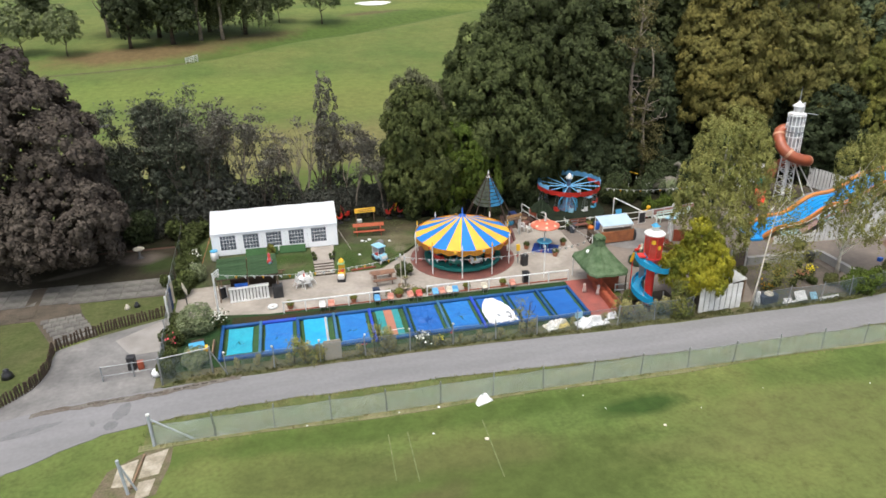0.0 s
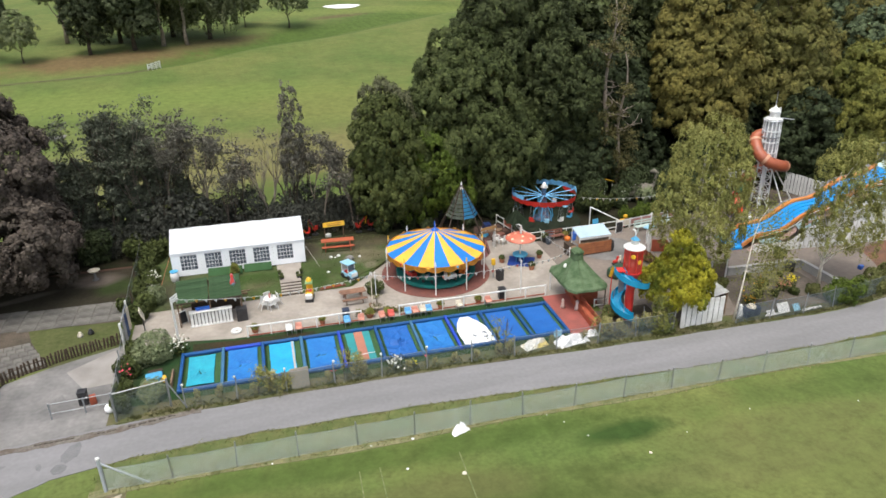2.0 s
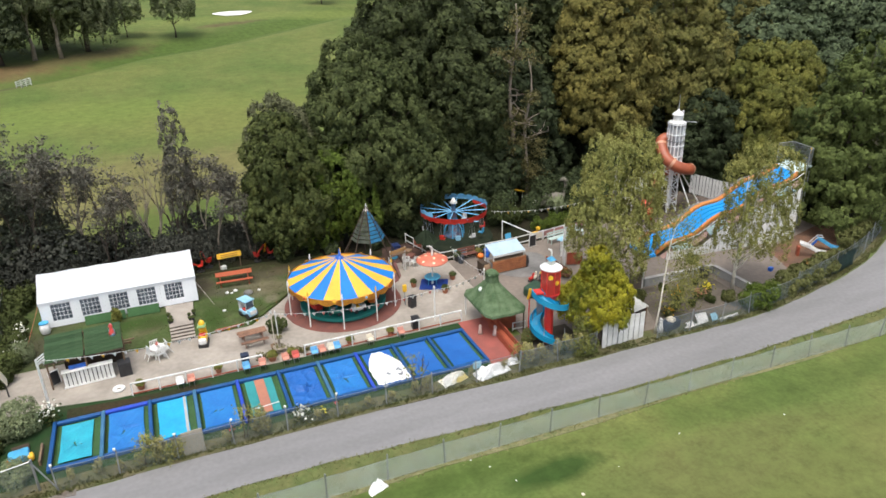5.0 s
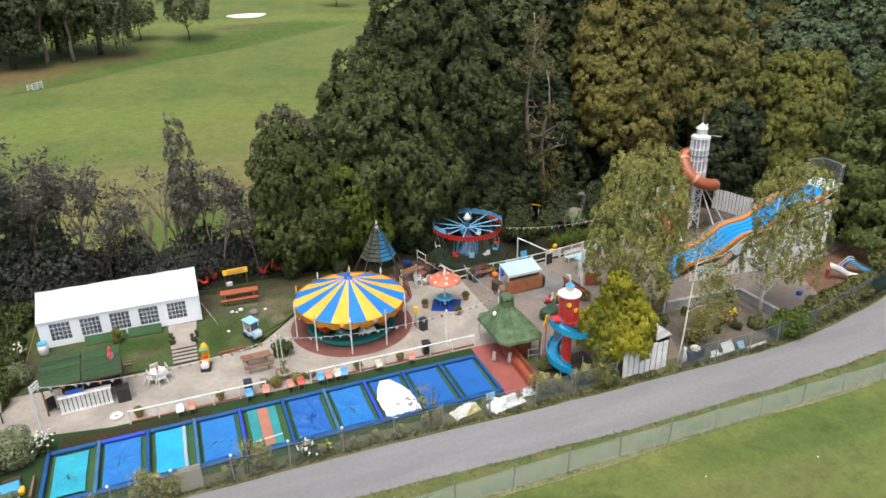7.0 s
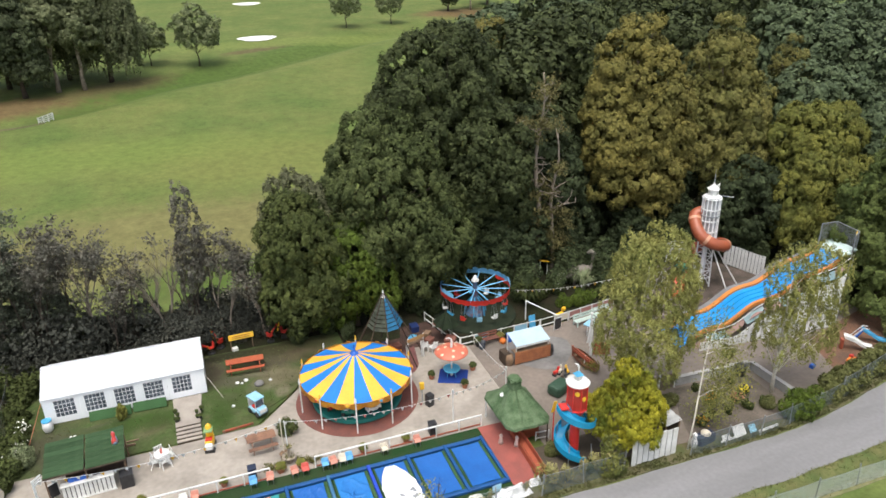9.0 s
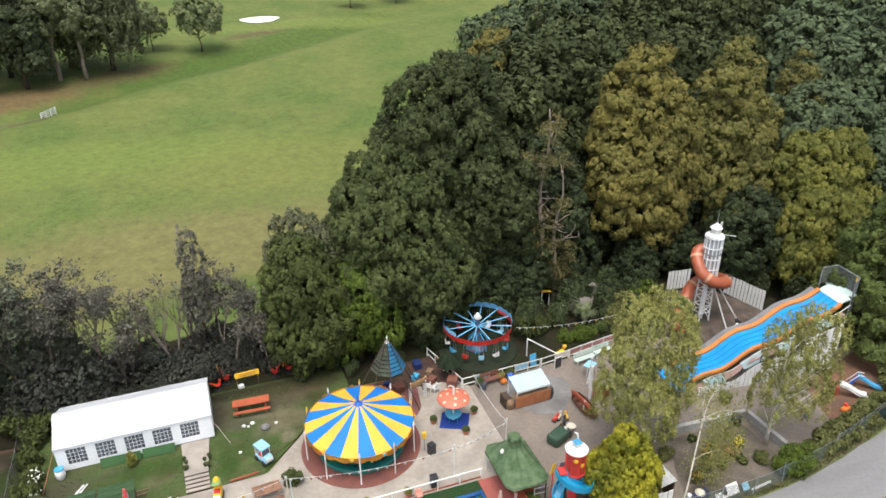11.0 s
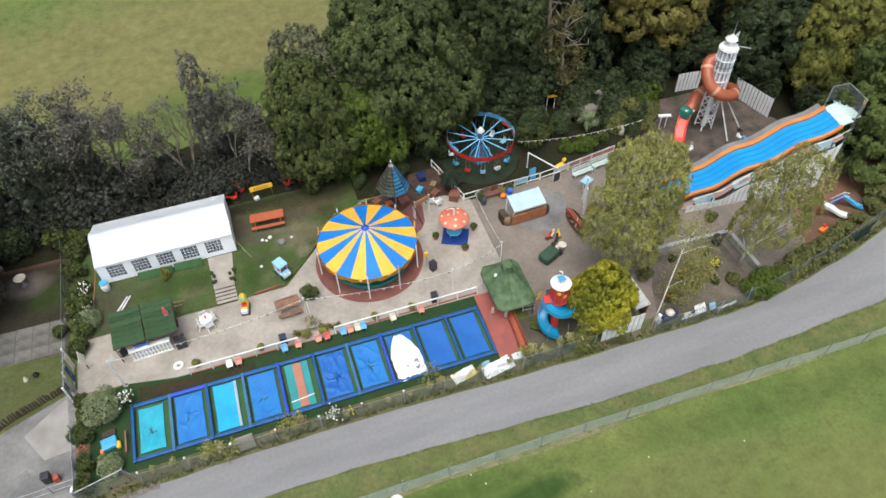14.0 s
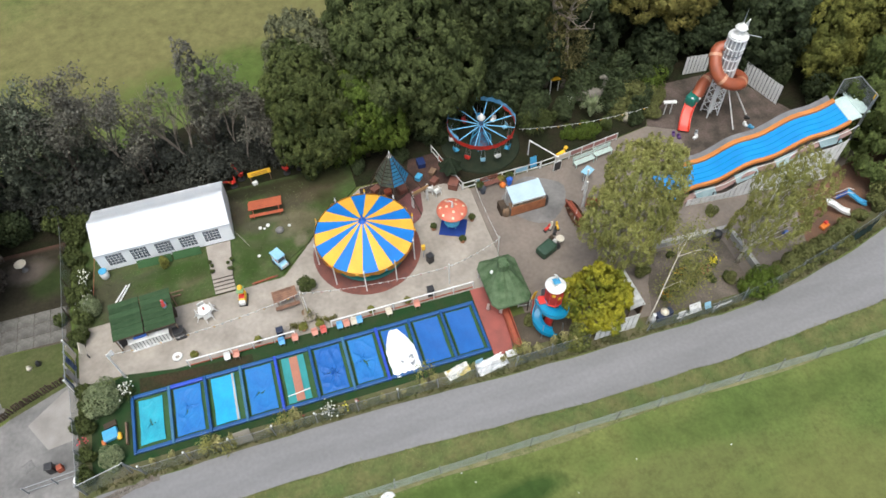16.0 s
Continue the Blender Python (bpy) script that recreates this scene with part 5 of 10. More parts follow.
for k in range(N_STR):
    bm = bmesh.new()
    rows = []
    for i in range(7):
        t = i / 6
        r = 0.25 + (C_R - 0.25) * t
        z = 3.5 + (2.12 - 3.5) * t + 0.1 * math.sin(math.pi * t) * -0.6
        rows.append([bm.verts.new((r * math.cos(a), r * math.sin(a), z - 0.05 * t * math.sin(math.pi * s / 2))) for s, a in ((s, 2 * math.pi * (k + s / 2) / N_STR) for s in range(3))])
    for a, b in zip(rows, rows[1:]):
        for s in range(2):
            bm.faces.new((a[s], b[s], b[s + 1], a[s + 1]))
    part("canopy_panel", bm, CANVAS_Y if k % 2 else CANVAS_B, car, smooth=True)
part("crown", lt([(0.3, 3.46), (0.28, 3.56), (0.12, 3.62), (0.07, 3.7), (0.05, 4.1), (0, 4.2)], 14), BLUE, car, "blue finial on a small cap", smooth=True)
GOLD = shade("orange_gold_valance", (0.76, 0.38, 0.045), (0.58, 0.24, 0.035), 0.5, 3, 16, 0.25, 0.1)
for k in range(22):
    bm = bmesh.new()
    top, low = [], []
    for s in range(7):
        a = 2 * math.pi * (k + s / 6) / 22
        dip = 0.17 * abs(math.sin(math.pi * s / 6))
        r = C_R + 0.03
        top.append((r * math.cos(a), r * math.sin(a), 2.16))
        low.append((r * math.cos(a), r * math.sin(a), 1.86 - dip))
    tv, lv = [bm.verts.new(p) for p in top], [bm.verts.new(p) for p in low]
    for s in range(6):
        bm.faces.new((tv[s], lv[s], lv[s + 1], tv[s + 1]))
    bmesh.ops.solidify(bm, geom=bm.faces[:], thickness=0.03)
    part("valance", bm, GOLD, car)
for k in range(11):
    a = 2 * math.pi * (k + 0.5) / 11
    m = pose((C_R + 0.06) * math.cos(a), (C_R + 0.06) * math.sin(a), 2.05, 0, 90, math.degrees(a))
    sh = part("shield", lt([(0, 0.05), (0.13, 0.04), (0.2, 0.0), (0.2, -0.03)], 14), GOLD, car, "round ornament on the valance", smooth=True)
    sh.matrix_basis = m
    boss = part("boss", lt([(0, 0.075), (0.09, 0.06), (0.1, 0.04)], 10), (RED, YELLOW, SKYBLUE)[k % 3], sh)
for k in range(10):
    a = 2 * math.pi * (k + 0.04) / 10
    x, y = 3.78 * math.cos(a), 3.78 * math.sin(a)
    post = part("post", pp([(x, y, 0), (x, y, 2.3)], 0.045, 8), WHITE, car)
    part("post_cap", lt([(0.07, 2.3), (0.075, 2.36), (0.03, 2.45), (0.05, 2.52), (0, 2.66)], 8, x=x, y=y), WHITE if k % 2 else YELLOW, post)
TEAL = shade("teal_platform", (0.012, 0.2, 0.17), (0.01, 0.15, 0.135), 0.45, 1.2, 20, 0.12, 0.08)
part("platform", lt([(0, 0.36), (2.95, 0.36), (3.0, 0.33), (3.0, 0.12), (2.85, 0.1)], 48), TEAL, car)
part("skirt", lt([(2.8, 0.0), (2.8, 0.12)], 48), BLACK, car)
part("centre_column", lt([(0.75, 0.36), (0.75, 1.6), (0.9, 1.9), (0.3, 3.4)], 16), shade("painted_column", (0.35, 0.06, 0.05), (0.1, 0.2, 0.3), 0.5, 4, 20, 0.2, 0.05), car)
# Dark cone added under the canvas to paint the shade beneath the canopy.
part("roof_frame", lt([(0.4, 3.3), (3.55, 2.04), (3.5, 2.0), (0.4, 3.2)], 32), DARK, car)


def ride_car(k, colour, second):
    """A small child's vehicle on the carousel: body, bonnet, screen, seat and wheels."""
    a = 2 * math.pi * k / 9
    v = new("ride_vehicle")
    v.parent, v.matrix_basis = car, pose(2.3 * math.cos(a), 2.3 * math.sin(a), 0.36, 0, 0, math.degrees(a) + 90)
    bm = bmesh.new()
    box(bm, 0, 0, 0.26, 1.0, 0.5, 0.26, bevel=0.07)
    box(bm, 0.28, 0, 0.4, 0.4, 0.42, 0.16, bevel=0.06)
    box(bm, -0.34, 0, 0.5, 0.12, 0.44, 0.34, bevel=0.04)
    me = part("vehicle_body", bm, colour, v, smooth=False)
    part("seat", bx(-0.14, 0, 0.42, 0.3, 0.36, 0.08, bevel=0.02), second, v)
    part("windscreen", bx(0.1, 0, 0.54, 0.02, 0.38, 0.2, ry=-20), SKYBLUE, v)
    for x in (-0.32, 0.32):
        for y in (-0.27, 0.27):
            w = part("wheel", lt([(0, 0.05), (0.1, 0.05), (0.13, 0.03), (0.13, -0.03), (0.1, -0.05), (0, -0.05)], 10), BLACK, v)
            w.matrix_basis = pose(x, y, 0.13, 90)


for k in range(9):
    ride_car(k, (PALEBLUE, RED, WHITE, YELLOW, SKYBLUE, RED, GREEN, WHITE, ORANGE)[k], (WHITE, YELLOW, PINK)[k % 3])

# ---- climbing tepee ----
tepee = thing("play_tepee", 15.6, 53.15, 0.06, 0, "pointed wooden tepee with blue and dark netting panels", "tepee")
NET_B = shade("blue_tarp", (0.06, 0.33, 0.58), (0.035, 0.22, 0.42), 0.5, 1.5, 14, 0.2, 0.1)
NET_G = shade("dark_net", (0.14, 0.16, 0.12), (0.075, 0.09, 0.065), 0.8, 2, 20, 0.3, 0.2)
for k in range(8):
    a, b = 2 * math.pi * k / 8 - 0.14, 2 * math.pi * (k + 1) / 8 - 0.14
    part("leg", pp([(2.75 * math.cos(a), 2.75 * math.sin(a), 0), (0.05 * math.cos(a), 0.05 * math.sin(a), 5.35)], [0.045, 0.03], 6), WOOD_DARK, tepee)
    for i in range(9):
        z0, z1 = 2.85 + i * 0.27, 2.85 + (i + 1) * 0.27 - 0.05
        bm = bmesh.new()
        f0, f1 = (5.4 - z0) / 5.4 * 2.8, (5.4 - z1) / 5.4 * 2.8
        bm.faces.new([bm.verts.new(p) for p in ((f0 * math.cos(a), f0 * math.sin(a), z0), (f0 * math.cos(b), f0 * math.sin(b), z0), (f1 * math.cos(b), f1 * math.sin(b), z1), (f1 * math.cos(a), f1 * math.sin(a), z1))])
        bmesh.ops.solidify(bm, geom=bm.faces[:], thickness=0.02)
        part("panel", bm, NET_B if k in (6, 7) else NET_G, tepee)
part("tip", lt([(0.2, 5.0), (0.12, 5.2), (0.04, 5.45), (0, 5.65)], 10), WHITE, tepee, "white pointed cap", smooth=True)
plat = thing("play_platform", 17.4, 52.3, 0.06, 18, "wooden play platform with a carved board", "platform")
part("deck", bx(0, -0.26, 1.5, 1.5, 0.3, 0.06), WOOD, plat)
for x in (-0.68, 0.68):
    for y in (-0.36, -0.16):
        part("post", pp([(x, y, 0), (x, y, 2.0 if y < -0.3 else 1.5)], 0.05, 8), WHITE, plat)
part("board", bx(0, -0.42, 1.85, 1.5, 0.05, 0.28, bevel=0.02), shade("tan_board", (0.42, 0.25, 0.1), (0.3, 0.17, 0.07), 0.7), plat)

# ---- chair swing ride ----
swing = thing("chair_swing_ride", 24.2, 56.7, 0.05, 0, "chair swing ride with red and blue scalloped wheel", "swing ride")
S_R = 2.8
RIM_RED = shade("bright_red_panel", (0.78, 0.06, 0.04), (0.66, 0.045, 0.03), 0.4, 2, 20, 0.12, 0.05)
RIM_BLUE = shade("light_blue_panel", (0.24, 0.58, 0.86), (0.18, 0.5, 0.78), 0.45, 2, 20, 0.12, 0.05)
FIBRE_DULL = shade("dull_blue_paint", (0.03, 0.17, 0.3), (0.1, 0.06, 0.08), 0.5, 2.5)
part("deck", lt([(0, 0.12), (3.3, 0.12), (3.35, 0.0)], 40), shade("dark_green_deck", (0.018, 0.026, 0.016), (0.028, 0.034, 0.02), 0.8, 1.5, 24, 0.2, 0.2), swing)
part("column", lt([(0.85, 0.12), (0.85, 0.3), (0.5, 0.35), (0.42, 1.2), (0.3, 1.5), (0.2, 2.4), (0.16, 3.1)], 14), FIBRE_DULL, swing, smooth=True)
for k in range(6):
    a = math.pi * k / 3
    part("brace", pp([(0.95 * math.cos(a), 0.95 * math.sin(a), 0.15), (0.85 * math.cos(a), 0.85 * math.sin(a), 0.9), (0.2 * math.cos(a), 0.2 * math.sin(a), 1.7)], 0.05, 6), SKYBLUE, swing)
part("cap", lt([(0.32, 3.05), (0.34, 3.12), (0.18, 3.3), (0.1, 3.5), (0, 3.55)], 12), WHITE, swing, smooth=True)
for k in range(12):
    a = 2 * math.pi * k / 12
    c, s = math.cos(a), math.sin(a)
    part("spoke", pp([(0.2 * c, 0.2 * s, 2.35), (S_R * c, S_R * s, 2.55)], 0.042, 6), RIM_BLUE, swing)
for k in range(12):
    front = 195 <= (k * 30 + 15) % 360 <= 345
    if k == 3:
        continue
    bm = bmesh.new()
    tv, lv = [], []
    for i in range(13):
        a = 2 * math.pi * (k + i / 12) / 12
        lobe = 0.1 * abs(math.sin(math.pi * i / 6))
        tv.append(bm.verts.new((S_R * math.cos(a), S_R * math.sin(a), 2.66 + (0 if front else 0.12 + 1.3 * lobe))))
        lv.append(bm.verts.new((S_R * math.cos(a), S_R * math.sin(a), 2.3 - (lobe if front else -0.12))))
    for i in range(12):
        bm.faces.new((tv[i], lv[i], lv[i + 1], tv[i + 1]))
    bmesh.ops.solidify(bm, geom=bm.faces[:], thickness=0.03)
    part("rim_panel", bm, RIM_RED if front else RIM_BLUE, swing)
    if k in (5, 6, 0, 11):
        bm = bmesh.new()
        for i in range(12):
            ring = []
            for u, z0, z1 in ((i, 2.62, 2.9), (i + 1, 2.62, 2.9)) if k in (6, 11) else ((i, 2.26, 2.5), (i + 1, 2.26, 2.5)):
                a = 2 * math.pi * (k + u / 12) / 12
                lobe = 0.1 * abs(math.sin(math.pi * u / 6))
                ring.append(((S_R + 0.02) * math.cos(a), (S_R + 0.02) * math.sin(a), z0 - (0 if k in (6, 11) else lobe), z1 + (lobe if k in (6, 11) else 0)))
            (x0, y0, l0, h0), (x1, y1, l1, h1) = ring
            bm.faces.new([bm.verts.new(p) for p in ((x0, y0, l0), (x1, y1, l1), (x1, y1, h1), (x0, y0, h0))])
        bmesh.ops.remove_doubles(bm, verts=bm.verts[:], dist=0.001)
        bmesh.ops.solidify(bm, geom=bm.faces[:], thickness=0.02)
        part("rim_edge", bm, RIM_BLUE if k in (6, 11) else RIM_RED, swing)
for k in range(12):
    a = 2 * math.pi * (k + 0.5) / 12
    c, s = 2.45 * math.cos(a), 2.45 * math.sin(a)
    seat = new("swing_seat")
    seat.parent, seat.matrix_basis = swing, pose(c, s, 0.75, 0, 0, math.degrees(a))
    bm = bmesh.new()
    box(bm, 0, 0, 0.0, 0.4, 0.4, 0.06, bevel=0.02)
    box(bm, 0.2, 0, 0.2, 0.06, 0.4, 0.4, bevel=0.02)
    part("chair", bm, (PALEBLUE, WHITE, SKYBLUE, RED)[k % 4], seat)
    bm = bmesh.new()
    for y in (-0.19, 0.19):
        for x in (-0.18, 0.2):
            pipe(bm, [(x, y, 0.05), (0, y * 0.5, 1.6)], 0.012, 4)
    part("chains", bm, STEEL, seat)

# ---- toadstool parasol on a blue mat ----
tagged(part("rubber_mat", pr([(17.95, 48.6), (19.8, 47.75), (20.55, 49.3), (18.72, 50.15)], 0.06, 0.085), shade("navy_rubber_mat", (0.006, 0.032, 0.2), (0.01, 0.045, 0.24), 0.7, 1.5, 30, 0.2, 0.2)), "square navy blue rubber mat on the paving", "mat")
toad = thing("toadstool_ride", 19.2, 49.1, 0.085, 0, "red toadstool parasol with white spots over a blue table", "parasol")
SPOT = shade("cream_spot_paint", (0.72, 0.6, 0.42), (0.62, 0.5, 0.34), 0.5)
part("stem", lt([(0.1, 0.0), (0.07, 0.3), (0.06, 2.3)], 10), WHITE, toad)
part("cap", lt([(0.05, 1.98), (0.95, 1.9), (1.18, 1.92), (1.16, 1.98), (0.88, 2.12), (0.45, 2.25), (0, 2.3)], 32), shade("toadstool_red", (0.62, 0.17, 0.1), (0.52, 0.14, 0.085), 0.5, 1.5, 12, 0.1, 0.05), toad, smooth=True)
for k in range(10):
    r = 0.44 if k < 3 else 0.92
    a = k * 2 * math.pi / 3 + 0.5 if k < 3 else k * 2 * math.pi / 7
    z = float(np.interp(r, (0, 0.45, 0.88, 1.16), (2.3, 2.25, 2.12, 1.98)))
    s = part("spot", lt([(0.115, -0.01), (0.095, 0.02), (0, 0.03)], 12), SPOT, toad)
    s.matrix_basis = pose(r * math.cos(a), r * math.sin(a), z, 0, 24, math.degrees(a))
part("table", lt([(0.08, 0.5), (0.58, 0.52), (0.6, 0.56), (0.58, 0.6), (0, 0.6)], 24), shade("cyan_table", (0.13, 0.52, 0.75), (0.1, 0.45, 0.68), 0.4), toad)
for k in range(4):
    a = k * math.pi / 2 + 0.4
    part("table_leg", pp([(0.34 * math.cos(a), 0.34 * math.sin(a), 0.52), (0.44 * math.cos(a), 0.44 * math.sin(a), 0.0)], 0.025, 6), SKYBLUE, toad)
bm = bmesh.new()
pipe(bm, [(0, 0, 2.32), (0.03, 0, 2.7), (0.0, 0, 2.95), (-0.22, 0, 3.1)], [0.1, 0.08, 0.06, 0.05], 8)
box(bm, -0.3, 0, 3.08, 0.2, 0.06, 0.05)
part("finial", bm, WHITE, toad)


# ---- lighthouse slide ----
def spiral(r, a0, a1, z0, z1, steps):
    return [(r * math.cos(a), r * math.sin(a), z) for a, z in ((radians(a0 + (a1 - a0) * k / steps), z0 + (z1 - z0) * k / steps) for k in range(steps + 1))]


def chute(points, width, wall, thick=0.04):
    """An open trough along a line: flat floor and two raised walls."""
    bm = bmesh.new()
    pts = [Vector(p) for p in points]
    prof = [(-width / 2 - thick, wall), (-width / 2 - thick, -thick), (width / 2 + thick, -thick), (width / 2 + thick, wall), (width / 2, wall), (width / 2, 0.1), (width / 2 - 0.1, 0.0), (-width / 2 + 0.1, 0.0), (-width / 2, 0.1), (-width / 2, wall)]
    rows = []
    for i, p in enumerate(pts):
        d = pts[min(i + 1, len(pts) - 1)] - pts[max(i - 1, 0)]
        d.z = 0
        d.normalize()
        side = Vector((d.y, -d.x, 0))
        rows.append([bm.verts.new(p + side * s + Vector((0, 0, h))) for s, h in prof])
    k = len(prof)
    for a, b in zip(rows, rows[1:]):
        for i in range(k):
            bm.faces.new((a[i], b[i], b[(i + 1) % k], a[(i + 1) % k]))
    bm.faces.new(rows[0])
    bm.faces.new(list(reversed(rows[-1])))
    return bm


FIBRE_R = shade("red_fibreglass", (0.72, 0.05, 0.04), (0.6, 0.04, 0.03), 0.3, 1.5, 16, 0.12, 0.05)
FIBRE_B = shade("blue_fibreglass", (0.015, 0.3, 0.52), (0.015, 0.24, 0.43), 0.25, 1.5, 16, 0.1, 0.05)
light = thing("lighthouse_slide", 22.85, 38.55, 0.06, 0, "red lighthouse with a blue spiral slide and white top", "helter-skelter")
part("tower_base", lt([(0.3, 0), (0.27, 3.0)], 16), FIBRE_R, light, smooth=True)
part("cabin_floor", lt([(0.1, 2.75), (0.3, 2.95), (0.6, 3.5), (0.61, 3.56), (0, 3.56)], 16), FIBRE_R, light)
PANEL_R = shade("faded_red_panel", (0.72, 0.09, 0.07), (0.62, 0.07, 0.05), 0.35, 2, 16, 0.15, 0.05, alpha=0.72)
for k in range(8):
    a, b = 2 * math.pi * k / 8 - 0.14, 2 * math.pi * (k + 1) / 8 - 0.14
    part("cabin_post", pp([(0.6 * math.cos(a), 0.6 * math.sin(a), 3.5), (0.6 * math.cos(a), 0.6 * math.sin(a), 5.2)], 0.035, 6), FIBRE_R, light)
    if k != 3:
        bm = bmesh.new()
        bm.faces.new([bm.verts.new((0.57 * math.cos(t), 0.57 * math.sin(t), z)) for t, z in ((a, 3.5), (b, 3.5), (b, 5.18), (a, 5.18))])
        bmesh.ops.solidify(bm, geom=bm.faces[:], thickness=0.012)
        panel = part("cabin_panel", bm, PANEL_R, light)
        if k in (5, 6):
            w = part("porthole", lt([(0, 0.02), (0.13, 0.02), (0.15, 0.0), (0.15, -0.03)], 14), YELLOW, panel, "yellow round window in the panel")
            m = (a + b) / 2
            w.matrix_basis = pose(0.57 * math.cos(m), 0.57 * math.sin(m), 4.35 if k == 6 else 4.75, 0, 90, math.degrees(m))
part("cabin_ring", lt([(0.56, 5.08), (0.64, 5.08), (0.64, 5.2), (0.56, 5.2), (0.56, 5.08)], 16), FIBRE_R, light)
part("roof", lt([(0.67, 5.18), (0.69, 5.24), (0.63, 5.3), (0.3, 5.42), (0, 5.44)], 24), WHITE, light)
lantern = part("lantern", bx(0, 0, 5.58, 0.34, 0.34, 0.32, rz=20, bevel=0.02), WHITE, light)
bm = bmesh.new()
pipe(bm, [(0, 0, 5.74), (0, 0, 5.98)], [0.33, 0.03], 4)
part("lantern_roof", bm, SKYBLUE, lantern)
part("weathervane", pp([(0, 0, 5.95), (0, 0, 6.2), (-0.05, 0.03, 6.36), (-0.2, 0.1, 6.44)], [0.03, 0.05, 0.07, 0.03], 7), WHITE, light)
part("slide", chute(spiral(0.86, 168, 168 + 470, 3.55, 0.35, 64), 0.58, 0.36), FIBRE_B, light)
part("slide_lip", bx(-0.75, 0.1, 3.66, 0.5, 0.6, 0.14, rz=-10, bevel=0.04), FIBRE_R, light)
for k in range(4):
    a = radians(45 + 90 * k)
    part("support", pp([(1.12 * math.cos(a), 1.12 * math.sin(a), 0), (1.02 * math.cos(a), 1.02 * math.sin(a), 2.4 - 0.4 * k)], 0.03, 6), GREY, light)
part("ladder", bx(-0.1, 0.95, 1.6, 0.4, 0.06, 3.2, rx=-8), GREY, light)
tag = thing("yellow_figure_sign", 21.9, 39.4, 0.06, 20, "yellow and red cut-out sign on a post beside the slide", "sign")
part("post", pp([(0, 0, 0), (0, 0, 3.0)], 0.04, 6), RED, tag)
part("board", bx(0, 0, 3.2, 0.3, 0.05, 0.7, ry=20, bevel=0.02), YELLOW, tag)

# ---- turf-roofed hut ----
hut = thing("kiosk_hut", 20.75, 42.0, 0.06, 0, "small red wooden hut with a mossy green roof", "hut")
MOSS = shade("mossy_green_roof", (0.058, 0.1, 0.046), (0.115, 0.165, 0.09), 0.8, 1.8, 9, 0.2, 0.4)
part("cabin", bx(0.4, 0.15, 0.85, 1.4, 2.3, 1.7, bevel=0.02), WOOD_RED, hut)
# Near-black panel painting the dim inside of the hut's opening.
part("hatch", bx(-0.31, 0.1, 1.15, 0.04, 1.3, 0.6), DARK, hut)
part("counter", bx(-0.4, 0.1, 0.82, 0.2, 1.5, 0.05), WOOD, hut)
bm = bmesh.new()
rings = []
for sx, sy, z, bend in ((1.36, 2.0, 1.56, 0.05), (1.46, 2.1, 1.64, 0.06), (1.42, 2.06, 1.8, 0.05), (0.98, 1.36, 2.2, 0.02), (0.58, 0.78, 2.68, 0.02), (0.36, 0.42, 3.0, 0), (0.33, 0.37, 3.4, 0), (0.38, 0.42, 3.58, 0), (0.3, 0.34, 3.66, 0)):
    ring = []
    for i in range(24):
        a = 2 * math.pi * (i + 0.5) / 24
        c, s = math.cos(a), math.sin(a)
        q = max(abs(c), abs(s))
        ring.append(bm.verts.new((sx * c / q, sy * s / q + (0.35 if z > 2.5 else 0.15 if z > 2 else 0), z + 0.07 * math.sin(i * 2.1) * (z > 1.9) - (bend if i % 6 == 0 else 0))))
    rings.append(ring)
for a, b in zip(rings, rings[1:]):
    for i in range(24):
        bm.faces.new((a[i], a[(i + 1) % 24], b[(i + 1) % 24], b[i]))
bm.faces.new(rings[-1])
bm.faces.new(list(reversed(rings[0])))
part("roof", bm, MOSS, hut, smooth=False)
part("bird_ornament", lt([(0, 0), (0.12, 0.05), (0.15, 0.16), (0.08, 0.3), (0, 0.36)], 10, x=-0.72, y=0.55, z=2.28), WHITE, hut, "white bird ornament on the roof")
for x, y in ((-1.2, 1.9), (1.2, -1.85), (1.2, 1.9)):
    part("post", pp([(x, y, 0), (x, y, 1.66)], 0.045, 8), WHITE if (x, y) == (-1.2, 1.9) else WOOD_DARK, hut)
for x, y, h, c in ((19.35, 41.15, 0.7, (0.55, 0.42, 0.36)), (20.15, 40.6, 0.75, (0.6, 0.5, 0.46))):
    o = part("garden_statue", lt([(0, 0), (h * 0.24, 0), (h * 0.2, h * 0.3), (h * 0.12, h * 0.6), (h * 0.16, h * 0.78), (h * 0.1, h * 0.94), (0, h)], 12), shade("pale_plaster", c, tuple(v * 0.7 for v in c), 0.7, 3), None, smooth=True)
    o.matrix_basis = pose(x, y, 0.07)
    tagged(o, "pale plaster ornament beside the red bench", "ornament")
bench = thing("red_bench_wall", 20.35, 39.6, 0.07, 0, "long low red wooden bench beside the path", "bench")
part("seat", bx(0, 0, 0.45, 0.3, 4.4, 0.06, rz=-3, bevel=0.01), WOOD_RED, bench)
part("front_board", bx(-0.2, 0, 0.22, 0.05, 4.4, 0.44, rz=-3), WOOD_RED, bench)
part("back_board", bx(0.2, 0, 0.4, 0.05, 4.4, 0.8, rz=-3), WOOD_RED, bench)

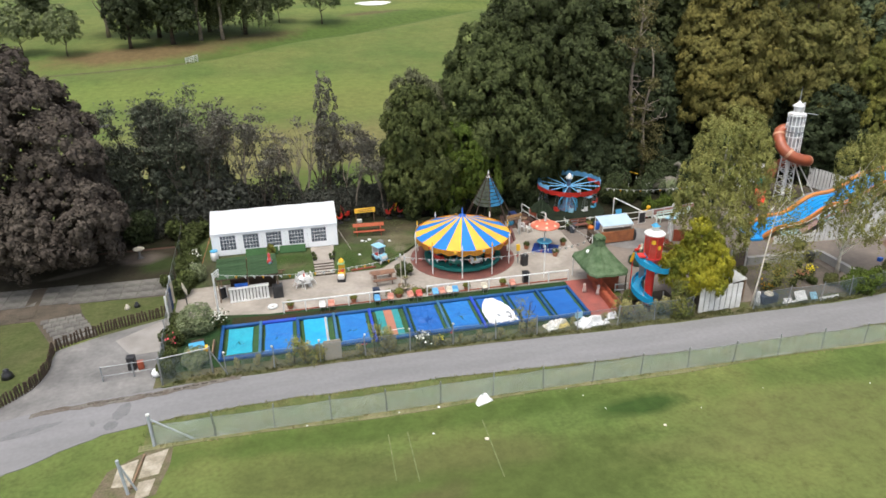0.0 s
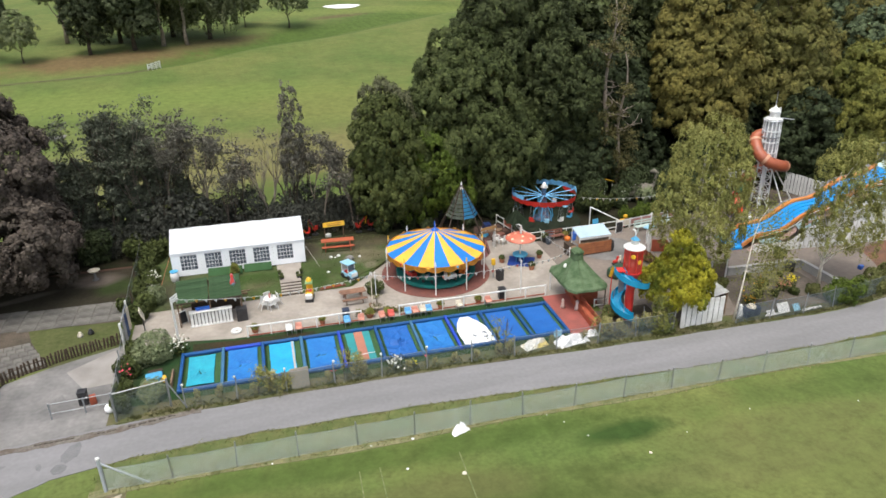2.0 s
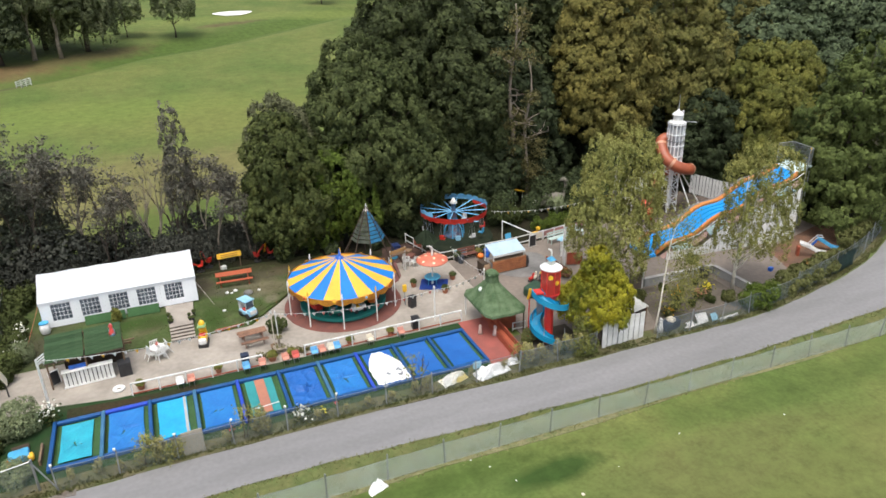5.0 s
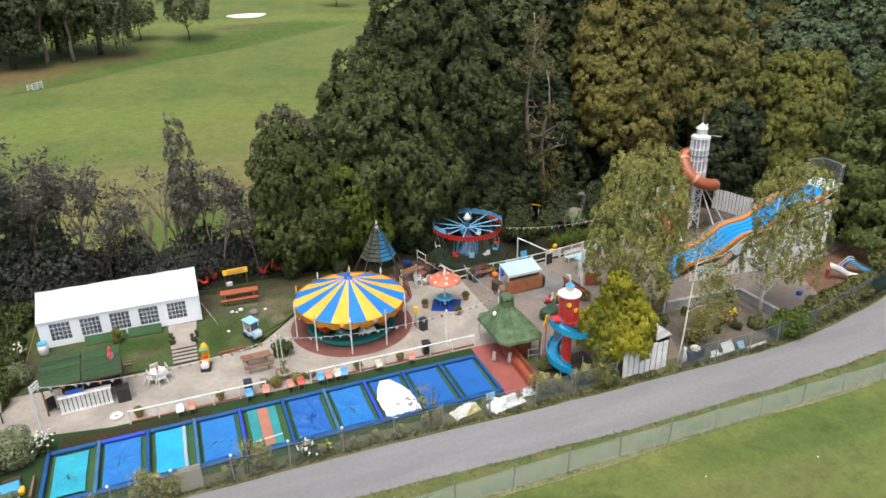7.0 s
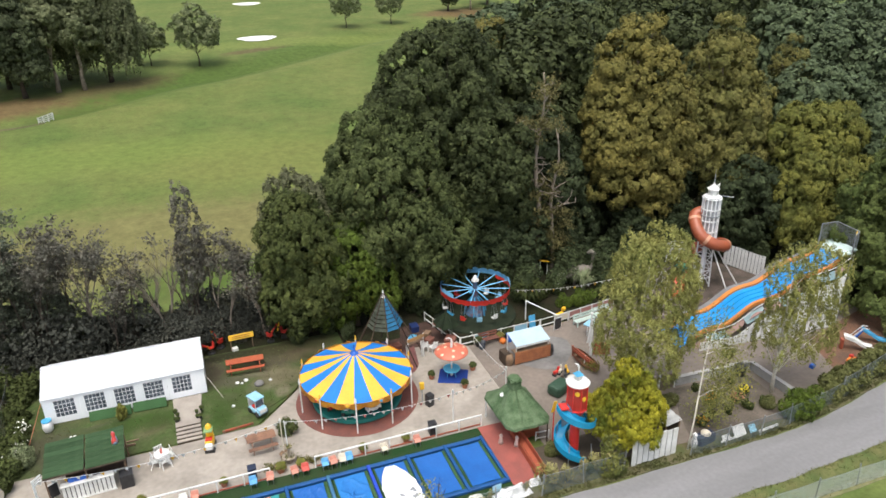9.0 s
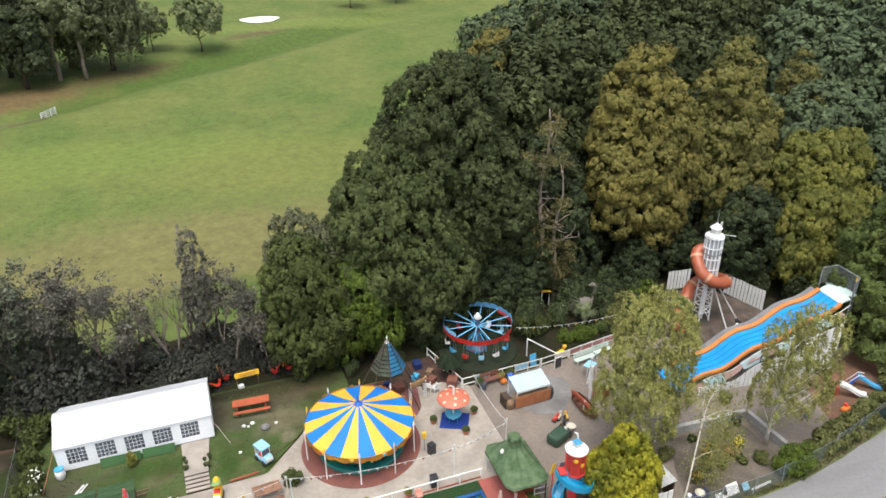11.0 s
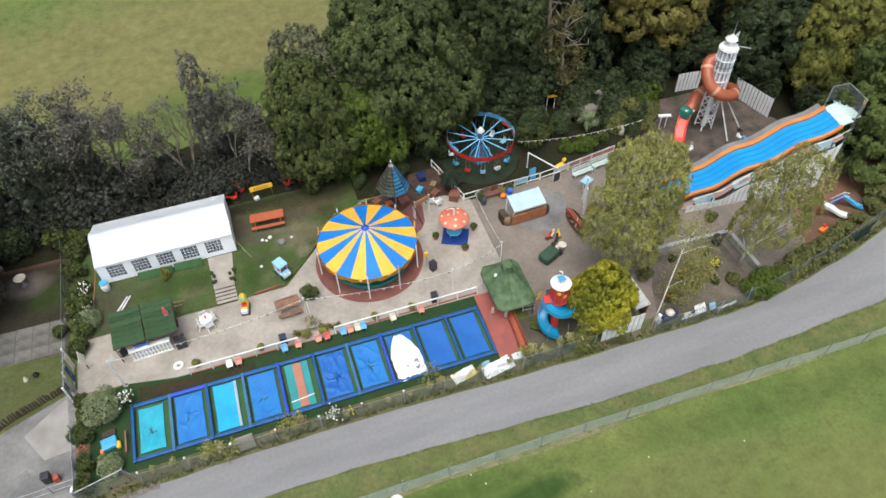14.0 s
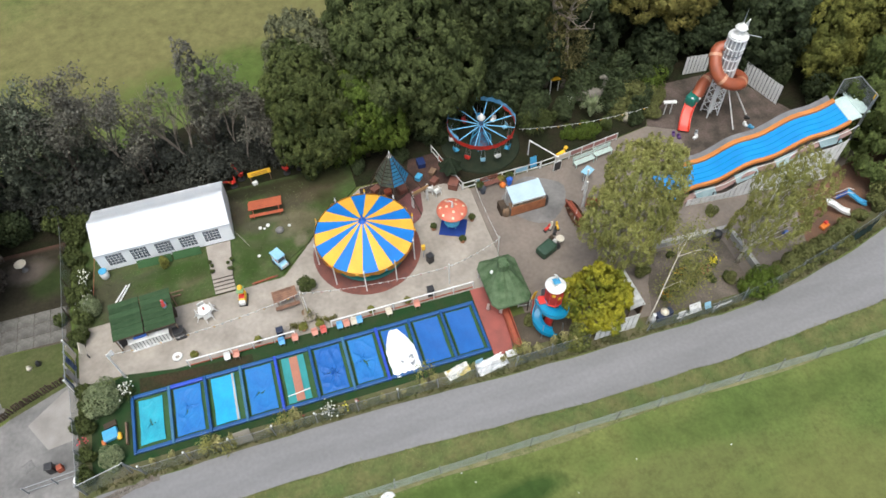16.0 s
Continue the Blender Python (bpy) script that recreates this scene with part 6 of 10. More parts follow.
# ---- tower slide ----
T2 = thing("tower_slide", 44.5, 54.0, 0.06, 0, "white lattice tower with an orange tube slide", "tower slide")
TUBE = shade("faded_orange_tube", (0.38, 0.1, 0.045), (0.3, 0.085, 0.042), 0.4, 1.2, 16, 0.15, 0.08)
TOWER_WHITE = shade("bright_white_paint", (0.86, 0.87, 0.87), (0.76, 0.77, 0.77), 0.45, 1.5, 14, 0.08, 0.05)
for k in range(14):
    a = 2 * math.pi * k / 14
    part("upright", pp([(0.76 * math.cos(a), 0.76 * math.sin(a), 4.3), (0.72 * math.cos(a), 0.72 * math.sin(a), 8.2)], 0.055, 5), TOWER_WHITE, T2)
for z in (4.3, 5.25, 6.2, 7.2, 8.12):
    part("ring", lt([(0.7, z - 0.03), (0.8, z - 0.03), (0.8, z + 0.03), (0.7, z + 0.03), (0.7, z - 0.03)], 24), TOWER_WHITE, T2)
for k in range(4):
    a = math.pi / 4 + math.pi / 2 * k
    b = a + math.pi / 2
    part("leg", pp([(0.72 * math.cos(a), 0.72 * math.sin(a), 0), (0.6 * math.cos(a), 0.6 * math.sin(a), 4.3)], 0.07, 6), TOWER_WHITE, T2)
    for i in range(6):
        z0, z1 = 0.15 + 0.7 * i, 0.85 + 0.7 * i
        r0, r1 = 0.72 - 0.028 * z0, 0.72 - 0.028 * z1
        part("rung", pp([(r1 * math.cos(a), r1 * math.sin(a), z1), (r1 * math.cos(b), r1 * math.sin(b), z1)], 0.045, 5), TOWER_WHITE, T2)
        if (i + k) % 2:
            part("cross_brace", pp([(r0 * math.cos(a), r0 * math.sin(a), z0), (r1 * math.cos(b), r1 * math.sin(b), z1)], 0.04, 5), TOWER_WHITE, T2)
for x, y in ((2.9, -1.4), (0.9, -2.5)):
    part("raking_strut", pp([(x, y, 0), (0.5 * x / 2.5, 0.5 * y / 2.5, 4.0)], 0.06, 6), WHITE, T2)
part("stair_core", lt([(0.2, 0.1), (0.2, 8.0)], 10), TOWER_WHITE, T2)
part("clear_lining", lt([(0.64, 4.4), (0.62, 8.1)], 20), shade("milky_clear_sheet", (0.78, 0.8, 0.82), rough=0.3, alpha=0.5), T2, "milky clear plastic lining")
part("platform", lt([(0, 6.6), (0.8, 6.6), (0.8, 6.68), (0, 6.68)], 20), GREY, T2)
part("roof", lt([(0.76, 8.2), (0.78, 8.26), (0.45, 8.36), (0.38, 8.4), (0.38, 8.85), (0.52, 8.88), (0.5, 8.95), (0.1, 9.3), (0.07, 9.4), (0, 9.42)], 8), WHITE, T2)
part("finial", pp([(0, 0, 9.3), (0, 0, 10.6)], [0.06, 0.015], 6), GREY, T2)
part("flag_arm", pp([(0.5, -0.2, 8.3), (1.5, -0.8, 8.2)], 0.04, 6), GREY, T2)
part("sign_panel", bx(0.8, 0.4, 8.6, 0.7, 0.05, 0.9, rz=30), WHITE, T2)
tube_pts = [(-0.2, 0.6, 6.75), (-0.85, 0.75, 6.5), (-1.25, 0.15, 5.95), (-1.3, -0.65, 5.25), (-0.75, -1.3, 4.7), (0.2, -1.5, 4.35), (1.1, -1.1, 4.08), (1.5, -0.2, 3.8), (1.15, 0.85, 3.45), (0.1, 1.2, 3.1), (-0.9, 0.9, 2.75), (-1.45, 0.45, 2.4), (-1.8, 0.3, 2.15)]
tp = [tuple(p) for p in curve_points(tube_pts, 4)]
tube = part("tube", pp(tp, 0.5, 16, caps=False), TUBE, T2, smooth=True)
for i in range(6, len(tp) - 3, 8):
    part("tube_flange", pp([tp[i], tp[i + 1]], 0.55, 16, caps=False), shade("pale_orange_flange", (0.6, 0.32, 0.2), rough=0.5) if i == 6 else bpy.data.materials["pale_orange_flange"], tube, smooth=True)
head = part("joint_box", bx(-2.0, 0.3, 1.95, 1.15, 0.95, 0.95, rz=30, bevel=0.2), GREEN, T2, "dark green frog-like head at the tube's end")
for x, y in ((-2.35, -0.05), (-1.78, -0.28)):
    part("eye", lt([(0, 0.1), (0.09, 0.06), (0.11, 0), (0.09, -0.06), (0, -0.1)], 10, x=x, y=y, z=2.38), WHITE, head, "round white eye", smooth=True)
part("chute", chute([tuple(p) for p in curve_points([(-2.2, 0.1, 1.6), (-2.7, -0.4, 1.0), (-3.1, -1.0, 0.5), (-3.4, -1.5, 0.25)], 4)], 0.85, 0.3), shade("red_orange_chute", (0.72, 0.045, 0.015), (0.6, 0.035, 0.015), 0.35), T2, "red open chute at the slide's foot")
part("start_step", bx(-3.6, 1.0, 1.4, 1.1, 0.3, 0.12, rz=-15), WHITE, T2)
for x in (-3.9, -3.3):
    part("step_post", pp([(x, 1.0, 0), (x, 1.0, 1.4)], 0.05, 6), WHITE, T2)

CORR = shade("white_corrugated_sheet", (0.76, 0.77, 0.76), (0.56, 0.57, 0.55), 0.6, 0.9, 14, 0.2, 0.1)


def corrugated(w, d, n):
    """A corrugated sheet lying flat, ribs along y."""
    bm = bmesh.new()
    lo, hi = [], []
    for k in range(n * 4 + 1):
        z = 0.05 * (0, 1, 1, 0)[k % 4]
        lo.append(bm.verts.new((w * k / (n * 4) - w / 2, -d / 2, z)))
        hi.append(bm.verts.new((w * k / (n * 4) - w / 2, d / 2, z)))
    for a, b, c, e in zip(lo, lo[1:], hi[1:], hi):
        bm.faces.new((a, b, c, e))
    bmesh.ops.solidify(bm, geom=bm.faces[:], thickness=0.015)
    return bm


def shelter(x, y, rz, w, d, h, pitch, label):
    s = thing("lean_to_shelter", x, y, 0.05, rz, label, "shelter")
    r = part("roof", corrugated(w, d, max(4, int(w / 0.5))), CORR, s)
    r.matrix_basis = pose(0, 0, h, pitch)
    drop = d / 2 * math.sin(radians(pitch))
    for i in (-1, 1):
        for j in (-1, 1):
            part("post", pp([(i * (w / 2 - 0.1), j * (d / 2 - 0.1) * math.cos(radians(pitch)), 0), (i * (w / 2 - 0.1), j * (d / 2 - 0.1) * math.cos(radians(pitch)), h + j * drop * 0.9)], 0.05, 6), WOOD, s)
    return s


WHITEWASH = shade("whitewashed_boards", (0.8, 0.8, 0.78), (0.66, 0.66, 0.63), 0.7, 0.9, 16, 0.12, 0.15)


def palisade(x0, y0, x1, y1, h, z, label):
    """A close fence of whitewashed upright boards; a near-black sheet behind paints the shade in the gaps."""
    w = math.hypot(x1 - x0, y1 - y0)
    p = thing("board_fence", x0, y0, z, math.degrees(math.atan2(y1 - y0, x1 - x0)), label, "fence", "white board fences")
    n = max(2, round(w / 0.34))
    first = None
    rr = random.Random(n)
    for k in range(n):
        m = pose(w * (k + 0.5) / n, 0, rr.uniform(-0.04, 0.03), 0, rr.uniform(-1, 1))
        if first is None:
            first = part("board", bx(0, 0, h / 2, w / n - 0.06, 0.03, h), WHITEWASH, p)
            first.matrix_basis = m
        else:
            again(first, "board", p, m)
    for q in (0.3, h - 0.3):
        part("rail", bx(w / 2, 0.045, q, w, 0.05, 0.1), WOOD_DARK, p)
    # Added dark sheet: shade between the boards as colour.
    part("backing", bx(w / 2, 0.03, h / 2 - 0.05, w, 0.015, h - 0.2), DARK, p)
    return p


palisade(49.5, 57.0, 50.6, 53.05, 2.0, 0.05, "whitewashed upright board fence behind the tower")
palisade(44.7, 59.2, 47.1, 59.0, 2.0, 0.05, "whitewashed upright board fence under the trees")

# ---- wavy slide ----
wave = thing("wavy_slide", 37.15, 47.3, 0.06, -4.5, "wide blue wavy slide with orange edges", "slide")
L_S = 12.7


def wave_z(t):
    return 0.25 + 5.1 * t + 0.24 * math.sin(t * 6 * math.pi) * (1 - t * 0.25)


def strip(y0, y1, up, dn, steps=60, skew=0.0):
    """A band of the slide between two widths, that far over and under the running surface."""
    bm = bmesh.new()
    rows = []
    for k in range(steps + 1):
        t = k / steps
        x, z = L_S * t, wave_z(t)
        rows.append([bm.verts.new(p) for p in ((x, y0, z + up), (x, y1, z + up), (x, y1, z - dn), (x, y0, z - dn))])
    for a, b in zip(rows, rows[1:]):
        for i in range(4):
            bm.faces.new((a[i], a[(i + 1) % 4], b[(i + 1) % 4], b[i]))
    bm.faces.new(list(reversed(rows[0])))
    bm.faces.new(rows[-1])
    return bm


LANE = shade("bright_blue_slide", (0.012, 0.29, 0.7), (0.012, 0.25, 0.62), 0.3, 0.9, 14, 0.08, 0.05)
for k in range(4):
    part("lane", strip(-1.02 + 0.51 * k + 0.015, -0.51 + 0.51 * k - 0.015, 0.0, 0.08), LANE, wave)
for k in range(1, 4):
    part("divider", strip(-1.02 + 0.51 * k - 0.014, -1.02 + 0.51 * k + 0.014, 0.05, 0.05), FIBRE_B, wave)
EDGE = shade("orange_slide_edge", (0.62, 0.23, 0.05), (0.5, 0.18, 0.045), 0.45, 1, 16, 0.12, 0.05)
part("edge", strip(1.03, 1.4, 0.16, 0.1), EDGE, wave)
part("edge", strip(-1.27, -1.03, 0.16, 0.1), EDGE, wave)
part("side_ledge", strip(1.41, 2.05, -0.1, 0.16), shade("grey_felt", (0.22, 0.22, 0.225), (0.17, 0.17, 0.175), 0.85), wave)
part("side_skirt", strip(1.95, 2.03, -0.17, 0.9), shade("grey_skirt", (0.25, 0.25, 0.255), (0.18, 0.18, 0.185), 0.8), wave)
part("side_shelf", strip(-1.8, -1.29, -0.5, 0.56), shade("pinkish_board", (0.36, 0.23, 0.2), (0.26, 0.18, 0.16), 0.8, 1.0), wave)
part("run_out", bx(-0.5, 0, 0.12, 1.0, 2.6, 0.22, bevel=0.04), LANE, wave)
MINT = shade("pale_mint_deck", (0.58, 0.7, 0.66), (0.48, 0.6, 0.57), 0.45, 1.2)
bm = bmesh.new()
rows = []
for k in range(9):
    t = k / 8
    x, z = L_S + 0.9 * t, wave_z(1.0) + 0.04 + 0.3 * math.sin(t * math.pi / 2)
    rows.append([bm.verts.new(p) for p in ((x, -1.1, z), (x, 1.25, z), (x, 1.25, z - 0.12), (x, -1.1, z - 0.12))])
for u, v in zip(rows, rows[1:]):
    for i in range(4):
        bm.faces.new((u[i], u[(i + 1) % 4], v[(i + 1) % 4], v[i]))
bm.faces.new(list(reversed(rows[0])))
bm.faces.new(rows[-1])
part("start_lip", bm, MINT, wave, "pale mint lip at the slide's top", smooth=False)
D_Z = wave_z(1.0) + 0.3
part("start_deck", bx(L_S + 1.35, 0.4, D_Z, 0.9, 2.3, 0.12), MINT, wave)
CAGE = ((L_S + 0.3, 1.6), (L_S + 1.75, 1.6), (L_S + 1.75, -0.6), (L_S + 0.95, -1.1))
for x, y in CAGE:
    part("tower_post", pp([(x, y, 0), (x, y, D_Z + 1.5)], 0.05, 6), GREY, wave)
GRID = netting("wire_mesh", (0.2, 0.21, 0.21), 9.0, 0.86)
for (ax, ay), (bx_, by) in zip(CAGE, CAGE[1:]):
    bm = bmesh.new()
    bm.faces.new([bm.verts.new(p) for p in ((ax, ay, D_Z), (bx_, by, D_Z), (bx_, by, D_Z + 1.45), (ax, ay, D_Z + 1.45))])
    part("safety_mesh", bm, GRID, wave)
    part("cage_rail", pp([(ax, ay, D_Z + 1.5), (bx_, by, D_Z + 1.5)], 0.04, 6), GREY, wave)
part("flag_figure", bx(L_S + 1.85, -0.3, D_Z + 1.2, 0.5, 0.08, 0.5, rz=40, ry=30, bevel=0.02), YELLOW, wave)
GLAZE = shade("pale_blue_glazing", (0.42, 0.56, 0.58), (0.34, 0.48, 0.5), 0.2, 1.5, 10, 0.1, 0.05)
for k in range(4):
    t = 0.1 + 0.24 * k
    z0, z1 = wave_z(t) - 0.25, wave_z(t + 0.1) - 0.25
    bm = bmesh.new()
    q = [(L_S * t, -1.34, z0), (L_S * (t + 0.13), -1.34, z1), (L_S * (t + 0.13), -2.0, z1 - 0.25), (L_S * t, -2.0, z0 - 0.25)]
    bm.faces.new([bm.verts.new(p) for p in q])
    bmesh.ops.solidify(bm, geom=bm.faces[:], thickness=0.04)
    part("side_panel", bm, GLAZE, wave, "pale blue glazed panel")
for k in range(30):
    t0, t1 = 0.03 + k * 0.032, 0.03 + (k + 1) * 0.032
    top0, top1 = max(0.7, wave_z(t0) - 0.75), max(0.7, wave_z(t1) - 0.75)
    bm = bmesh.new()
    xa, xb = L_S * t0, L_S * t1 - 0.06
    y0, y1 = -2.09, -2.05
    lo_, hi_ = [], []
    for x, zt in ((xa, top0), (xb, top1)):
        lo_ += [bm.verts.new((x, y0, 0)), bm.verts.new((x, y1, 0))]
        hi_ += [bm.verts.new((x, y0, zt)), bm.verts.new((x, y1, zt))]
    for q in ((lo_[0], lo_[2], hi_[2], hi_[0]), (lo_[3], lo_[1], hi_[1], hi_[3]), (hi_[0], hi_[2], hi_[3], hi_[1]), (lo_[2], lo_[3], hi_[3], hi_[2]), (lo_[1], lo_[0], hi_[0], hi_[1])):
        bm.faces.new(q)
    part("cladding_board", bm, WHITEWASH, wave)
for k in range(8):
    t = 0.08 + 0.12 * k
    part("support_post", pp([(L_S * t, -1.98, 0), (L_S * t, -1.98, wave_z(t) - 0.1)], 0.045, 6), BLACK, wave)
    part("support_post", pp([(L_S * t, 1.4, 0), (L_S * t, 1.4, wave_z(t) - 0.1)], 0.06, 6), GREY, wave)
part("handrail", pp([(L_S * t, -1.98, wave_z(t) + 0.45) for t in (k / 16 for k in range(1, 17))], 0.03, 6), WHITE, wave)


# ---- trampolines ----
def vinyl(name, a, b, rough=0.6):
    return shade(name, a, b, rough, 0.9, 8, 0.08, 0.1, depth=0.05)


BED_TEAL = vinyl("teal_bed", (0.022, 0.36, 0.46), (0.02, 0.28, 0.39))
BED_BLUE = vinyl("blue_bed", (0.012, 0.135, 0.42), (0.015, 0.175, 0.47))
BED_CYAN = vinyl("cyan_bed", (0.015, 0.36, 0.62), (0.015, 0.3, 0.55))
BED_ROYAL = vinyl("royal_blue_bed", (0.01, 0.115, 0.4), (0.01, 0.098, 0.35))
BED_GREENISH = vinyl("sea_green_bed", (0.03, 0.27, 0.27), (0.025, 0.22, 0.23))
PAD = vinyl("blue_pad", (0.008, 0.085, 0.26), (0.008, 0.06, 0.2), 0.45)
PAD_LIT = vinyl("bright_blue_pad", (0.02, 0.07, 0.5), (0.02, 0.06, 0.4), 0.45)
PAD_FADED = vinyl("faded_blue_pad", (0.06, 0.17, 0.28), (0.03, 0.12, 0.24), 0.5)
SALMON = vinyl("salmon_stripe", (0.42, 0.17, 0.1), (0.36, 0.15, 0.1))
P_X, P_S, P_N, P_W = -5.5, 37.88, 42.05, 2.386


def sheet(w, d, seed, dip=0.05, crease=0.03, folds=0):
    """A stretched sheet, sagging, with soft creases and sharp folds out of its middle."""
    nx, ny = (44, 80) if folds else (22, 34)
    rr = random.Random(seed * 7)
    hub = Vector((rr.uniform(-0.2, 0.2), rr.uniform(-0.3, 0.3)))
    lines = []
    for q in range(folds):
        a = 6.28 * (q + rr.uniform(-0.3, 0.3)) / folds
        lines.append((Vector((math.cos(a), math.sin(a))), rr.uniform(0.4, 0.9) * w * 0.6, rr.choice((-1, 1)), rr.uniform(-0.15, 0.15)))
    bm = bmesh.new()
    rows = []
    for j in range(ny + 1):
        row = []
        for i in range(nx + 1):
            x, y = w * (i / nx - 0.5), d * (j / ny - 0.5)
            pull = 0.03 * math.sin(math.pi * j / ny) * (1 if x > 0 else -1) * abs(2 * x / w) ** 2
            x -= pull * (0.6 + noise.noise((seed * 3.1, y * 0.8, 0)))
            y -= 0.05 * math.sin(math.pi * i / nx) * (2 * y / d) * (0.6 + noise.noise((x * 1.3, seed * 2.7, 4)))
            e = math.sin(math.pi * i / nx) * math.sin(math.pi * j / ny)
            ridge = 1 - min(1.0, 5 * abs(noise.noise((x * 0.9 + seed * 9, y * 0.7 + x * 0.5, seed))))
            fold = 1 - min(1.0, 6 * abs(noise.noise((x * 1.6 - y * 0.9, y * 0.6 + seed * 5, seed * 2))))
            z = -dip * e + crease * (ridge + 0.6 * fold + 0.5 * noise.noise((x * 2.2 + seed, y * 2.2, seed))) * min(1, 5 * e)
            for along, reach, sign, start in lines:
                p = Vector((x, y)) - hub
                t = p.dot(along)
                if start < t < reach:
                    off = abs(p.x * along.y - p.y * along.x + 0.06 * math.sin(t * 7 + reach * 20))
                    z += sign * 0.19 * max(0.0, 1 - off / 0.075) * (1 - t / reach)
            row.append(bm.verts.new((x, y, z)))
        rows.append(row)
    for a, b in zip(rows, rows[1:]):
        for i in range(nx):
            bm.faces.new((a[i], a[i + 1], b[i + 1], b[i]))
    return bm


beds = (BED_TEAL, BED_BLUE, BED_CYAN, BED_BLUE, BED_GREENISH, BED_ROYAL, BED_BLUE, BED_ROYAL, BED_ROYAL, BED_ROYAL)
names = ("faded teal", "mid blue", "bright cyan", "mid blue", "sea green and salmon striped", "royal blue creased", "mid blue", "royal blue covered", "royal blue", "royal blue")
for k in range(10):
    tr = thing("trampoline", P_X + P_W * k, (P_S + P_N) / 2, 0.055, 0, "%s sunken trampoline with blue pads" % names[k], "trampoline", "trampolines in the pit")
    narrow = 0.22 if k in (0, 2, 4) else 0.0
    w, d = P_W - 0.62 - narrow, P_N - P_S - 0.75 - (0.25 if k == 0 else 0)
    b = part("bed", sheet(w, d, k + 1, 0.1, (0.035, 0.04, 0.02, 0.02, 0.02, 0.075, 0.04, 0.03, 0.015, 0.015)[k], (3, 3, 0, 2, 0, 9, 6, 0, 0, 0)[k]), beds[k], tr, smooth=True)
    b.matrix_basis = pose(P_W / 2 - 0.02 - narrow * 0.1, -0.02, 0.14)
    part("bed_well", bx(P_W / 2 - 0.02, -0.02, 0.005, P_W - 0.5, P_N - P_S - 0.5, 0.01), TURFBOARD, tr, "dark turf under the bed")
    if k == 4:
        part("stripe", bx(P_W / 2 + 0.0, -0.02, 0.155, 0.55, d - 0.1, 0.03), SALMON, b).matrix_parent_inverse = b.matrix_basis.inverted()
        part("tape", bx(P_W / 2 - 0.05, -1.1, 0.18, w, 0.06, 0.012, rz=6), WHITE, b).matrix_parent_inverse = b.matrix_basis.inverted()
    if k == 2:
        part("worn_edge", bx(P_W / 2 + w / 2 - 0.16, -0.02, 0.158, 0.14, d, 0.02), shade("worn_canvas", (0.4, 0.42, 0.4), rough=0.8), b).matrix_parent_inverse = b.matrix_basis.inverted()
    end = PAD_LIT if k in (1,) else PAD
    part("end_pad", bx(P_W / 2, (P_N - P_S) / 2 - 0.14, 0.12, P_W - 0.2, 0.26, 0.2, bevel=0.05), end, tr)
    part("end_pad", bx(P_W / 2, -(P_N - P_S) / 2 + 0.14, 0.12, P_W - 0.2, 0.26, 0.2, bevel=0.05), PAD, tr)
    part("side_pad", bx(0.0, 0, 0.13, 0.2, P_N - P_S, 0.22, bevel=0.05), PAD_LIT if k in (4, 7) else PAD_FADED if k in (1, 3, 6) else PAD, tr)
    if k == 9:
        part("side_pad", bx(P_W, 0, 0.13, 0.2, P_N - P_S, 0.22, bevel=0.05), PAD, tr)
    part("side_turf", bx(P_W - 0.2, 0, 0.03, 0.16, P_N - P_S - 0.5, 0.06), TURFBOARD, tr)


def drape(name, x, y, z, w, d, rz, seed, material, label, category, rough=0.16, point=0.0):
    """A crumpled sheet lying over something."""
    root = thing(name, x, y, z, rz, label, category)
    bm = bmesh.new()
    nx, ny = 22, 26
    rows = []
    for j in range(ny + 1):
        row = []
        for i in range(nx + 1):
            a, b = i / nx * 2 - 1, j / ny * 2 - 1
            edge = 1 - max(abs(a), abs(b)) ** 4
            sx = w / 2 * (1 - point * max(0.0, b) ** 1.5) * (1 + 0.1 * noise.noise((seed, b * 2.2, 1)) + 0.07 * noise.noise((seed + a, b * 6, 2)))
            sy = d / 2 * (1 + 0.12 * noise.noise((a * 2.2, seed, 3)) + 0.06 * noise.noise((a * 6, seed + b, 5)))
            h = rough * (0.35 + noise.noise((a * 2.3 + seed, b * 2.3, 0)) + 0.5 * noise.noise((a * 6, b * 6 + seed, 0)))
            row.append(bm.verts.new((a * sx, b * sy, max(0.01, h * edge + 0.05 * edge))))
        rows.append(row)
    for a, b in zip(rows, rows[1:]):
        for i in range(nx):
            bm.faces.new((a[i], a[i + 1], b[i + 1], b[i]))
    part("sheet", bm, material, root, smooth=True)
    return root


PLASTIC = shade("white_plastic_sheet", (0.88, 0.88, 0.87), (0.78, 0.79, 0.8), 0.3, 2.5, 9, 0.08, 0.1)
drape("dust_sheet", P_X + P_W * 7.5 + 0.05, 39.72, 0.24, 2.0, 3.55, 3, 5, PLASTIC, "crumpled white sheet covering a trampoline", "sheet", 0.26, 0.72)
debris = thing("debris", 12.75, 38.75, 0.34, 10, "dark scraps of debris lying on the white sheet", "debris")
rr = random.Random(3)
for k in range(9):
    q = part("scrap", lt([(0, 0), (0.13, 0.01), (0.1, 0.05), (0, 0.06)], 6), STEEL if k % 2 else GREY, debris)
    q.matrix_basis = pose(rr.uniform(-0.45, 0.45), rr.uniform(-0.35, 0.35), rr.uniform(-0.02, 0.03), rr.uniform(-20, 20), rr.uniform(-20, 20), 50 * k) @ Matrix.Diagonal((rr.uniform(0.6, 1.5), rr.uniform(0.4, 0.9), 1, 1))
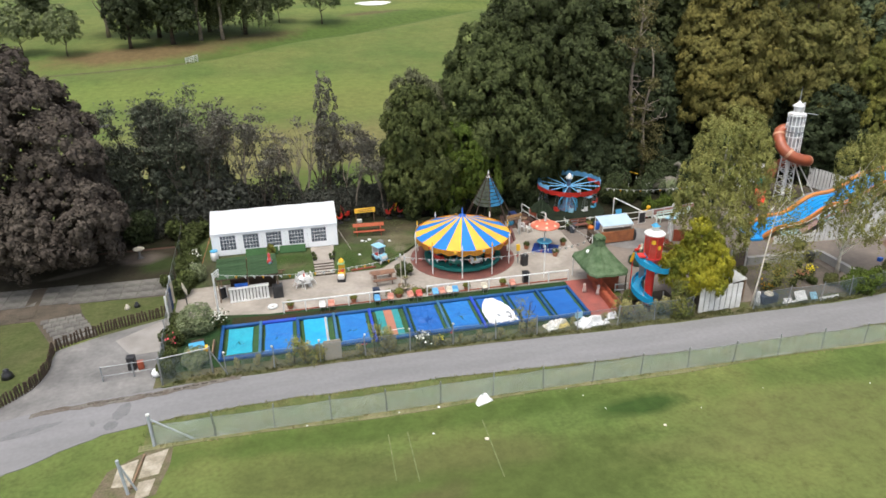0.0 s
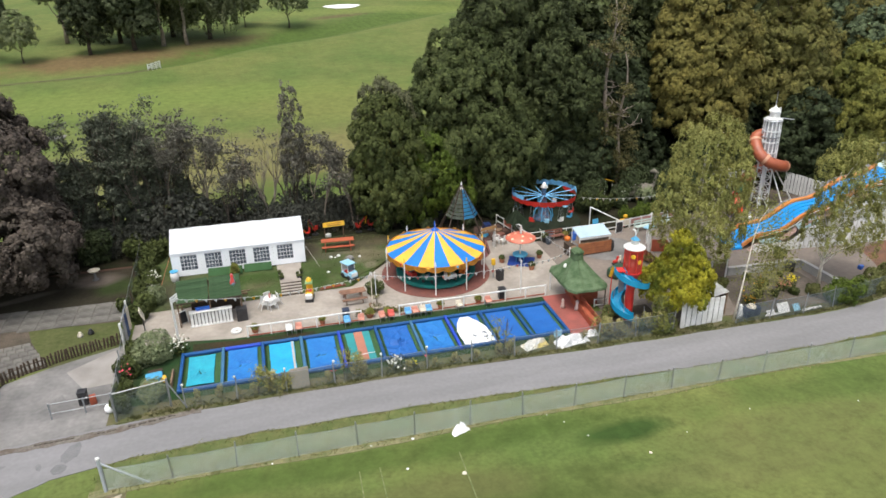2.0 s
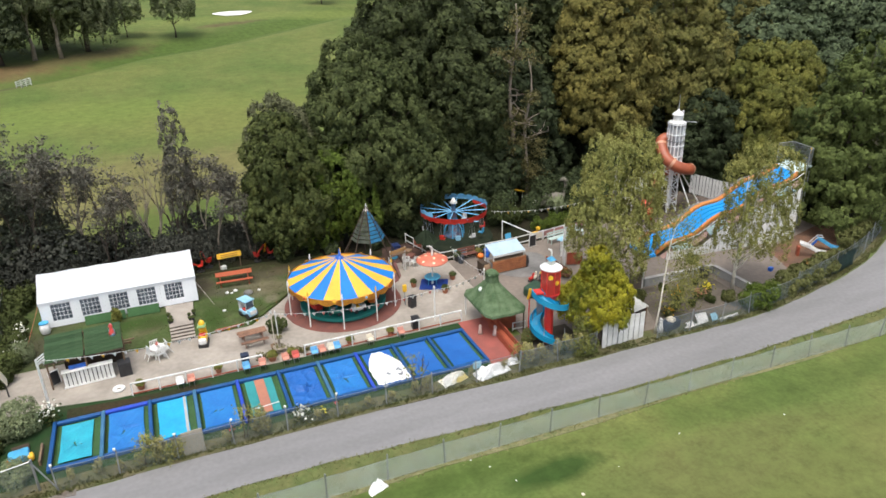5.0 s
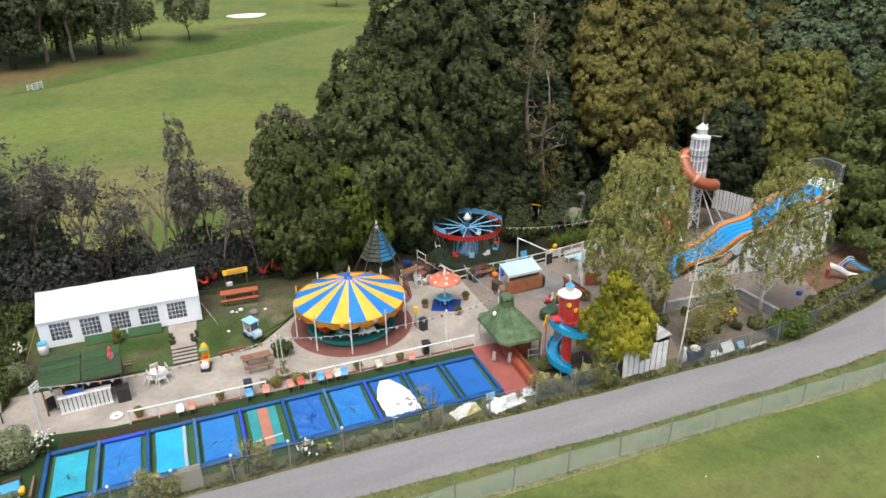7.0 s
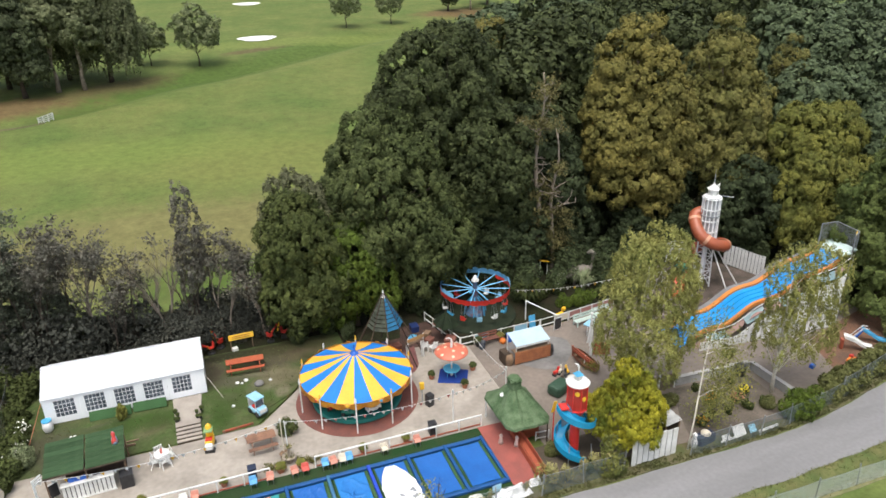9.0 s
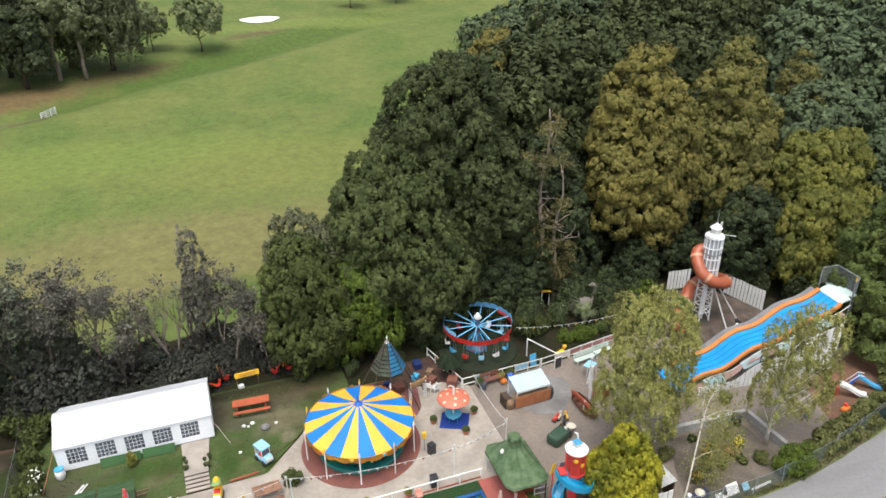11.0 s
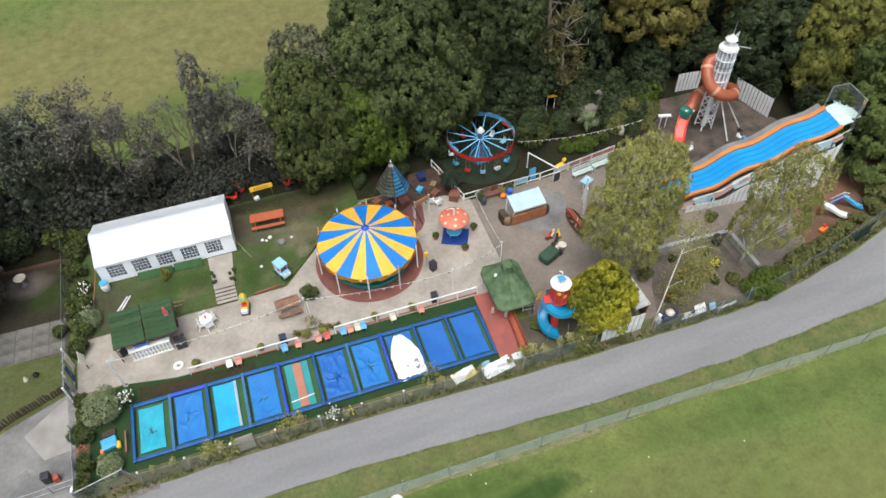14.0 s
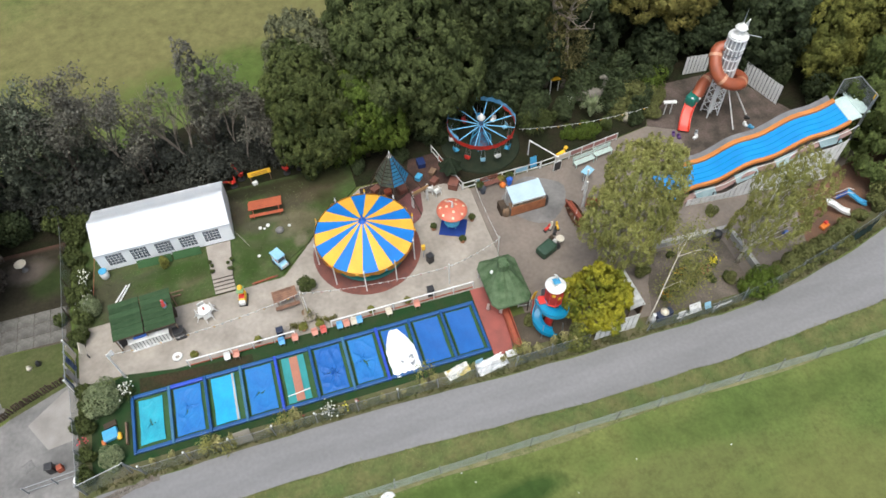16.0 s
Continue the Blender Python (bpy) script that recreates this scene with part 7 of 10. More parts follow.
drape("plastic_sacks", 15.75, 37.15, 0.04, 1.7, 0.8, 12, 8, shade("white_yellow_sacks", (0.72, 0.72, 0.68), (0.62, 0.5, 0.16), 0.3, 1.6, 9, 0.1, 0.1, lo=0.5, hi=0.6), "crumpled white and yellow plastic sacks by the fence", "sacks", 0.5)
drape("plastic_sacks", 18.1, 36.95, 0.04, 2.2, 1.0, 10, 9, PLASTIC, "crumpled white plastic sacks by the fence", "sacks", 0.5)
drape("plastic_sacks", 19.7, 37.3, 0.07, 0.8, 0.5, 0, 10, PLASTIC, "small white plastic sack by the path", "sacks", 0.4)
drape("litter_sheet", 8.95, 30.5, 0.02, 1.0, 0.55, 20, 12, PLASTIC, "crumpled white plastic sheet lying in the grass", "litter", 0.45, 0.6)

# ---- white rail along the pit ----
for x0, x1 in ((-1.6, 5.75), (8.35, 18.9)):
    rail = thing("white_rail", (x0 + x1) / 2, 43.18, 0.06, 0, "white painted handrail along the trampoline pit", "railing", "handrails")
    w = x1 - x0
    part("top_rail", bx(0, 0, 0.8, w, 0.09, 0.07, bevel=0.01), WHITE, rail)
    part("low_rail", bx(0, 0, 0.12, w, 0.06, 0.06), WOOD_RED, rail)
    n = max(3, int(w / 1.45))
    for k in range(n + 1):
        part("post", bx(-w / 2 + w * k / n, 0, 0.42, 0.07, 0.07, 0.84), WHITE, rail)


# ---- seats ----
SALMONP = shade("salmon_plastic", (0.62, 0.3, 0.22), (0.52, 0.24, 0.18), 0.45, 2, 20, 0.12, 0.05)
REDP = shade("faded_red_plastic", (0.6, 0.13, 0.1), (0.5, 0.1, 0.08), 0.45, 2, 20, 0.12, 0.05)
SEATBLUE = shade("light_blue_plastic", (0.16, 0.42, 0.66), (0.12, 0.34, 0.58), 0.45, 2, 20, 0.12, 0.05)
CREAM = shade("cream_plastic", (0.66, 0.6, 0.48), (0.55, 0.5, 0.4), 0.4, 2, 20, 0.1, 0.05)


def bucket_seat(x, y, rz, colour, tone):
    s = thing("bucket_seat", x, y, 0.055, rz, "%s moulded plastic bucket seat on steel legs" % tone, "seat", "bucket seats by the pit")
    bm = bmesh.new()
    box(bm, 0, 0, 0.4, 0.42, 0.4, 0.06, bevel=0.025)
    box(bm, 0, 0.21, 0.53, 0.4, 0.06, 0.28, rx=-14, bevel=0.025)
    for i in (-1, 1):
        box(bm, i * 0.2, 0.04, 0.48, 0.04, 0.34, 0.12, bevel=0.015)
    part("shell", bm, colour, s)
    for i in (-0.15, 0.15):
        for j in (-0.14, 0.16):
            part("leg", pp([(i, j, 0), (i, j, 0.41)], 0.014, 5), STEEL, s)


for x, colour, tone in ((1.0, WHITE, "white"), (1.61, SALMONP, "salmon"), (4.76, SEATBLUE, "light blue"), (5.7, SALMONP, "salmon"), (7.1, SALMONP, "pale salmon"), (7.72, REDP, "faded red"), (8.88, SEATBLUE, "light blue"), (9.37, SALMONP, "salmon"), (9.9, CREAM, "cream"), (10.31, SEATBLUE, "light blue"), (12.47, CREAM, "cream"), (14.54, SALMONP, "salmon")):
    bucket_seat(x, 42.85, (x * 37) % 14 - 7, colour, tone)


def garden_chair(x, y, rz, z=0.06, tilt=0.0, group="white garden chairs"):
    s = thing("garden_chair", x, y, z, rz, "white plastic garden chair with armrests", "chair", group)
    if tilt:
        s.matrix_basis = pose(x, y, z, 0, 0, rz) @ pose(0, 0, 0, tilt)
    part("seat", bx(0, 0, 0.42, 0.5, 0.48, 0.035, bevel=0.012), WHITE, s)
    bm = bmesh.new()
    for k in range(5):
        box(bm, -0.2 + 0.1 * k, 0.25, 0.66, 0.06, 0.025, 0.44, rx=-10)
    box(bm, 0, 0.29, 0.87, 0.5, 0.03, 0.06, rx=-10)
    part("backrest", bm, WHITE, s)
    for i in (-1, 1):
        part("armrest", bx(i * 0.26, 0.0, 0.64, 0.05, 0.46, 0.03), WHITE, s)
        for j in (-1, 1):
            part("leg", pp([(i * 0.27, j * 0.24, 0), (i * 0.24, j * 0.2, 0.64 if j < 0 else 0.42)], 0.022, 5), WHITE, s)


garden_chair(18.5, 52.95, 160)
garden_chair(19.05, 52.55, 200)
tab = thing("garden_table", -0.05, 46.95, 0.06, 10, "round white plastic garden table with tilted chairs", "table")
part("tabletop", lt([(0, 0.7), (0.42, 0.7), (0.45, 0.72), (0.42, 0.74), (0, 0.74)], 24), WHITE, tab)
for k in range(4):
    a = math.pi / 4 + k * math.pi / 2
    part("leg", pp([(0.36 * math.cos(a), 0.36 * math.sin(a), 0), (0.28 * math.cos(a), 0.28 * math.sin(a), 0.7)], 0.028, 6), WHITE, tab)
for k in range(4):
    a = radians(20 + 90 * k)
    garden_chair(-0.05 + 0.58 * math.cos(a), 46.95 + 0.58 * math.sin(a), math.degrees(a) - 90, 0.06, 20, "chairs round the white table")
part("parasol_folded", pp([(0, 0, 0.74), (0, 0, 0.95), (0.05, 0, 1.1)], [0.05, 0.09, 0.02], 8), PINK, tab)


def picnic_table(x, y, z, rz, w, top, label):
    t = thing("picnic_table", x, y, z, rz, label, "picnic table", "picnic tables")
    for k in range(4):
        part("top_plank", bx(0, -0.27 + 0.18 * k, 0.74, w, 0.165, 0.045, bevel=0.006), top, t)
    for j in (-1, 1):
        for k in range(2):
            part("seat_plank", bx(0, j * (0.62 + 0.15 * k), 0.44, w, 0.135, 0.045, bevel=0.006), top, t)
    for i in (-1, 1):
        bm = bmesh.new()
        q = i * (w / 2 - 0.3)
        box(bm, q, 0.42, 0.36, 0.05, 0.1, 0.92, rx=28)
        box(bm, q, -0.42, 0.36, 0.05, 0.1, 0.92, rx=-28)
        box(bm, q, 0, 0.41, 0.05, 1.5, 0.09)
        box(bm, q, 0, 0.7, 0.05, 0.66, 0.08)
        part("trestle", bm, top, t)
    return t


picnic_table(5.65, 46.3, 0.06, 4, 1.75, shade("red_brown_wood", (0.26, 0.135, 0.08), (0.15, 0.08, 0.05), 0.7, 2, 26, 0.25, 0.2), "weathered brown wooden picnic table on the paving")
picnic_table(5.65, 54.95, lawn_z(5.6, 55) + 0.02, -3, 2.6, shade("orange_stained_wood", (0.42, 0.1, 0.04), (0.34, 0.08, 0.035), 0.6, 2, 26, 0.2, 0.2), "long orange stained picnic table on the lawn")
for x0, y0, x1, y1 in ((3.5, 48.45, 5.4, 48.62), (7.9, 50.75, 9.4, 52.55), (-4.75, 49.35, -1.4, 49.45), (-4.4, 49.0, -1.6, 49.1)):
    e = thing("timber_edging", (x0 + x1) / 2, (y0 + y1) / 2, 0.05, math.degrees(math.atan2(y1 - y0, x1 - x0)), "low red-brown timber edging of the lawn", "edging", "timber edgings")
    w = math.hypot(x1 - x0, y1 - y0)
    part("board", bx(0, 0, 0.16 + (0.12 if x0 < 0 else 0), w, 0.1, 0.14, bevel=0.02), WOOD if x0 < 0 else WOOD_RED, e)
    for i in (-1, 0, 1):
        part("stake", bx(i * w * 0.45, 0, 0.1, 0.1, 0.12, 0.26), WOOD, e)


# ---- coin rides ----
dig = thing("coin_ride", 2.7, 47.3, 0.06, 80, "yellow coin ride with green roof and white front", "coin ride")
part("plinth", bx(0, 0, 0.12, 1.0, 0.6, 0.24, bevel=0.03), BLACK, dig)
part("body", bx(0.05, 0, 0.5, 0.85, 0.5, 0.5, bevel=0.09), YELLOW, dig)
part("seat", bx(-0.1, 0, 0.78, 0.36, 0.4, 0.1, bevel=0.03), RED, dig)
part("bonnet", bx(-0.42, 0, 0.46, 0.34, 0.48, 0.4, bevel=0.1), WHITE, dig)
part("cab_post", bx(0.32, 0, 1.0, 0.1, 0.44, 0.7, bevel=0.02), YELLOW, dig)
part("cab_roof", bx(0.1, 0, 1.32, 0.6, 0.52, 0.08, bevel=0.03), shade("moss_green_roof", (0.2, 0.33, 0.14), (0.15, 0.26, 0.1), 0.4), dig)
part("dome", lt([(0.2, 1.36), (0.18, 1.5), (0.08, 1.62), (0, 1.66)], 12, x=0.25), YELLOW, dig, smooth=True)
cart = thing("toy_car_ride", 5.85, 49.5, lawn_z(5.85, 49.6) + 0.02, -62, "pale blue toy van with a flat roof", "coin ride")
part("chassis", bx(0, 0, 0.3, 1.2, 0.7, 0.3, bevel=0.06), PALEBLUE, cart)
part("bonnet", bx(0.45, 0, 0.52, 0.36, 0.6, 0.24, bevel=0.07), PALEBLUE, cart)
part("grille", bx(0.64, 0, 0.44, 0.05, 0.5, 0.28, bevel=0.02), WHITE, cart)
part("skirt", bx(0, 0, 0.12, 1.1, 0.64, 0.14, bevel=0.03), BLACK, cart)
part("seat", bx(-0.1, 0, 0.5, 0.4, 0.5, 0.16, bevel=0.03), RED, cart)
part("back_panel", bx(-0.5, 0, 0.8, 0.06, 0.66, 0.7, bevel=0.02), WHITE, cart)
part("windscreen", bx(0.24, 0, 0.9, 0.03, 0.6, 0.45, ry=-12), CLEAR, cart)
part("roof", bx(-0.12, 0, 1.2, 0.98, 0.76, 0.09, bevel=0.035), PALEBLUE, cart)
for i in (-0.48, 0.26):
    for j in (-0.3, 0.3):
        part("roof_post", pp([(i, j, 0.4), (i, j, 1.18)], 0.025, 6), WHITE, cart)
for i in (-0.36, 0.4):
    for j in (-0.36, 0.36):
        w = part("wheel", lt([(0, 0.06), (0.17, 0.06), (0.2, 0.03), (0.2, -0.03), (0.17, -0.06), (0, -0.06)], 12), BLACK, cart)
        w.matrix_basis = pose(i, j, 0.2, 90)


def sand_digger(x, y, rz):
    """A ride-on sand digger: seat, mast and jointed arm."""
    s = thing("sand_digger", x, y, 0.05, rz, "small red and black ride-on sand digger", "toy digger", "sand diggers")
    part("base", lt([(0.3, 0), (0.3, 0.08), (0.08, 0.12), (0.08, 0.45)], 12), BLACK, s)
    part("seat", bx(0, 0, 0.5, 0.36, 0.34, 0.1, bevel=0.03), RED, s)
    part("backrest", bx(-0.2, 0, 0.72, 0.07, 0.34, 0.4, ry=-10, bevel=0.02), RED, s)
    part("boom", bx(0.5, 0, 0.85, 0.9, 0.1, 0.12, ry=-35), RED, s)
    part("dipper", bx(1.0, 0, 0.8, 0.1, 0.08, 0.75, ry=20), YELLOW, s)
    part("bucket", bx(1.1, 0, 0.38, 0.26, 0.26, 0.22, ry=15, bevel=0.04), BLACK, s)
    part("lever", pp([(0.2, 0.1, 0.5), (0.3, 0.1, 0.8)], 0.02, 5), YELLOW, s)


for x, y, rz in ((3.5, 58.6, 200), (4.2, 59.2, 120), (7.9, 58.7, 40), (9.0, 58.9, -30)):
    sand_digger(x, y, rz)
sg = thing("yellow_sign", 5.75, 58.4, 0.05, 3, "long yellow sign board on two posts by the diggers", "sign")
part("board", bx(0, 0, 1.1, 1.85, 0.06, 0.42, rx=-18, bevel=0.02), YELLOW, sg)
bm = bmesh.new()
for k in range(2):
    box(bm, 0, -0.045 - 0.03 * k, 1.19 - 0.15 * k, 1.3, 0.01, 0.05, rx=-18)
part("lettering", bm, shade("brown_lettering", (0.35, 0.18, 0.03), rough=0.6), sg)
for i in (-0.8, 0.8):
    part("post", pp([(i, 0.06, 0), (i, 0.04, 1.1)], 0.04, 6), WOOD, sg)
toyb = thing("toy_bucket", 5.2, 58.2, 0.09, 20, "white box lying beside the diggers", "box")
part("box", bx(0, 0, 0.15, 0.4, 0.3, 0.3, bevel=0.02), WHITE, toyb)
for x, y, s in ((4.9, 53.3, 0.14), (5.2, 53.15, 0.1), (5.5, 53.4, 0.16), (6.3, 52.6, 0.32), (7.1, 52.9, 0.12), (4.4, 50.7, 0.12)):
    st = thing("stone", x, y, lawn_z(x, y), x * 50, "pale rounded stone on the lawn", "stone", "lawn stones")
    part("rock", lt([(0, 0), (s, s * 0.1), (s * 1.05, s * 0.4), (s * 0.6, s * 0.8), (0, s * 0.9)], 9), CONCRETE if s > 0.2 else WHITE, st, smooth=True)

# ---- kiosk with turf roof ----
kio = thing("bar_kiosk", -3.95, 47.0, 0.06, 3, "bar with dark green turf roof and white slatted counter", "kiosk")
DKTURF = shade("dark_turf_roof", (0.03, 0.062, 0.028), (0.05, 0.085, 0.042), 0.95, 1.1, 40, 0.3, 0.3, rand=0.18)
for i in (-1, 1):
    panel = part("roof_panel", bx(i * 1.06, 0.05, 1.94 - 0.02 * i, 2.06, 2.95, 0.08, rx=6, bevel=0.01), WOOD_DARK, kio)
    for k in range(7):
        roll = part("turf_strip", bx(0, 0, 0.03, 2.04 + 0.03 * math.sin(k * 2.3 + i), 0.4, 0.05, bevel=0.016), DKTURF, panel)
        roll.matrix_basis = pose(i * 1.06, 0.05, 1.96 - 0.02 * i, 6) @ pose(0, -1.23 + 0.41 * k, 0.01, 3.0 if k % 2 else -1.5)
for i in (-2.0, 0, 2.0):
    for j in (-1.2, 1.3):
        part("post", pp([(i, j, 0), (i, j, 1.9 + j * 0.1)], 0.05, 6), WOOD, kio)
for k in range(12):
    part("slat", bx(-1.25 + 0.225 * k, -1.38, 0.5, 0.172, 0.04, 1.0), WHITE, kio)
# Dark sheet added behind the slats for the shade between them.
part("counter_back", bx(-0.02, -1.33, 0.48, 2.65, 0.03, 0.9), DARK, kio)
part("counter", bx(-0.02, -1.25, 1.02, 2.75, 0.42, 0.06, bevel=0.01), WHITE, kio)
part("low_rail", bx(-0.02, -1.43, 0.06, 2.75, 0.06, 0.1), WHITE, kio)
part("dark_screen", bx(-0.5, -1.15, 1.15, 0.9, 0.06, 0.3), BLUE, kio)
part("shelf", bx(0.3, 0.6, 0.5, 3.2, 0.5, 1.0), WOOD_DARK, kio)
frz = thing("chest_freezer", -1.95, 45.75, 0.06, 5, "black chest freezer at the end of the bar", "freezer")
part("body", bx(0, 0, 0.42, 0.7, 0.6, 0.84, bevel=0.03), BLACK, frz)
part("lid", bx(0, 0, 0.87, 0.72, 0.62, 0.07, bevel=0.02), BLACK, frz)
cb = thing("chalk_board", -5.75, 46.2, 0.06, 30, "small white framed chalk board", "sign")
part("board", bx(0, 0, 0.5, 0.5, 0.04, 0.8, rx=-10), BLACK, cb)
bm = bmesh.new()
for x, z, w, h in ((-0.27, 0.5, 0.05, 0.9), (0.27, 0.5, 0.05, 0.9), (0, 0.94, 0.58, 0.05), (0, 0.08, 0.58, 0.05)):
    box(bm, x, 0.0, z, w, 0.06, h, rx=-10)
part("surround", bm, WHITE, cb)


def statue(x, y, z, h, colour, label):
    """A plain garden ornament in one mesh."""
    ob = part("garden_figure", lt([(0, 0), (h * 0.2, 0.0), (h * 0.22, h * 0.2), (h * 0.16, h * 0.5), (h * 0.1, h * 0.6), (h * 0.14, h * 0.75), (h * 0.08, h * 0.92), (0, h)], 12), colour, None, smooth=True)
    ob.matrix_basis = pose(x, y, z)
    return tagged(ob, label, "ornament")


statue(-2.35, 47.2, 2.04, 0.85, shade("red_white_figure", (0.6, 0.07, 0.06), (0.3, 0.45, 0.6), 0.5, 2.2, 20, 0.1, 0.05, lo=0.48, hi=0.55), "red and white painted ornament on the bar roof")
for i, x in enumerate((-5.75, -5.5)):
    t = thing("white_tube", x, 50.25, lawn_z(-5.6, 50.25) + 0.02, -33 + 2 * i, "white plastic tube lying on the grass", "tube", "white tubes")
    part("tube", pp([(0, -0.85, 0.06), (0, 0.85, 0.12)], 0.06, 8), WHITE, t)
bar = thing("water_butt", -6.7, 52.25, lawn_z(-6.7, 52.25), 0, "pale blue and white water butt beside the marquee", "barrel")
part("barrel", lt([(0.24, 0), (0.3, 0.15), (0.32, 0.4), (0.28, 0.75), (0, 0.75)], 16), WHITE, bar, smooth=True)
part("lid", lt([(0.3, 0.74), (0.3, 0.8), (0, 0.84)], 16), SKYBLUE, bar)
tyre = thing("painted_tyre", -2.35, 44.15, 0.06, 0, "white painted tyre lying on the paving", "tyre")
part("ring", lt([(0.14, 0.05), (0.18, 0.0), (0.32, 0.0), (0.36, 0.07), (0.32, 0.14), (0.18, 0.14), (0.14, 0.05)], 20), WHITE, tyre, smooth=True)

# flag pole, bunting poles and strings
fl = thing("flagpole", -5.9, 43.72, 0.06, 0, "white flagpole with angled white vanes", "flagpole")
part("pole", pp([(0, 0, 0), (0, 0, 3.25)], [0.075, 0.06], 8), WHITE, fl)
for k in range(3):
    part("vane", bx(0.18, 0.04, 3.0 + 0.16 * k, 0.55, 0.03, 0.08, rz=20, ry=-28), WHITE, fl)
for x, y, top in ((6.8, 45.0, 2.5), (17.35, 44.05, 2.4), (21.6, 45.3, 2.3)):
    p = thing("bunting_pole", x, y, 0.06, 0, "white pole holding the bunting", "pole", "bunting poles")
    part("pole", pp([(0, 0, 0), (0, 0, top)], 0.035, 7), WHITE if x > 10 else CREAM, p)
    part("knob", lt([(0.06, top - 0.02), (0.08, top + 0.06), (0.05, top + 0.15), (0, top + 0.2)], 8), WHITE, p)


def bunting(a, b, n, dip, tones):
    """A sagging string with small pennants."""
    s = thing("bunting", *a, 0, "string of small coloured bunting pennants", "bunting", "bunting strings")
    a, b = Vector(a), Vector(b)
    line = [(b - a) * (k / 24) + Vector((0, 0, -dip * 4 * (k / 24) * (1 - k / 24))) for k in range(25)]
    part("cord", pp(line, 0.012, 4), WHITE, s)
    d = (b - a).normalized()
    for k in range(n):
        t = (k + 0.5) / n
        p = (b - a) * t + Vector((0, 0, -dip * 4 * t * (1 - t)))
        bm = bmesh.new()
        bm.faces.new([bm.verts.new(q) for q in (p - d * 0.11, p + d * 0.11, p + Vector((0.03, 0.05, -0.27)))])
        bmesh.ops.solidify(bm, geom=bm.faces[:], thickness=0.004)
        part("pennant", bm, tones[k % len(tones)], s)


bunting((-5.9, 43.72, 3.2), (6.8, 45.0, 2.5), 22, 0.55, (WHITE, WHITE, YELLOW))
bunting((6.8, 45.0, 2.5), (17.35, 44.05, 2.35), 18, 0.5, (WHITE, WHITE, PINK))
bunting((17.35, 44.05, 2.35), (21.6, 45.3, 2.25), 8, 0.25, (WHITE,))
bunting((27.0, 55.2, 2.4), (38.0, 54.0, 2.6), 18, 0.5, (WHITE, WHITE, YELLOW))
bunting((21.6, 45.3, 2.25), (21.9, 52.0, 1.4), 9, 0.3, (WHITE,))


MAROON = shade("dull_maroon_wood", (0.2, 0.075, 0.05), (0.13, 0.055, 0.04), 0.7, 2, 20, 0.2, 0.15)


# ---- pots, bins and planters ----
def pot_plant(x, y, z, r, h, mat_leaf, label, blue=None):
    s = thing("pot_plant", x, y, z, 0, label, "pot plant", "pot plants")
    part("pot", lt([(r * 0.65, 0), (r * 0.95, h), (r * 1.05, h), (r * 1.05, h * 1.12), (r * 0.85, h * 1.12), (r * 0.8, h)], 14), blue or TERRACOTTA, s)
    rs = np.random.RandomState(int(abs(x * 13 + y * 7)))
    k = 260
    d = rs.normal(size=(k, 3))
    d /= np.linalg.norm(d, axis=1, keepdims=True)
    d[:, 2] = np.abs(d[:, 2])
    cards("foliage", d * r * 1.25 * rs.uniform(0.3, 1, (k, 1)) + (0, 0, h * 1.1), d + (0, 0, 0.4), min(0.09, r * 0.4) * rs.uniform(0.6, 1.3, k), mat_leaf, s)


for x, y in ((17.75, 49.25), (20.85, 49.2), (19.5, 47.4)):
    pot_plant(x, y, 0.06, 0.24, 0.36, LEAF_GREEN, "terracotta pot with a small green plant")
for x, y, r in ((-1.15, 43.75, 0.26), (6.4, 43.6, 0.3), (7.6, 43.5, 0.28), (11.3, 43.5, 0.24), (14.0, 43.45, 0.24), (3.2, 43.6, 0.22)):
    pot_plant(x, y, 0.06, r, 0.32, LEAF_OLIVE, "terracotta pot with drying plants by the rail")
for x, y in ((0.95, 50.67), (0.98, 50.16), (2.1, 50.59), (2.12, 50.05)):
    pot_plant(x, y, 0.5, 0.11, 0.2, LEAF_GREEN, "dark pot with a small plant beside the steps", BLACK)
pot_plant(24.4, 52.2, 0.06, 0.26, 0.36, LEAF_BROWN, "terracotta pot with dry orange flowers by the swing fence")
for x, y in ((22.5, 52.0), (25.1, 52.25)):
    pot_plant(x, y, 0.06, 0.3, 0.45, LEAF_GREEN, "dark pot with a shrub by the swing fence", BLACK)
pl = thing("round_planter", 6.8, 44.75, 0.06, 0, "round stone planter at the foot of a pole", "planter")
part("bowl", lt([(0.2, 0), (0.28, 0.3), (0.31, 0.32), (0.27, 0.34), (0.2, 0.26), (0, 0.26)], 16), WOOD, pl)


STONEWARE = shade("weathered_stoneware", (0.36, 0.31, 0.24), (0.24, 0.2, 0.15), 0.85, 3, 16, 0.2, 0.15)
tp = thing("tiered_planter", 7.0, 44.25, 0.06, 0, "tiered stone planter with two bowls and a white pole", "planter")
part("foot", lt([(0.2, 0), (0.2, 0.06), (0.1, 0.12), (0.08, 0.3)], 14), STONEWARE, tp, smooth=True)
part("lower_bowl", lt([(0.1, 0.28), (0.34, 0.34), (0.43, 0.46), (0.39, 0.46), (0.3, 0.4), (0, 0.38)], 20), STONEWARE, tp, smooth=True)
part("column", lt([(0.1, 0.38), (0.07, 0.5), (0.06, 0.9), (0.1, 1.02)], 12), STONEWARE, tp, smooth=True)
part("upper_bowl", lt([(0.06, 1.0), (0.22, 1.06), (0.28, 1.18), (0.25, 1.18), (0.18, 1.12), (0, 1.1)], 18), STONEWARE, tp, smooth=True)
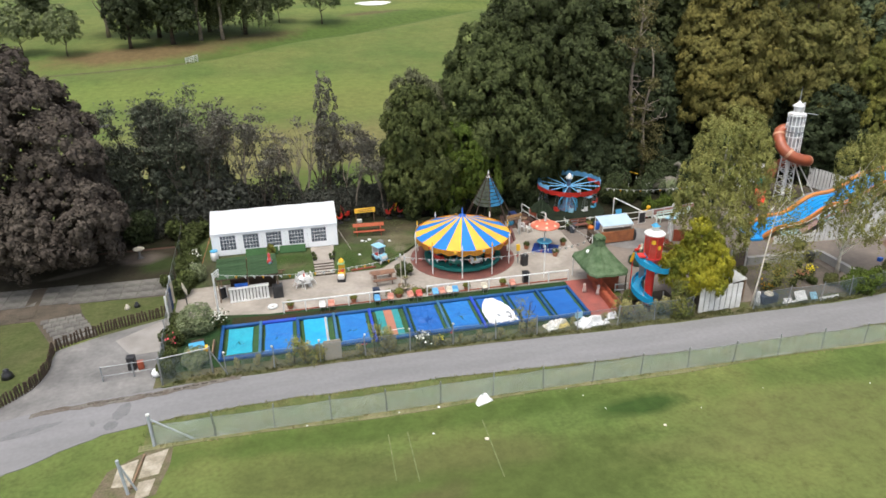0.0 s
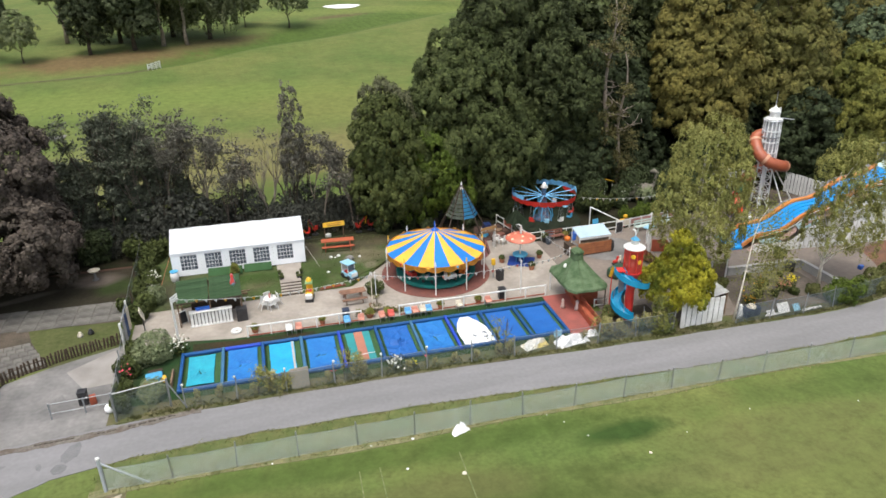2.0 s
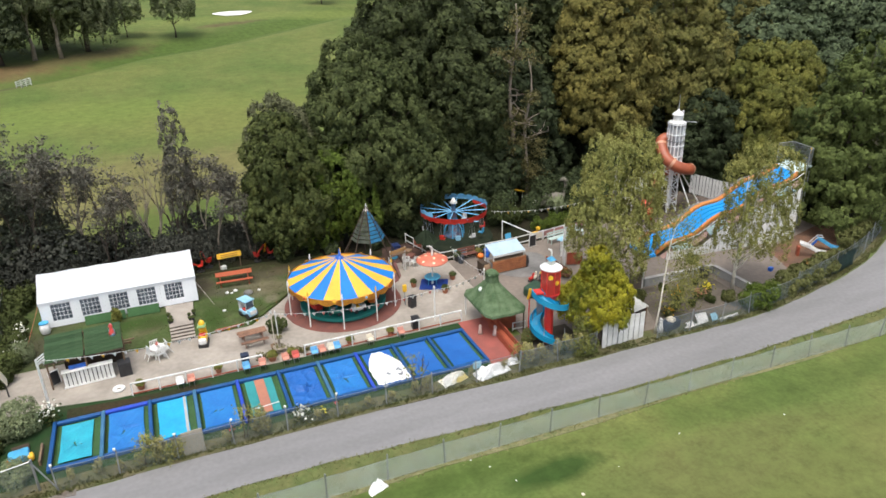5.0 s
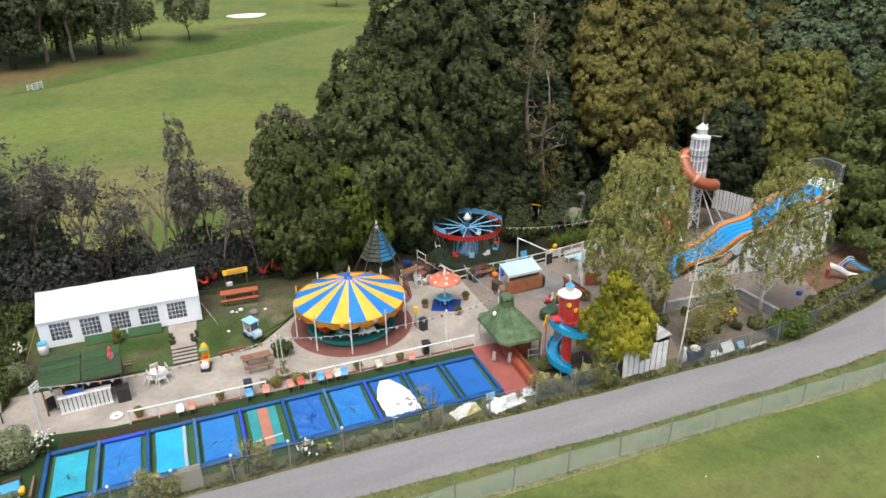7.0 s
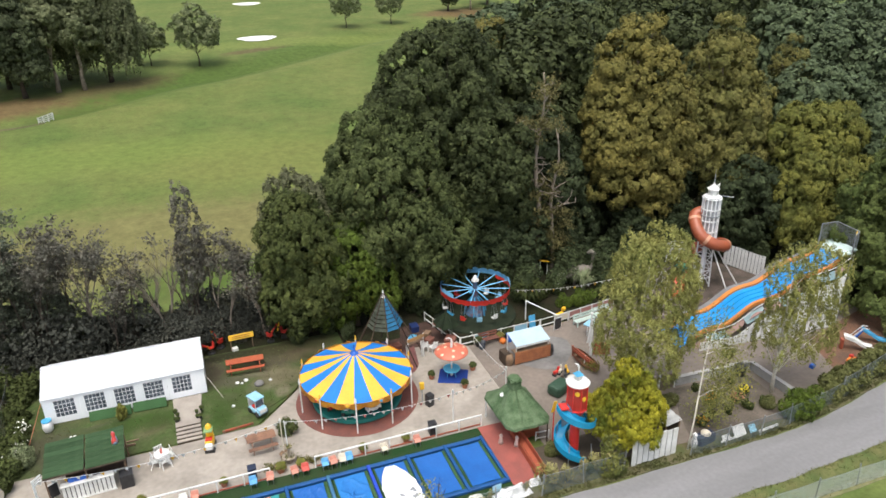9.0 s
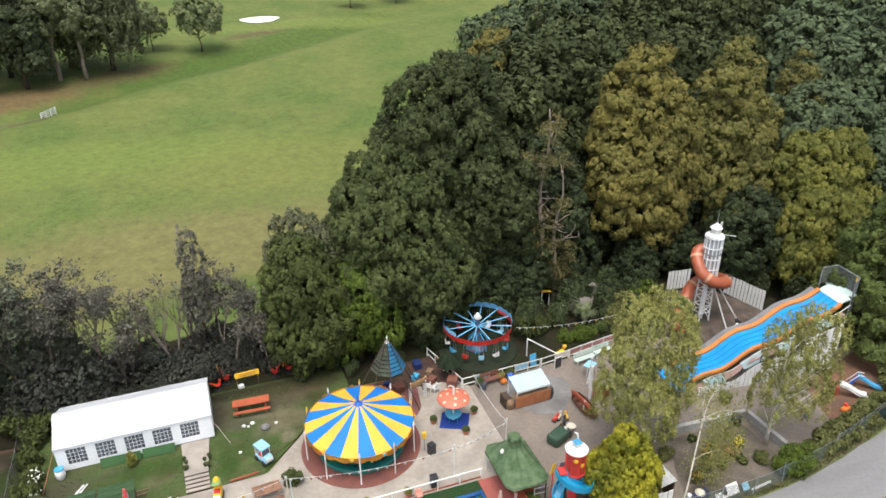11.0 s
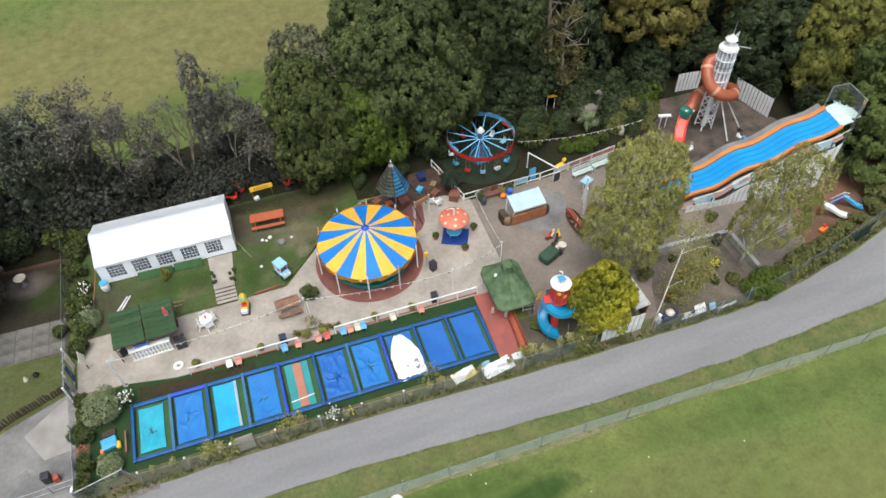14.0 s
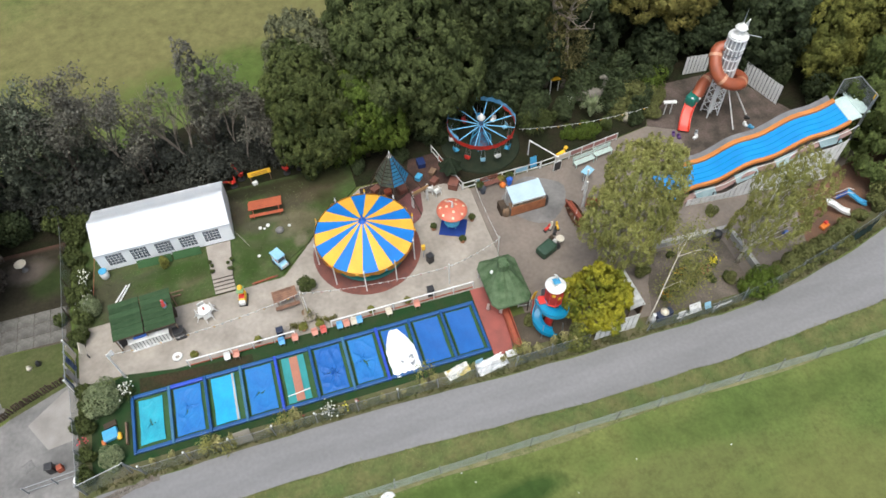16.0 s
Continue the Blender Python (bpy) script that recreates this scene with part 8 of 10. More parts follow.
part("pole", pp([(0, 0, 1.1), (-0.03, 0.02, 3.0)], 0.03, 8), WHITE, tp)
rs = np.random.RandomState(12)
at = np.concatenate([rs.normal(size=(70, 3)) * (0.12, 0.12, 0.06) + (0, 0, 1.2), rs.normal(size=(60, 3)) * (0.22, 0.22, 0.04) + (0, 0, 0.48)])
tagged(cards("plants", at, rs.normal(size=at.shape) + (0, 0, 0.6), 0.05 * rs.uniform(0.6, 1.4, len(at)), LEAF_OLIVE, tp), kind="stuff")
rail_plant = None
for k, (x, y, q) in enumerate(((5.9, 43.95, 1.0), (6.4, 43.85, 0.8), (7.6, 43.75, 1.0), (8.1, 43.8, 0.9), (8.6, 43.8, 0.7))):
    if rail_plant is None:
        rail_plant = thing("rail_plant", 0, 0, 0, 0, "low straggling olive-brown plant beside the white rail", "plant", "plants along the rail")
        at = rs.normal(size=(260, 3)) * (0.24, 0.13, 0.12) + (0, 0, 0.22)
        at[:, 2] = np.maximum(at[:, 2], 0.02)
        cards("leaves", at, rs.normal(size=at.shape) + (0, 0, 0.5), 0.055 * rs.uniform(0.6, 1.4, len(at)), LEAF_TAWNY, rail_plant)
        part("stems", pp([(0, 0, 0), (0.05, 0.02, 0.3)], [0.02, 0.006], 5), BARK, rail_plant)
        rail_plant.matrix_basis = pose(x, y, 0.06) @ Matrix.Scale(q, 4)
    else:
        copy_thing(rail_plant, Matrix.Identity(4)).matrix_basis = pose(x, y, 0.06, 0, 0, 50 * k) @ Matrix.Scale(q, 4)


def bin_(x, y, z, label, colour=None, rz=0):
    b = thing("litter_bin", x, y, z, rz, label, "bin", "litter bins")
    part("body", bx(0, 0, 0.38, 0.46, 0.44, 0.76, bevel=0.04), colour or BLACK, b)
    part("lid", bx(0, 0, 0.81, 0.5, 0.48, 0.1, bevel=0.035), colour or BLACK, b)


bin_(15.78, 43.6, 0.06, "dark plastic litter bin beside the rail")
bin_(4.8, 43.62, 0.06, "dark plastic litter bin beside the rail", shade("navy_bin", (0.02, 0.03, 0.06), rough=0.4))
bin_(16.6, 46.4, 0.06, "black litter bin beside the carousel", rz=20)
yb = thing("yellow_post_box", 16.25, 46.9, 0.06, 0, "yellow ticket box on a post", "ticket box")
part("post", pp([(0, 0, 0), (0, 0, 1.1)], 0.04, 6), GREY, yb)
part("box", bx(0, 0, 1.3, 0.28, 0.2, 0.5, bevel=0.03), YELLOW, yb)
place(shrub("shrub", 50, 0.75, 1.0, 1600, LEAF_GREEN, "rounded green shrub in a pot by the carousel", 0.07), 7.35, 47.0, 0.06)
place(shrub("shrub", 51, 0.45, 1.1, 500, LEAF_OLIVE, "small palm-like plant before the marquee", 0.12, 8), -2.4, 51.9, 0.5)

# ---- yard of the swing ride ----
BAR_WOOD = shade("orange_brown_planks", (0.42, 0.16, 0.065), (0.3, 0.11, 0.05), 0.6, 2, 26, 0.25, 0.2)
aw = thing("awning_bar", 25.3, 49.2, 0.066, 2, "wooden bar counter under a pale blue awning", "bar")
part("awning", bx(0.0, 0.1, 1.72, 2.75, 1.5, 0.06, rx=14, bevel=0.01), shade("pale_blue_awning", (0.45, 0.58, 0.67), (0.38, 0.5, 0.6), 0.5, 1, 12, 0.06, 0.05), aw)
for k in range(14):
    part("fringe", bx(-1.28 + 0.197 * k, -0.63, 1.47, 0.17, 0.02, 0.16), WHITE, aw)
for i in (-1.3, 1.3):
    for j in (-0.5, 0.9):
        part("post", pp([(i, j, 0), (i, j, 1.68 + 0.25 * j)], 0.04, 6), WHITE, aw)
for k in range(4):
    part("counter_board", bx(0.0, -0.62, 0.2 + 0.24 * k, 2.9, 0.05, 0.22), BAR_WOOD, aw)
part("counter_top", bx(0, -0.35, 1.05, 3.0, 0.5, 0.06), WOOD, aw)
for i in (-1.75, 1.55):
    part("barrel", lt([(0.26, 0), (0.34, 0.4), (0.26, 0.85), (0, 0.85)], 14, x=i, y=-0.3), WOOD if i < 0 else BLACK, aw, smooth=True)
part("side_counter", bx(-1.9, 0.1, 0.45, 0.5, 0.9, 0.9), WOOD_DARK, aw)

SWF = ((19.95, 57.2), (21.15, 52.35), (28.0, 52.55), (30.7, 52.85), (35.4, 53.55))
for k, ((x0, y0), (x1, y1)) in enumerate(zip(SWF, SWF[1:])):
    w = math.hypot(x1 - x0, y1 - y0)
    fz = thing("yard_fence", (x0 + x1) / 2, (y0 + y1) / 2, 0.05, math.degrees(math.atan2(y1 - y0, x1 - x0)), "white post and rail fence with pale panels", "fence", "yard fences")
    part("top_rail", bx(0, 0, 0.8, w - 0.02, 0.045, 0.06), WHITE, fz)
    part("low_rail", bx(0, 0, 0.25, w - 0.02, 0.05, 0.07), WHITE, fz)
    n = max(2, round(w / 1.15))
    for i in range(n):
        x = -w / 2 + w * (i + 0.5) / n
        if k < 3 and i % 3 != 1:
            continue
        part("infill", bx(x, 0.01, 0.5, w / n - 0.12, 0.03, 0.5), (shade("faded_pink_panel", (0.42, 0.2, 0.17), (0.34, 0.17, 0.15), 0.7) if k == 3 and i == 0 else bpy.data.materials["faded_pink_panel"]) if k == 3 else (WOOD_RED if (i + k) % 3 == 1 else PALEBLUE if (i + k) % 3 == 2 else CREAM), fz)
    for i in range(n + 1):
        part("post", bx(-w / 2 + 0.05 + (w - 0.1) * i / n, 0, 0.43, 0.06, 0.06, 0.86), WHITE, fz)
gate = thing("white_gate_bar", 28.6, 53.4, 0.05, 0, "leaning white metal frame beside the swing ride", "gate")
part("bar", pp([(-1.0, 0.9, 1.7), (0.9, -0.9, 0.9)], 0.05, 6), WHITE, gate)
part("upright", pp([(-1.0, 0.9, 0), (-1.0, 0.9, 1.7)], 0.05, 6), WHITE, gate)
part("upright", pp([(0.9, -0.9, 0), (0.9, -0.9, 0.95)], 0.05, 6), WHITE, gate)


def bench_seat(x, y, rz, colour, label, w=1.5):
    b = thing("garden_bench", x, y, 0.06, rz, label, "bench", "garden benches")
    for k in range(3):
        part("seat_slat", bx(0, -0.16 + 0.16 * k, 0.44, w, 0.13, 0.04), colour, b)
    for k in range(2):
        part("back_slat", bx(0, 0.28 + 0.03 * k, 0.62 + 0.2 * k, w, 0.035, 0.13, rx=-10), colour, b)
    for i in (-1, 1):
        bm = bmesh.new()
        box(bm, i * (w / 2 - 0.12), -0.2, 0.22, 0.06, 0.06, 0.44)
        box(bm, i * (w / 2 - 0.12), 0.27, 0.45, 0.06, 0.06, 0.9)
        part("end_leg", bm, colour, b)


PALEGREEN = shade("pale_green_paint", (0.5, 0.6, 0.54), (0.42, 0.5, 0.46), 0.6)
bench_seat(31.6, 51.9, 8, PALEGREEN, "pale green slatted bench by the fence", 1.9)
bench_seat(33.5, 52.3, 8, PALEGREEN, "pale green slatted bench by the fence", 1.7)
bench_seat(28.7, 47.2, 95, WOOD_RED, "red-brown wooden bench in the yard", 2.1)
bench_seat(23.4, 52.05, 4, MAROON, "dark brown wooden bench by the swing fence", 1.6)
tor = thing("toy_dinosaur_seat", 30.0, 53.1, 0.06, 20, "yellow rocking animal beside the fence", "rocking toy")
part("body", bx(0, 0, 0.5, 0.9, 0.35, 0.4, bevel=0.12), YELLOW, tor)
part("head", bx(0.5, 0, 0.9, 0.35, 0.28, 0.3, bevel=0.09), YELLOW, tor)
part("rocker", bx(0, 0, 0.12, 0.8, 0.3, 0.24, bevel=0.05), RED, tor)
blk = thing("white_frame_sign", 29.2, 51.9, 0.06, 10, "white framed notice board on the tarmac", "sign")
part("board", bx(0, 0, 0.55, 0.6, 0.05, 0.9), BLACK, blk)
part("surround", bx(0, 0.03, 0.55, 0.72, 0.05, 1.05), WHITE, blk)
cov = thing("covered_ride", 25.2, 44.5, 0.06, 25, "ride under a dark green cover beside small toys", "covered ride")
bm = bmesh.new()
box(bm, 0, 0, 0.4, 1.5, 1.0, 0.78, bevel=0.2)
part("cover", bm, shade("dark_green_tarp", (0.025, 0.06, 0.035), (0.035, 0.075, 0.045), 0.6, 2, 14, 0.2, 0.2), cov)
for i, c in enumerate((BLACK, WHITE, WOOD_DARK)):
    part("toy", lt([(0.2, 0), (0.22, 0.2), (0.1, 0.5), (0, 0.55)], 10, x=0.95 + 0.1 * i, y=-0.3 + 0.42 * i), c, cov)
disc = thing("cable_drum", 26.5, 45.0, 0.06, 0, "small round white table on the tarmac", "table")
part("top", lt([(0.05, 0), (0.05, 0.5), (0.33, 0.52), (0.33, 0.57), (0, 0.57)], 18), CREAM, disc)
wp = thing("white_signpost", 29.6, 47.7, 0.06, 0, "tall white post with a red-brown gate", "post")
part("post", bx(0, 0, 1.5, 0.14, 0.14, 3.0, bevel=0.02), WHITE, wp)
part("gate", bx(0.75, -0.3, 0.6, 1.2, 0.06, 1.0, rz=-20), WOOD_RED, wp)
es = thing("white_easel", 30.5, 49.4, 0.06, 30, "white leaning signboard with a blue top", "sign")
part("leg", bx(0, 0, 0.8, 0.22, 0.05, 1.7, ry=12), WHITE, es)
part("leg", bx(0.5, 0.1, 0.7, 0.06, 0.05, 1.5, ry=-14), WHITE, es)
part("table", bx(1.0, 0.5, 0.95, 0.95, 0.7, 0.06), PALEBLUE, es)
for i in (0.62, 1.4):
    part("table_leg", pp([(i, 0.5, 0), (i, 0.5, 0.94)], 0.03, 6), WHITE, es)

for x, y in ((0.86, 50.1), (0.82, 51.0), (2.33, 49.95), (2.42, 50.8)):
    pot_plant(x, y, 0.56, 0.13, 0.2, LEAF_GREEN, "small clipped plant in a dark pot beside the ramp", BLACK)


# ---- fences ----
VEIL = netting("pale_green_netting", (0.62, 0.7, 0.67), 5.0, 0.89)
VEIL_DARK = netting("grey_green_chainlink", (0.2, 0.24, 0.23), 5.0, 0.965)
VEIL_BLUE = netting("blue_grey_netting", (0.13, 0.17, 0.18), 5.0, 0.9)


def mesh_fence(label, line, h, post_h, spacing, veil, post_mat, lean=0.0, knobs=()):
    """A run of wire netting between posts along a line of (x, y)."""
    pts = [Vector((*p, 0)) for p in line]
    total = sum((b - a).length for a, b in zip(pts, pts[1:]))
    n = max(1, round(total / spacing))
    stops = []
    for k in range(n + 1):
        left = total * k / n
        for a, b in zip(pts, pts[1:]):
            s = (b - a).length
            if left <= s + 1e-6:
                stops.append(a.lerp(b, left / s))
                break
            left -= s
    root = thing("mesh_fence", *stops[0].to_tuple(), 0, label, "fence")
    rs = random.Random(n)
    post = None
    for k, p in enumerate(stops):
        q = p - stops[0]
        m = pose(q.x, q.y, 0, rs.uniform(-3, 3), rs.uniform(-3, 3) + lean)
        if post is None:
            post = part("post", pp([(0, 0, -0.05), (0, 0, post_h)], 0.038, 6), post_mat, root)
            post.matrix_basis = m
        else:
            again(post, "post", root, m)
    for a, b in zip(stops, stops[1:]):
        d = b - a
        bm = bmesh.new()
        cols = []
        for i in range(7):
            x = d.length * i / 6
            sag = 0.05 * math.sin(math.pi * i / 6) * rs.uniform(0.4, 1.4)
            off = 0.04 * rs.uniform(-1, 1)
            cols.append([bm.verts.new((x, 0, 0.02)), bm.verts.new((x, off, h * 0.5)), bm.verts.new((x, 0.3 * off, h - sag))])
        for c0, c1 in zip(cols, cols[1:]):
            for j in range(2):
                bm.faces.new((c0[j], c1[j], c1[j + 1], c0[j + 1]))
        net = part("netting", bm, veil, root)
        q = a - stops[0]
        net.matrix_basis = pose(q.x, q.y, 0, 0, 0, math.degrees(math.atan2(d.y, d.x)))
    for a, b in zip(stops, stops[1:]):
        q0, q1 = a - stops[0], b - stops[0]
        part("line_wire", pp([(q0.x, q0.y, h), ((q0.x + q1.x) / 2, (q0.y + q1.y) / 2, h - 0.05), (q1.x, q1.y, h)], 0.012, 4), STEEL, root)
    for k in knobs:
        if k < len(stops):
            q = stops[k] - stops[0]
            part("lamp_globe", lt([(0, -0.12), (0.06, -0.05), (0.08, 0), (0.06, 0.05), (0, 0.08)], 10, x=q.x, y=q.y, z=post_h + 0.08), WHITE, root, "small white globe on a post", smooth=True)
    return root


mesh_fence("pale netting fence with grey posts along the field", ((-8.2, 30.85), (17, 30.85), (30, 30.7), (44.4, 30.5), (50, 31.2), (60, 33.9), (71, 37.3)), 1.25, 1.5, 2.98, VEIL, GREY)
mesh_fence("chain-link fence with globes along the lane", ((-5.0, 36.45), (4, 36.5), (12, 36.45), (19.6, 36.3)), 1.35, 1.5, 2.85, VEIL_DARK, GREY, knobs=(0, 1, 2, 3, 4, 5, 6))
mesh_fence("blue-grey netting fence in front of the slides", ((19.6, 36.3), (24.9, 36.35)), 1.4, 1.55, 2.7, VEIL_BLUE, GREY)
mesh_fence("blue-grey netting fence along the garden", ((29.3, 36.0), (35, 35.9), (38.5, 36.3), (42, 36.9)), 1.4, 1.6, 2.6, VEIL_BLUE, GREY)
mesh_fence("tall grey netting fence at the bend", ((42, 36.9), (45.5, 37.7), (51, 39.2), (58, 42.6), (68, 49.5)), 1.7, 1.85, 2.6, VEIL_BLUE, GREY)
mesh_fence("chain-link boundary fence overgrown with shrubs", ((-8.55, 36.3), (-8.7, 39.5), (-8.95, 43.2)), 1.7, 1.8, 2.4, VEIL_BLUE, GREY)
mesh_fence("chain-link boundary fence beside the marquee lawn", ((-9.3, 46.9), (-9.45, 51), (-9.5, 56.5), (-10, 60)), 1.7, 1.8, 2.6, VEIL_DARK, WOOD_DARK)
corner = thing("fence_corner_frame", -8.55, 36.25, 0.04, 8, "steel corner frame of the boundary fence", "fence")
part("top_bar", pp([(0, 0, 1.75), (2.8, 0.2, 1.75)], 0.03, 7), STEEL, corner)
for x, y in ((0, 0), (2.8, 0.2)):
    part("post", pp([(x, y, 0), (x, y, 1.85)], 0.06, 7), STEEL, corner)
part("stay", pp([(2.8, 0.2, 1.6), (3.6, -0.25, 0)], 0.04, 6), STEEL, corner)
bm = bmesh.new()
bm.faces.new([bm.verts.new(p) for p in ((0, 0, 0.05), (2.8, 0, 0.05), (2.8, 0, 1.72), (0, 0, 1.72))])
nt = part("netting", bm, VEIL_DARK, corner)
nt.matrix_basis = pose(0, 0, 0, 0, 0, 4.1)
ZINC = shade("weathered_pale_zinc", (0.46, 0.5, 0.53), (0.34, 0.37, 0.4), 0.6, 3, 24, 0.12, 0.08)
gp = thing("field_gate_post", -8.25, 30.8, 0, 0, "grey gate post with a raking stay by the field", "post")
part("post", pp([(0, 0, 0), (0, 0, 1.9)], 0.08, 8), ZINC, gp)
part("stay", pp([(0, 0, 1.7), (1.9, 0.1, 0.05)], 0.045, 6), ZINC, gp)
part("globe", lt([(0, 1.86), (0.09, 1.9), (0.1, 1.98), (0, 2.05)], 8), WHITE, gp)
gp2 = thing("field_gate_post", -8.95, 27.5, 0, 0, "grey steel post with a leaning stay beside pale slabs", "post")
part("post", pp([(0, 0, 0), (-0.12, 0.02, 1.95)], 0.075, 10), ZINC, gp2)
part("stay", pp([(0.35, 0.2, 0), (-0.08, 0.03, 1.7)], 0.05, 8), ZINC, gp2)
part("cap", lt([(0, 0.06), (0.07, 0.05), (0.09, 0), (0, 0)], 10, x=-0.12, y=0.02, z=1.95), ZINC, gp2)
PALESLAB = shade("pale_worn_slab", (0.42, 0.37, 0.29), (0.25, 0.22, 0.155), 0.9, 1.5, 9, 0.2, 0.2)
setting("trodden_soil", pr([(-10.6, 27.6), (-9.0, 26.7), (-7.7, 27.2), (-7.3, 29.2), (-7.3, 30.55), (-8.5, 30.5), (-9.3, 29.95), (-10.2, 29.3)], -0.03, 0.012), shade("trodden_brown_soil", (0.15, 0.115, 0.075), (0.095, 0.095, 0.04), 0.95, 1.6, 9, 0.3, 0.3), "trodden brown soil round the slabs", "soil")
for pts in ([(-8.55, 30.05), (-7.5, 30.4), (-7.75, 28.6), (-8.65, 28.45)], [(-9.75, 29.55), (-8.85, 29.9), (-8.95, 28.0), (-9.8, 28.1)], [(-8.6, 28.2), (-7.85, 28.3), (-8.0, 27.2), (-8.6, 27.0)]):
    tagged(part("ground_slab", pr(pts, -0.03, 0.035), PALESLAB), "pale beige worn slab lying in the soil", "slab", "slabs by the gate post", "thing")
trim_bar = thing("timber_edging", -8.75, 29.0, 0, 84, "weathered timber edging between the slabs", "edging")
part("plank", bx(0, 0, 0.045, 2.4, 0.1, 0.09, bevel=0.01), WOOD, trim_bar)

# barrier, bins and gate at the entrance
brr = thing("entrance_barrier", -10.3, 37.55, 0.035, 3, "white tubular barrier across the entrance", "barrier")
for z in (0.35, 0.95):
    part("bar", pp([(-1.75, 0, z), (1.65, 0, z)], 0.025, 7), GREY, brr)
for x in (-1.7, 0, 1.6):
    part("post", pp([(x, 0, 0), (x, 0, 1.0)], 0.045, 7), GREY, brr)
bin_(-10.55, 38.5, 0.035, "black wheeled bin behind the barrier")
rb = thing("red_crate", -10.05, 38.4, 0.035, 15, "small dull red crate behind the barrier", "crate")
part("crate", bx(0, 0, 0.25, 0.35, 0.35, 0.5, bevel=0.03), WOOD_RED, rb)
sk = thing("white_ball", -9.0, 37.3, 0.035, 0, "round white plastic sack beside the barrier", "sack")
part("sack", lt([(0.12, 0), (0.27, 0.08), (0.3, 0.25), (0.22, 0.42), (0.08, 0.5), (0, 0.51)], 14), PLASTIC, sk, smooth=True)
drape("cloth_patch", -12.1, 39.2, 0.04, 0.8, 0.7, 30, 21, CONCRETE, "pale mat lying on the concrete", "mat", 0.02)
eg = thing("entrance_gate", -9.1, 45.0, 0.06, 92, "open metal gate hung with blue cloth", "gate")
part("gate_frame", pp([(-1.4, 0, 0.1), (-1.4, 0, 1.9), (1.4, 0, 1.9), (1.4, 0, 0.1), (-1.4, 0, 0.1)], 0.04, 6), GREY, eg)
for k in range(6):
    part("cloth_strip", bx(-1.15 + 0.46 * k, 0.08 * (-1) ** k, 1.0, 0.36, 0.03, 1.6, rz=(-1) ** k * 14), (shade("navy_cloth", (0.03, 0.05, 0.12), (0.1, 0.14, 0.22), 0.8, 3), WHITE, GREY)[(k * 2) % 3] if k == 0 else (bpy.data.materials["navy_cloth"], GREY, CREAM)[k % 3], eg)
for x in (-1.55, 1.55):
    p = part("gate_post", pp([(x, 0, 0), (x, 0, 2.1)], 0.07, 8), WHITE, eg)
nb = thing("notice_board", -8.2, 46.0, 0.06, 100, "pale notice board on a dark post", "sign")
part("post", pp([(0, 0, 0), (0, 0, 1.2)], 0.04, 6), BLACK, nb)
part("board", bx(0, 0, 1.25, 0.9, 0.05, 0.65, rx=-20), CREAM, nb)

# picket fence
pk = [(-17.3, 35.8), (-15.9, 37.5), (-15.45, 39.5), (-15.55, 41.65), (-13.5, 43.15), (-11.5, 44.0), (-9.3, 44.8)]
pf = thing("picket_fence", -13.5, 43.15, 0.03, 0, "old dark wooden picket fence round the grass", "fence")
line = curve_points([(x + 13.5, y - 43.15, 0) for x, y in pk], 12)
picket = None
rs = random.Random(8)
for a, b in zip(line, line[1:]):
    d = b - a
    ang = math.degrees(math.atan2(d.y, d.x))
    steps_n = max(1, int(d.length / 0.19))
    for i in range(steps_n):
        p = a.lerp(b, i / steps_n)
        m = pose(p.x, p.y, rs.uniform(-0.08, 0.04), rs.uniform(-5, 5), rs.uniform(-5, 5), ang + rs.uniform(-8, 8))
        if picket is None:
            bm = bmesh.new()
            prism(bm, [(-0.055, -0.02), (0.055, -0.02), (0.055, 0.02), (-0.055, 0.02)], 0, 0.8)
            picket = part("picket", bm, WOOD_DARK, pf)
            picket.matrix_basis = m
        else:
            again(picket, "picket", pf, m)
part("rail", pp([(p.x, p.y, 0.55) for p in line], 0.03, 5), WOOD_DARK, pf)
part("rail", pp([(p.x, p.y, 0.2) for p in line], 0.03, 5), WOOD_DARK, pf)

# slabs of the upper path, each laid singly
path = setting("slab_path", pr([(-40, 46.5), (-20.6, 46.1), (-18.1, 46.1), (-15.9, 42.1), (-13.2, 43.2), (-14.9, 46.7), (-15.2, 48.3), (-9.4, 47.7), (-9.6, 50.7), (-40, 52)], -0.05, 0.03), SOIL, "bed of an old slab path", "path")
slab = None
for i in range(26):
    for j in range(3):
        x, y = -10.3 - 1.12 * i, 48.5 + 0.98 * j + 0.012 * i + (0.25 if i > 5 else 0)
        if slab is None:
            slab = part("slab", bx(0, 0, 0, 1.09, 0.95, 0.05, bevel=0.008), OLDSLAB, path)
            slab.matrix_basis = pose(x, y, 0.035)
        else:
            again(slab, "slab", path, pose(x, y, 0.035 + rs.uniform(-0.006, 0.006), rs.uniform(-0.6, 0.6), rs.uniform(-0.6, 0.6), rs.uniform(-1.2, 1.2)))
for i in range(6):
    for j in range(5):
        u, v = (j + 0.5) / 5, (i + 0.5) / 6
        p = (Vector((-17.8, 46.0, 0)).lerp(Vector((-15.25, 46.4, 0)), u)).lerp(Vector((-15.7, 42.4, 0)).lerp(Vector((-13.5, 43.4, 0)), u), v)
        again(slab, "slab", path, pose(p.x, p.y, 0.045 + rs.uniform(-0.006, 0.006), 0, 0, 14 + 8 * v + rs.uniform(-2, 2)) @ Matrix.Diagonal((0.43, 0.66, 1, 1)))
part("sleeper_strip", bx(-18.9, 48.9, 0.03, 0.9, 4.6, 0.07, rz=4), SOIL, path)
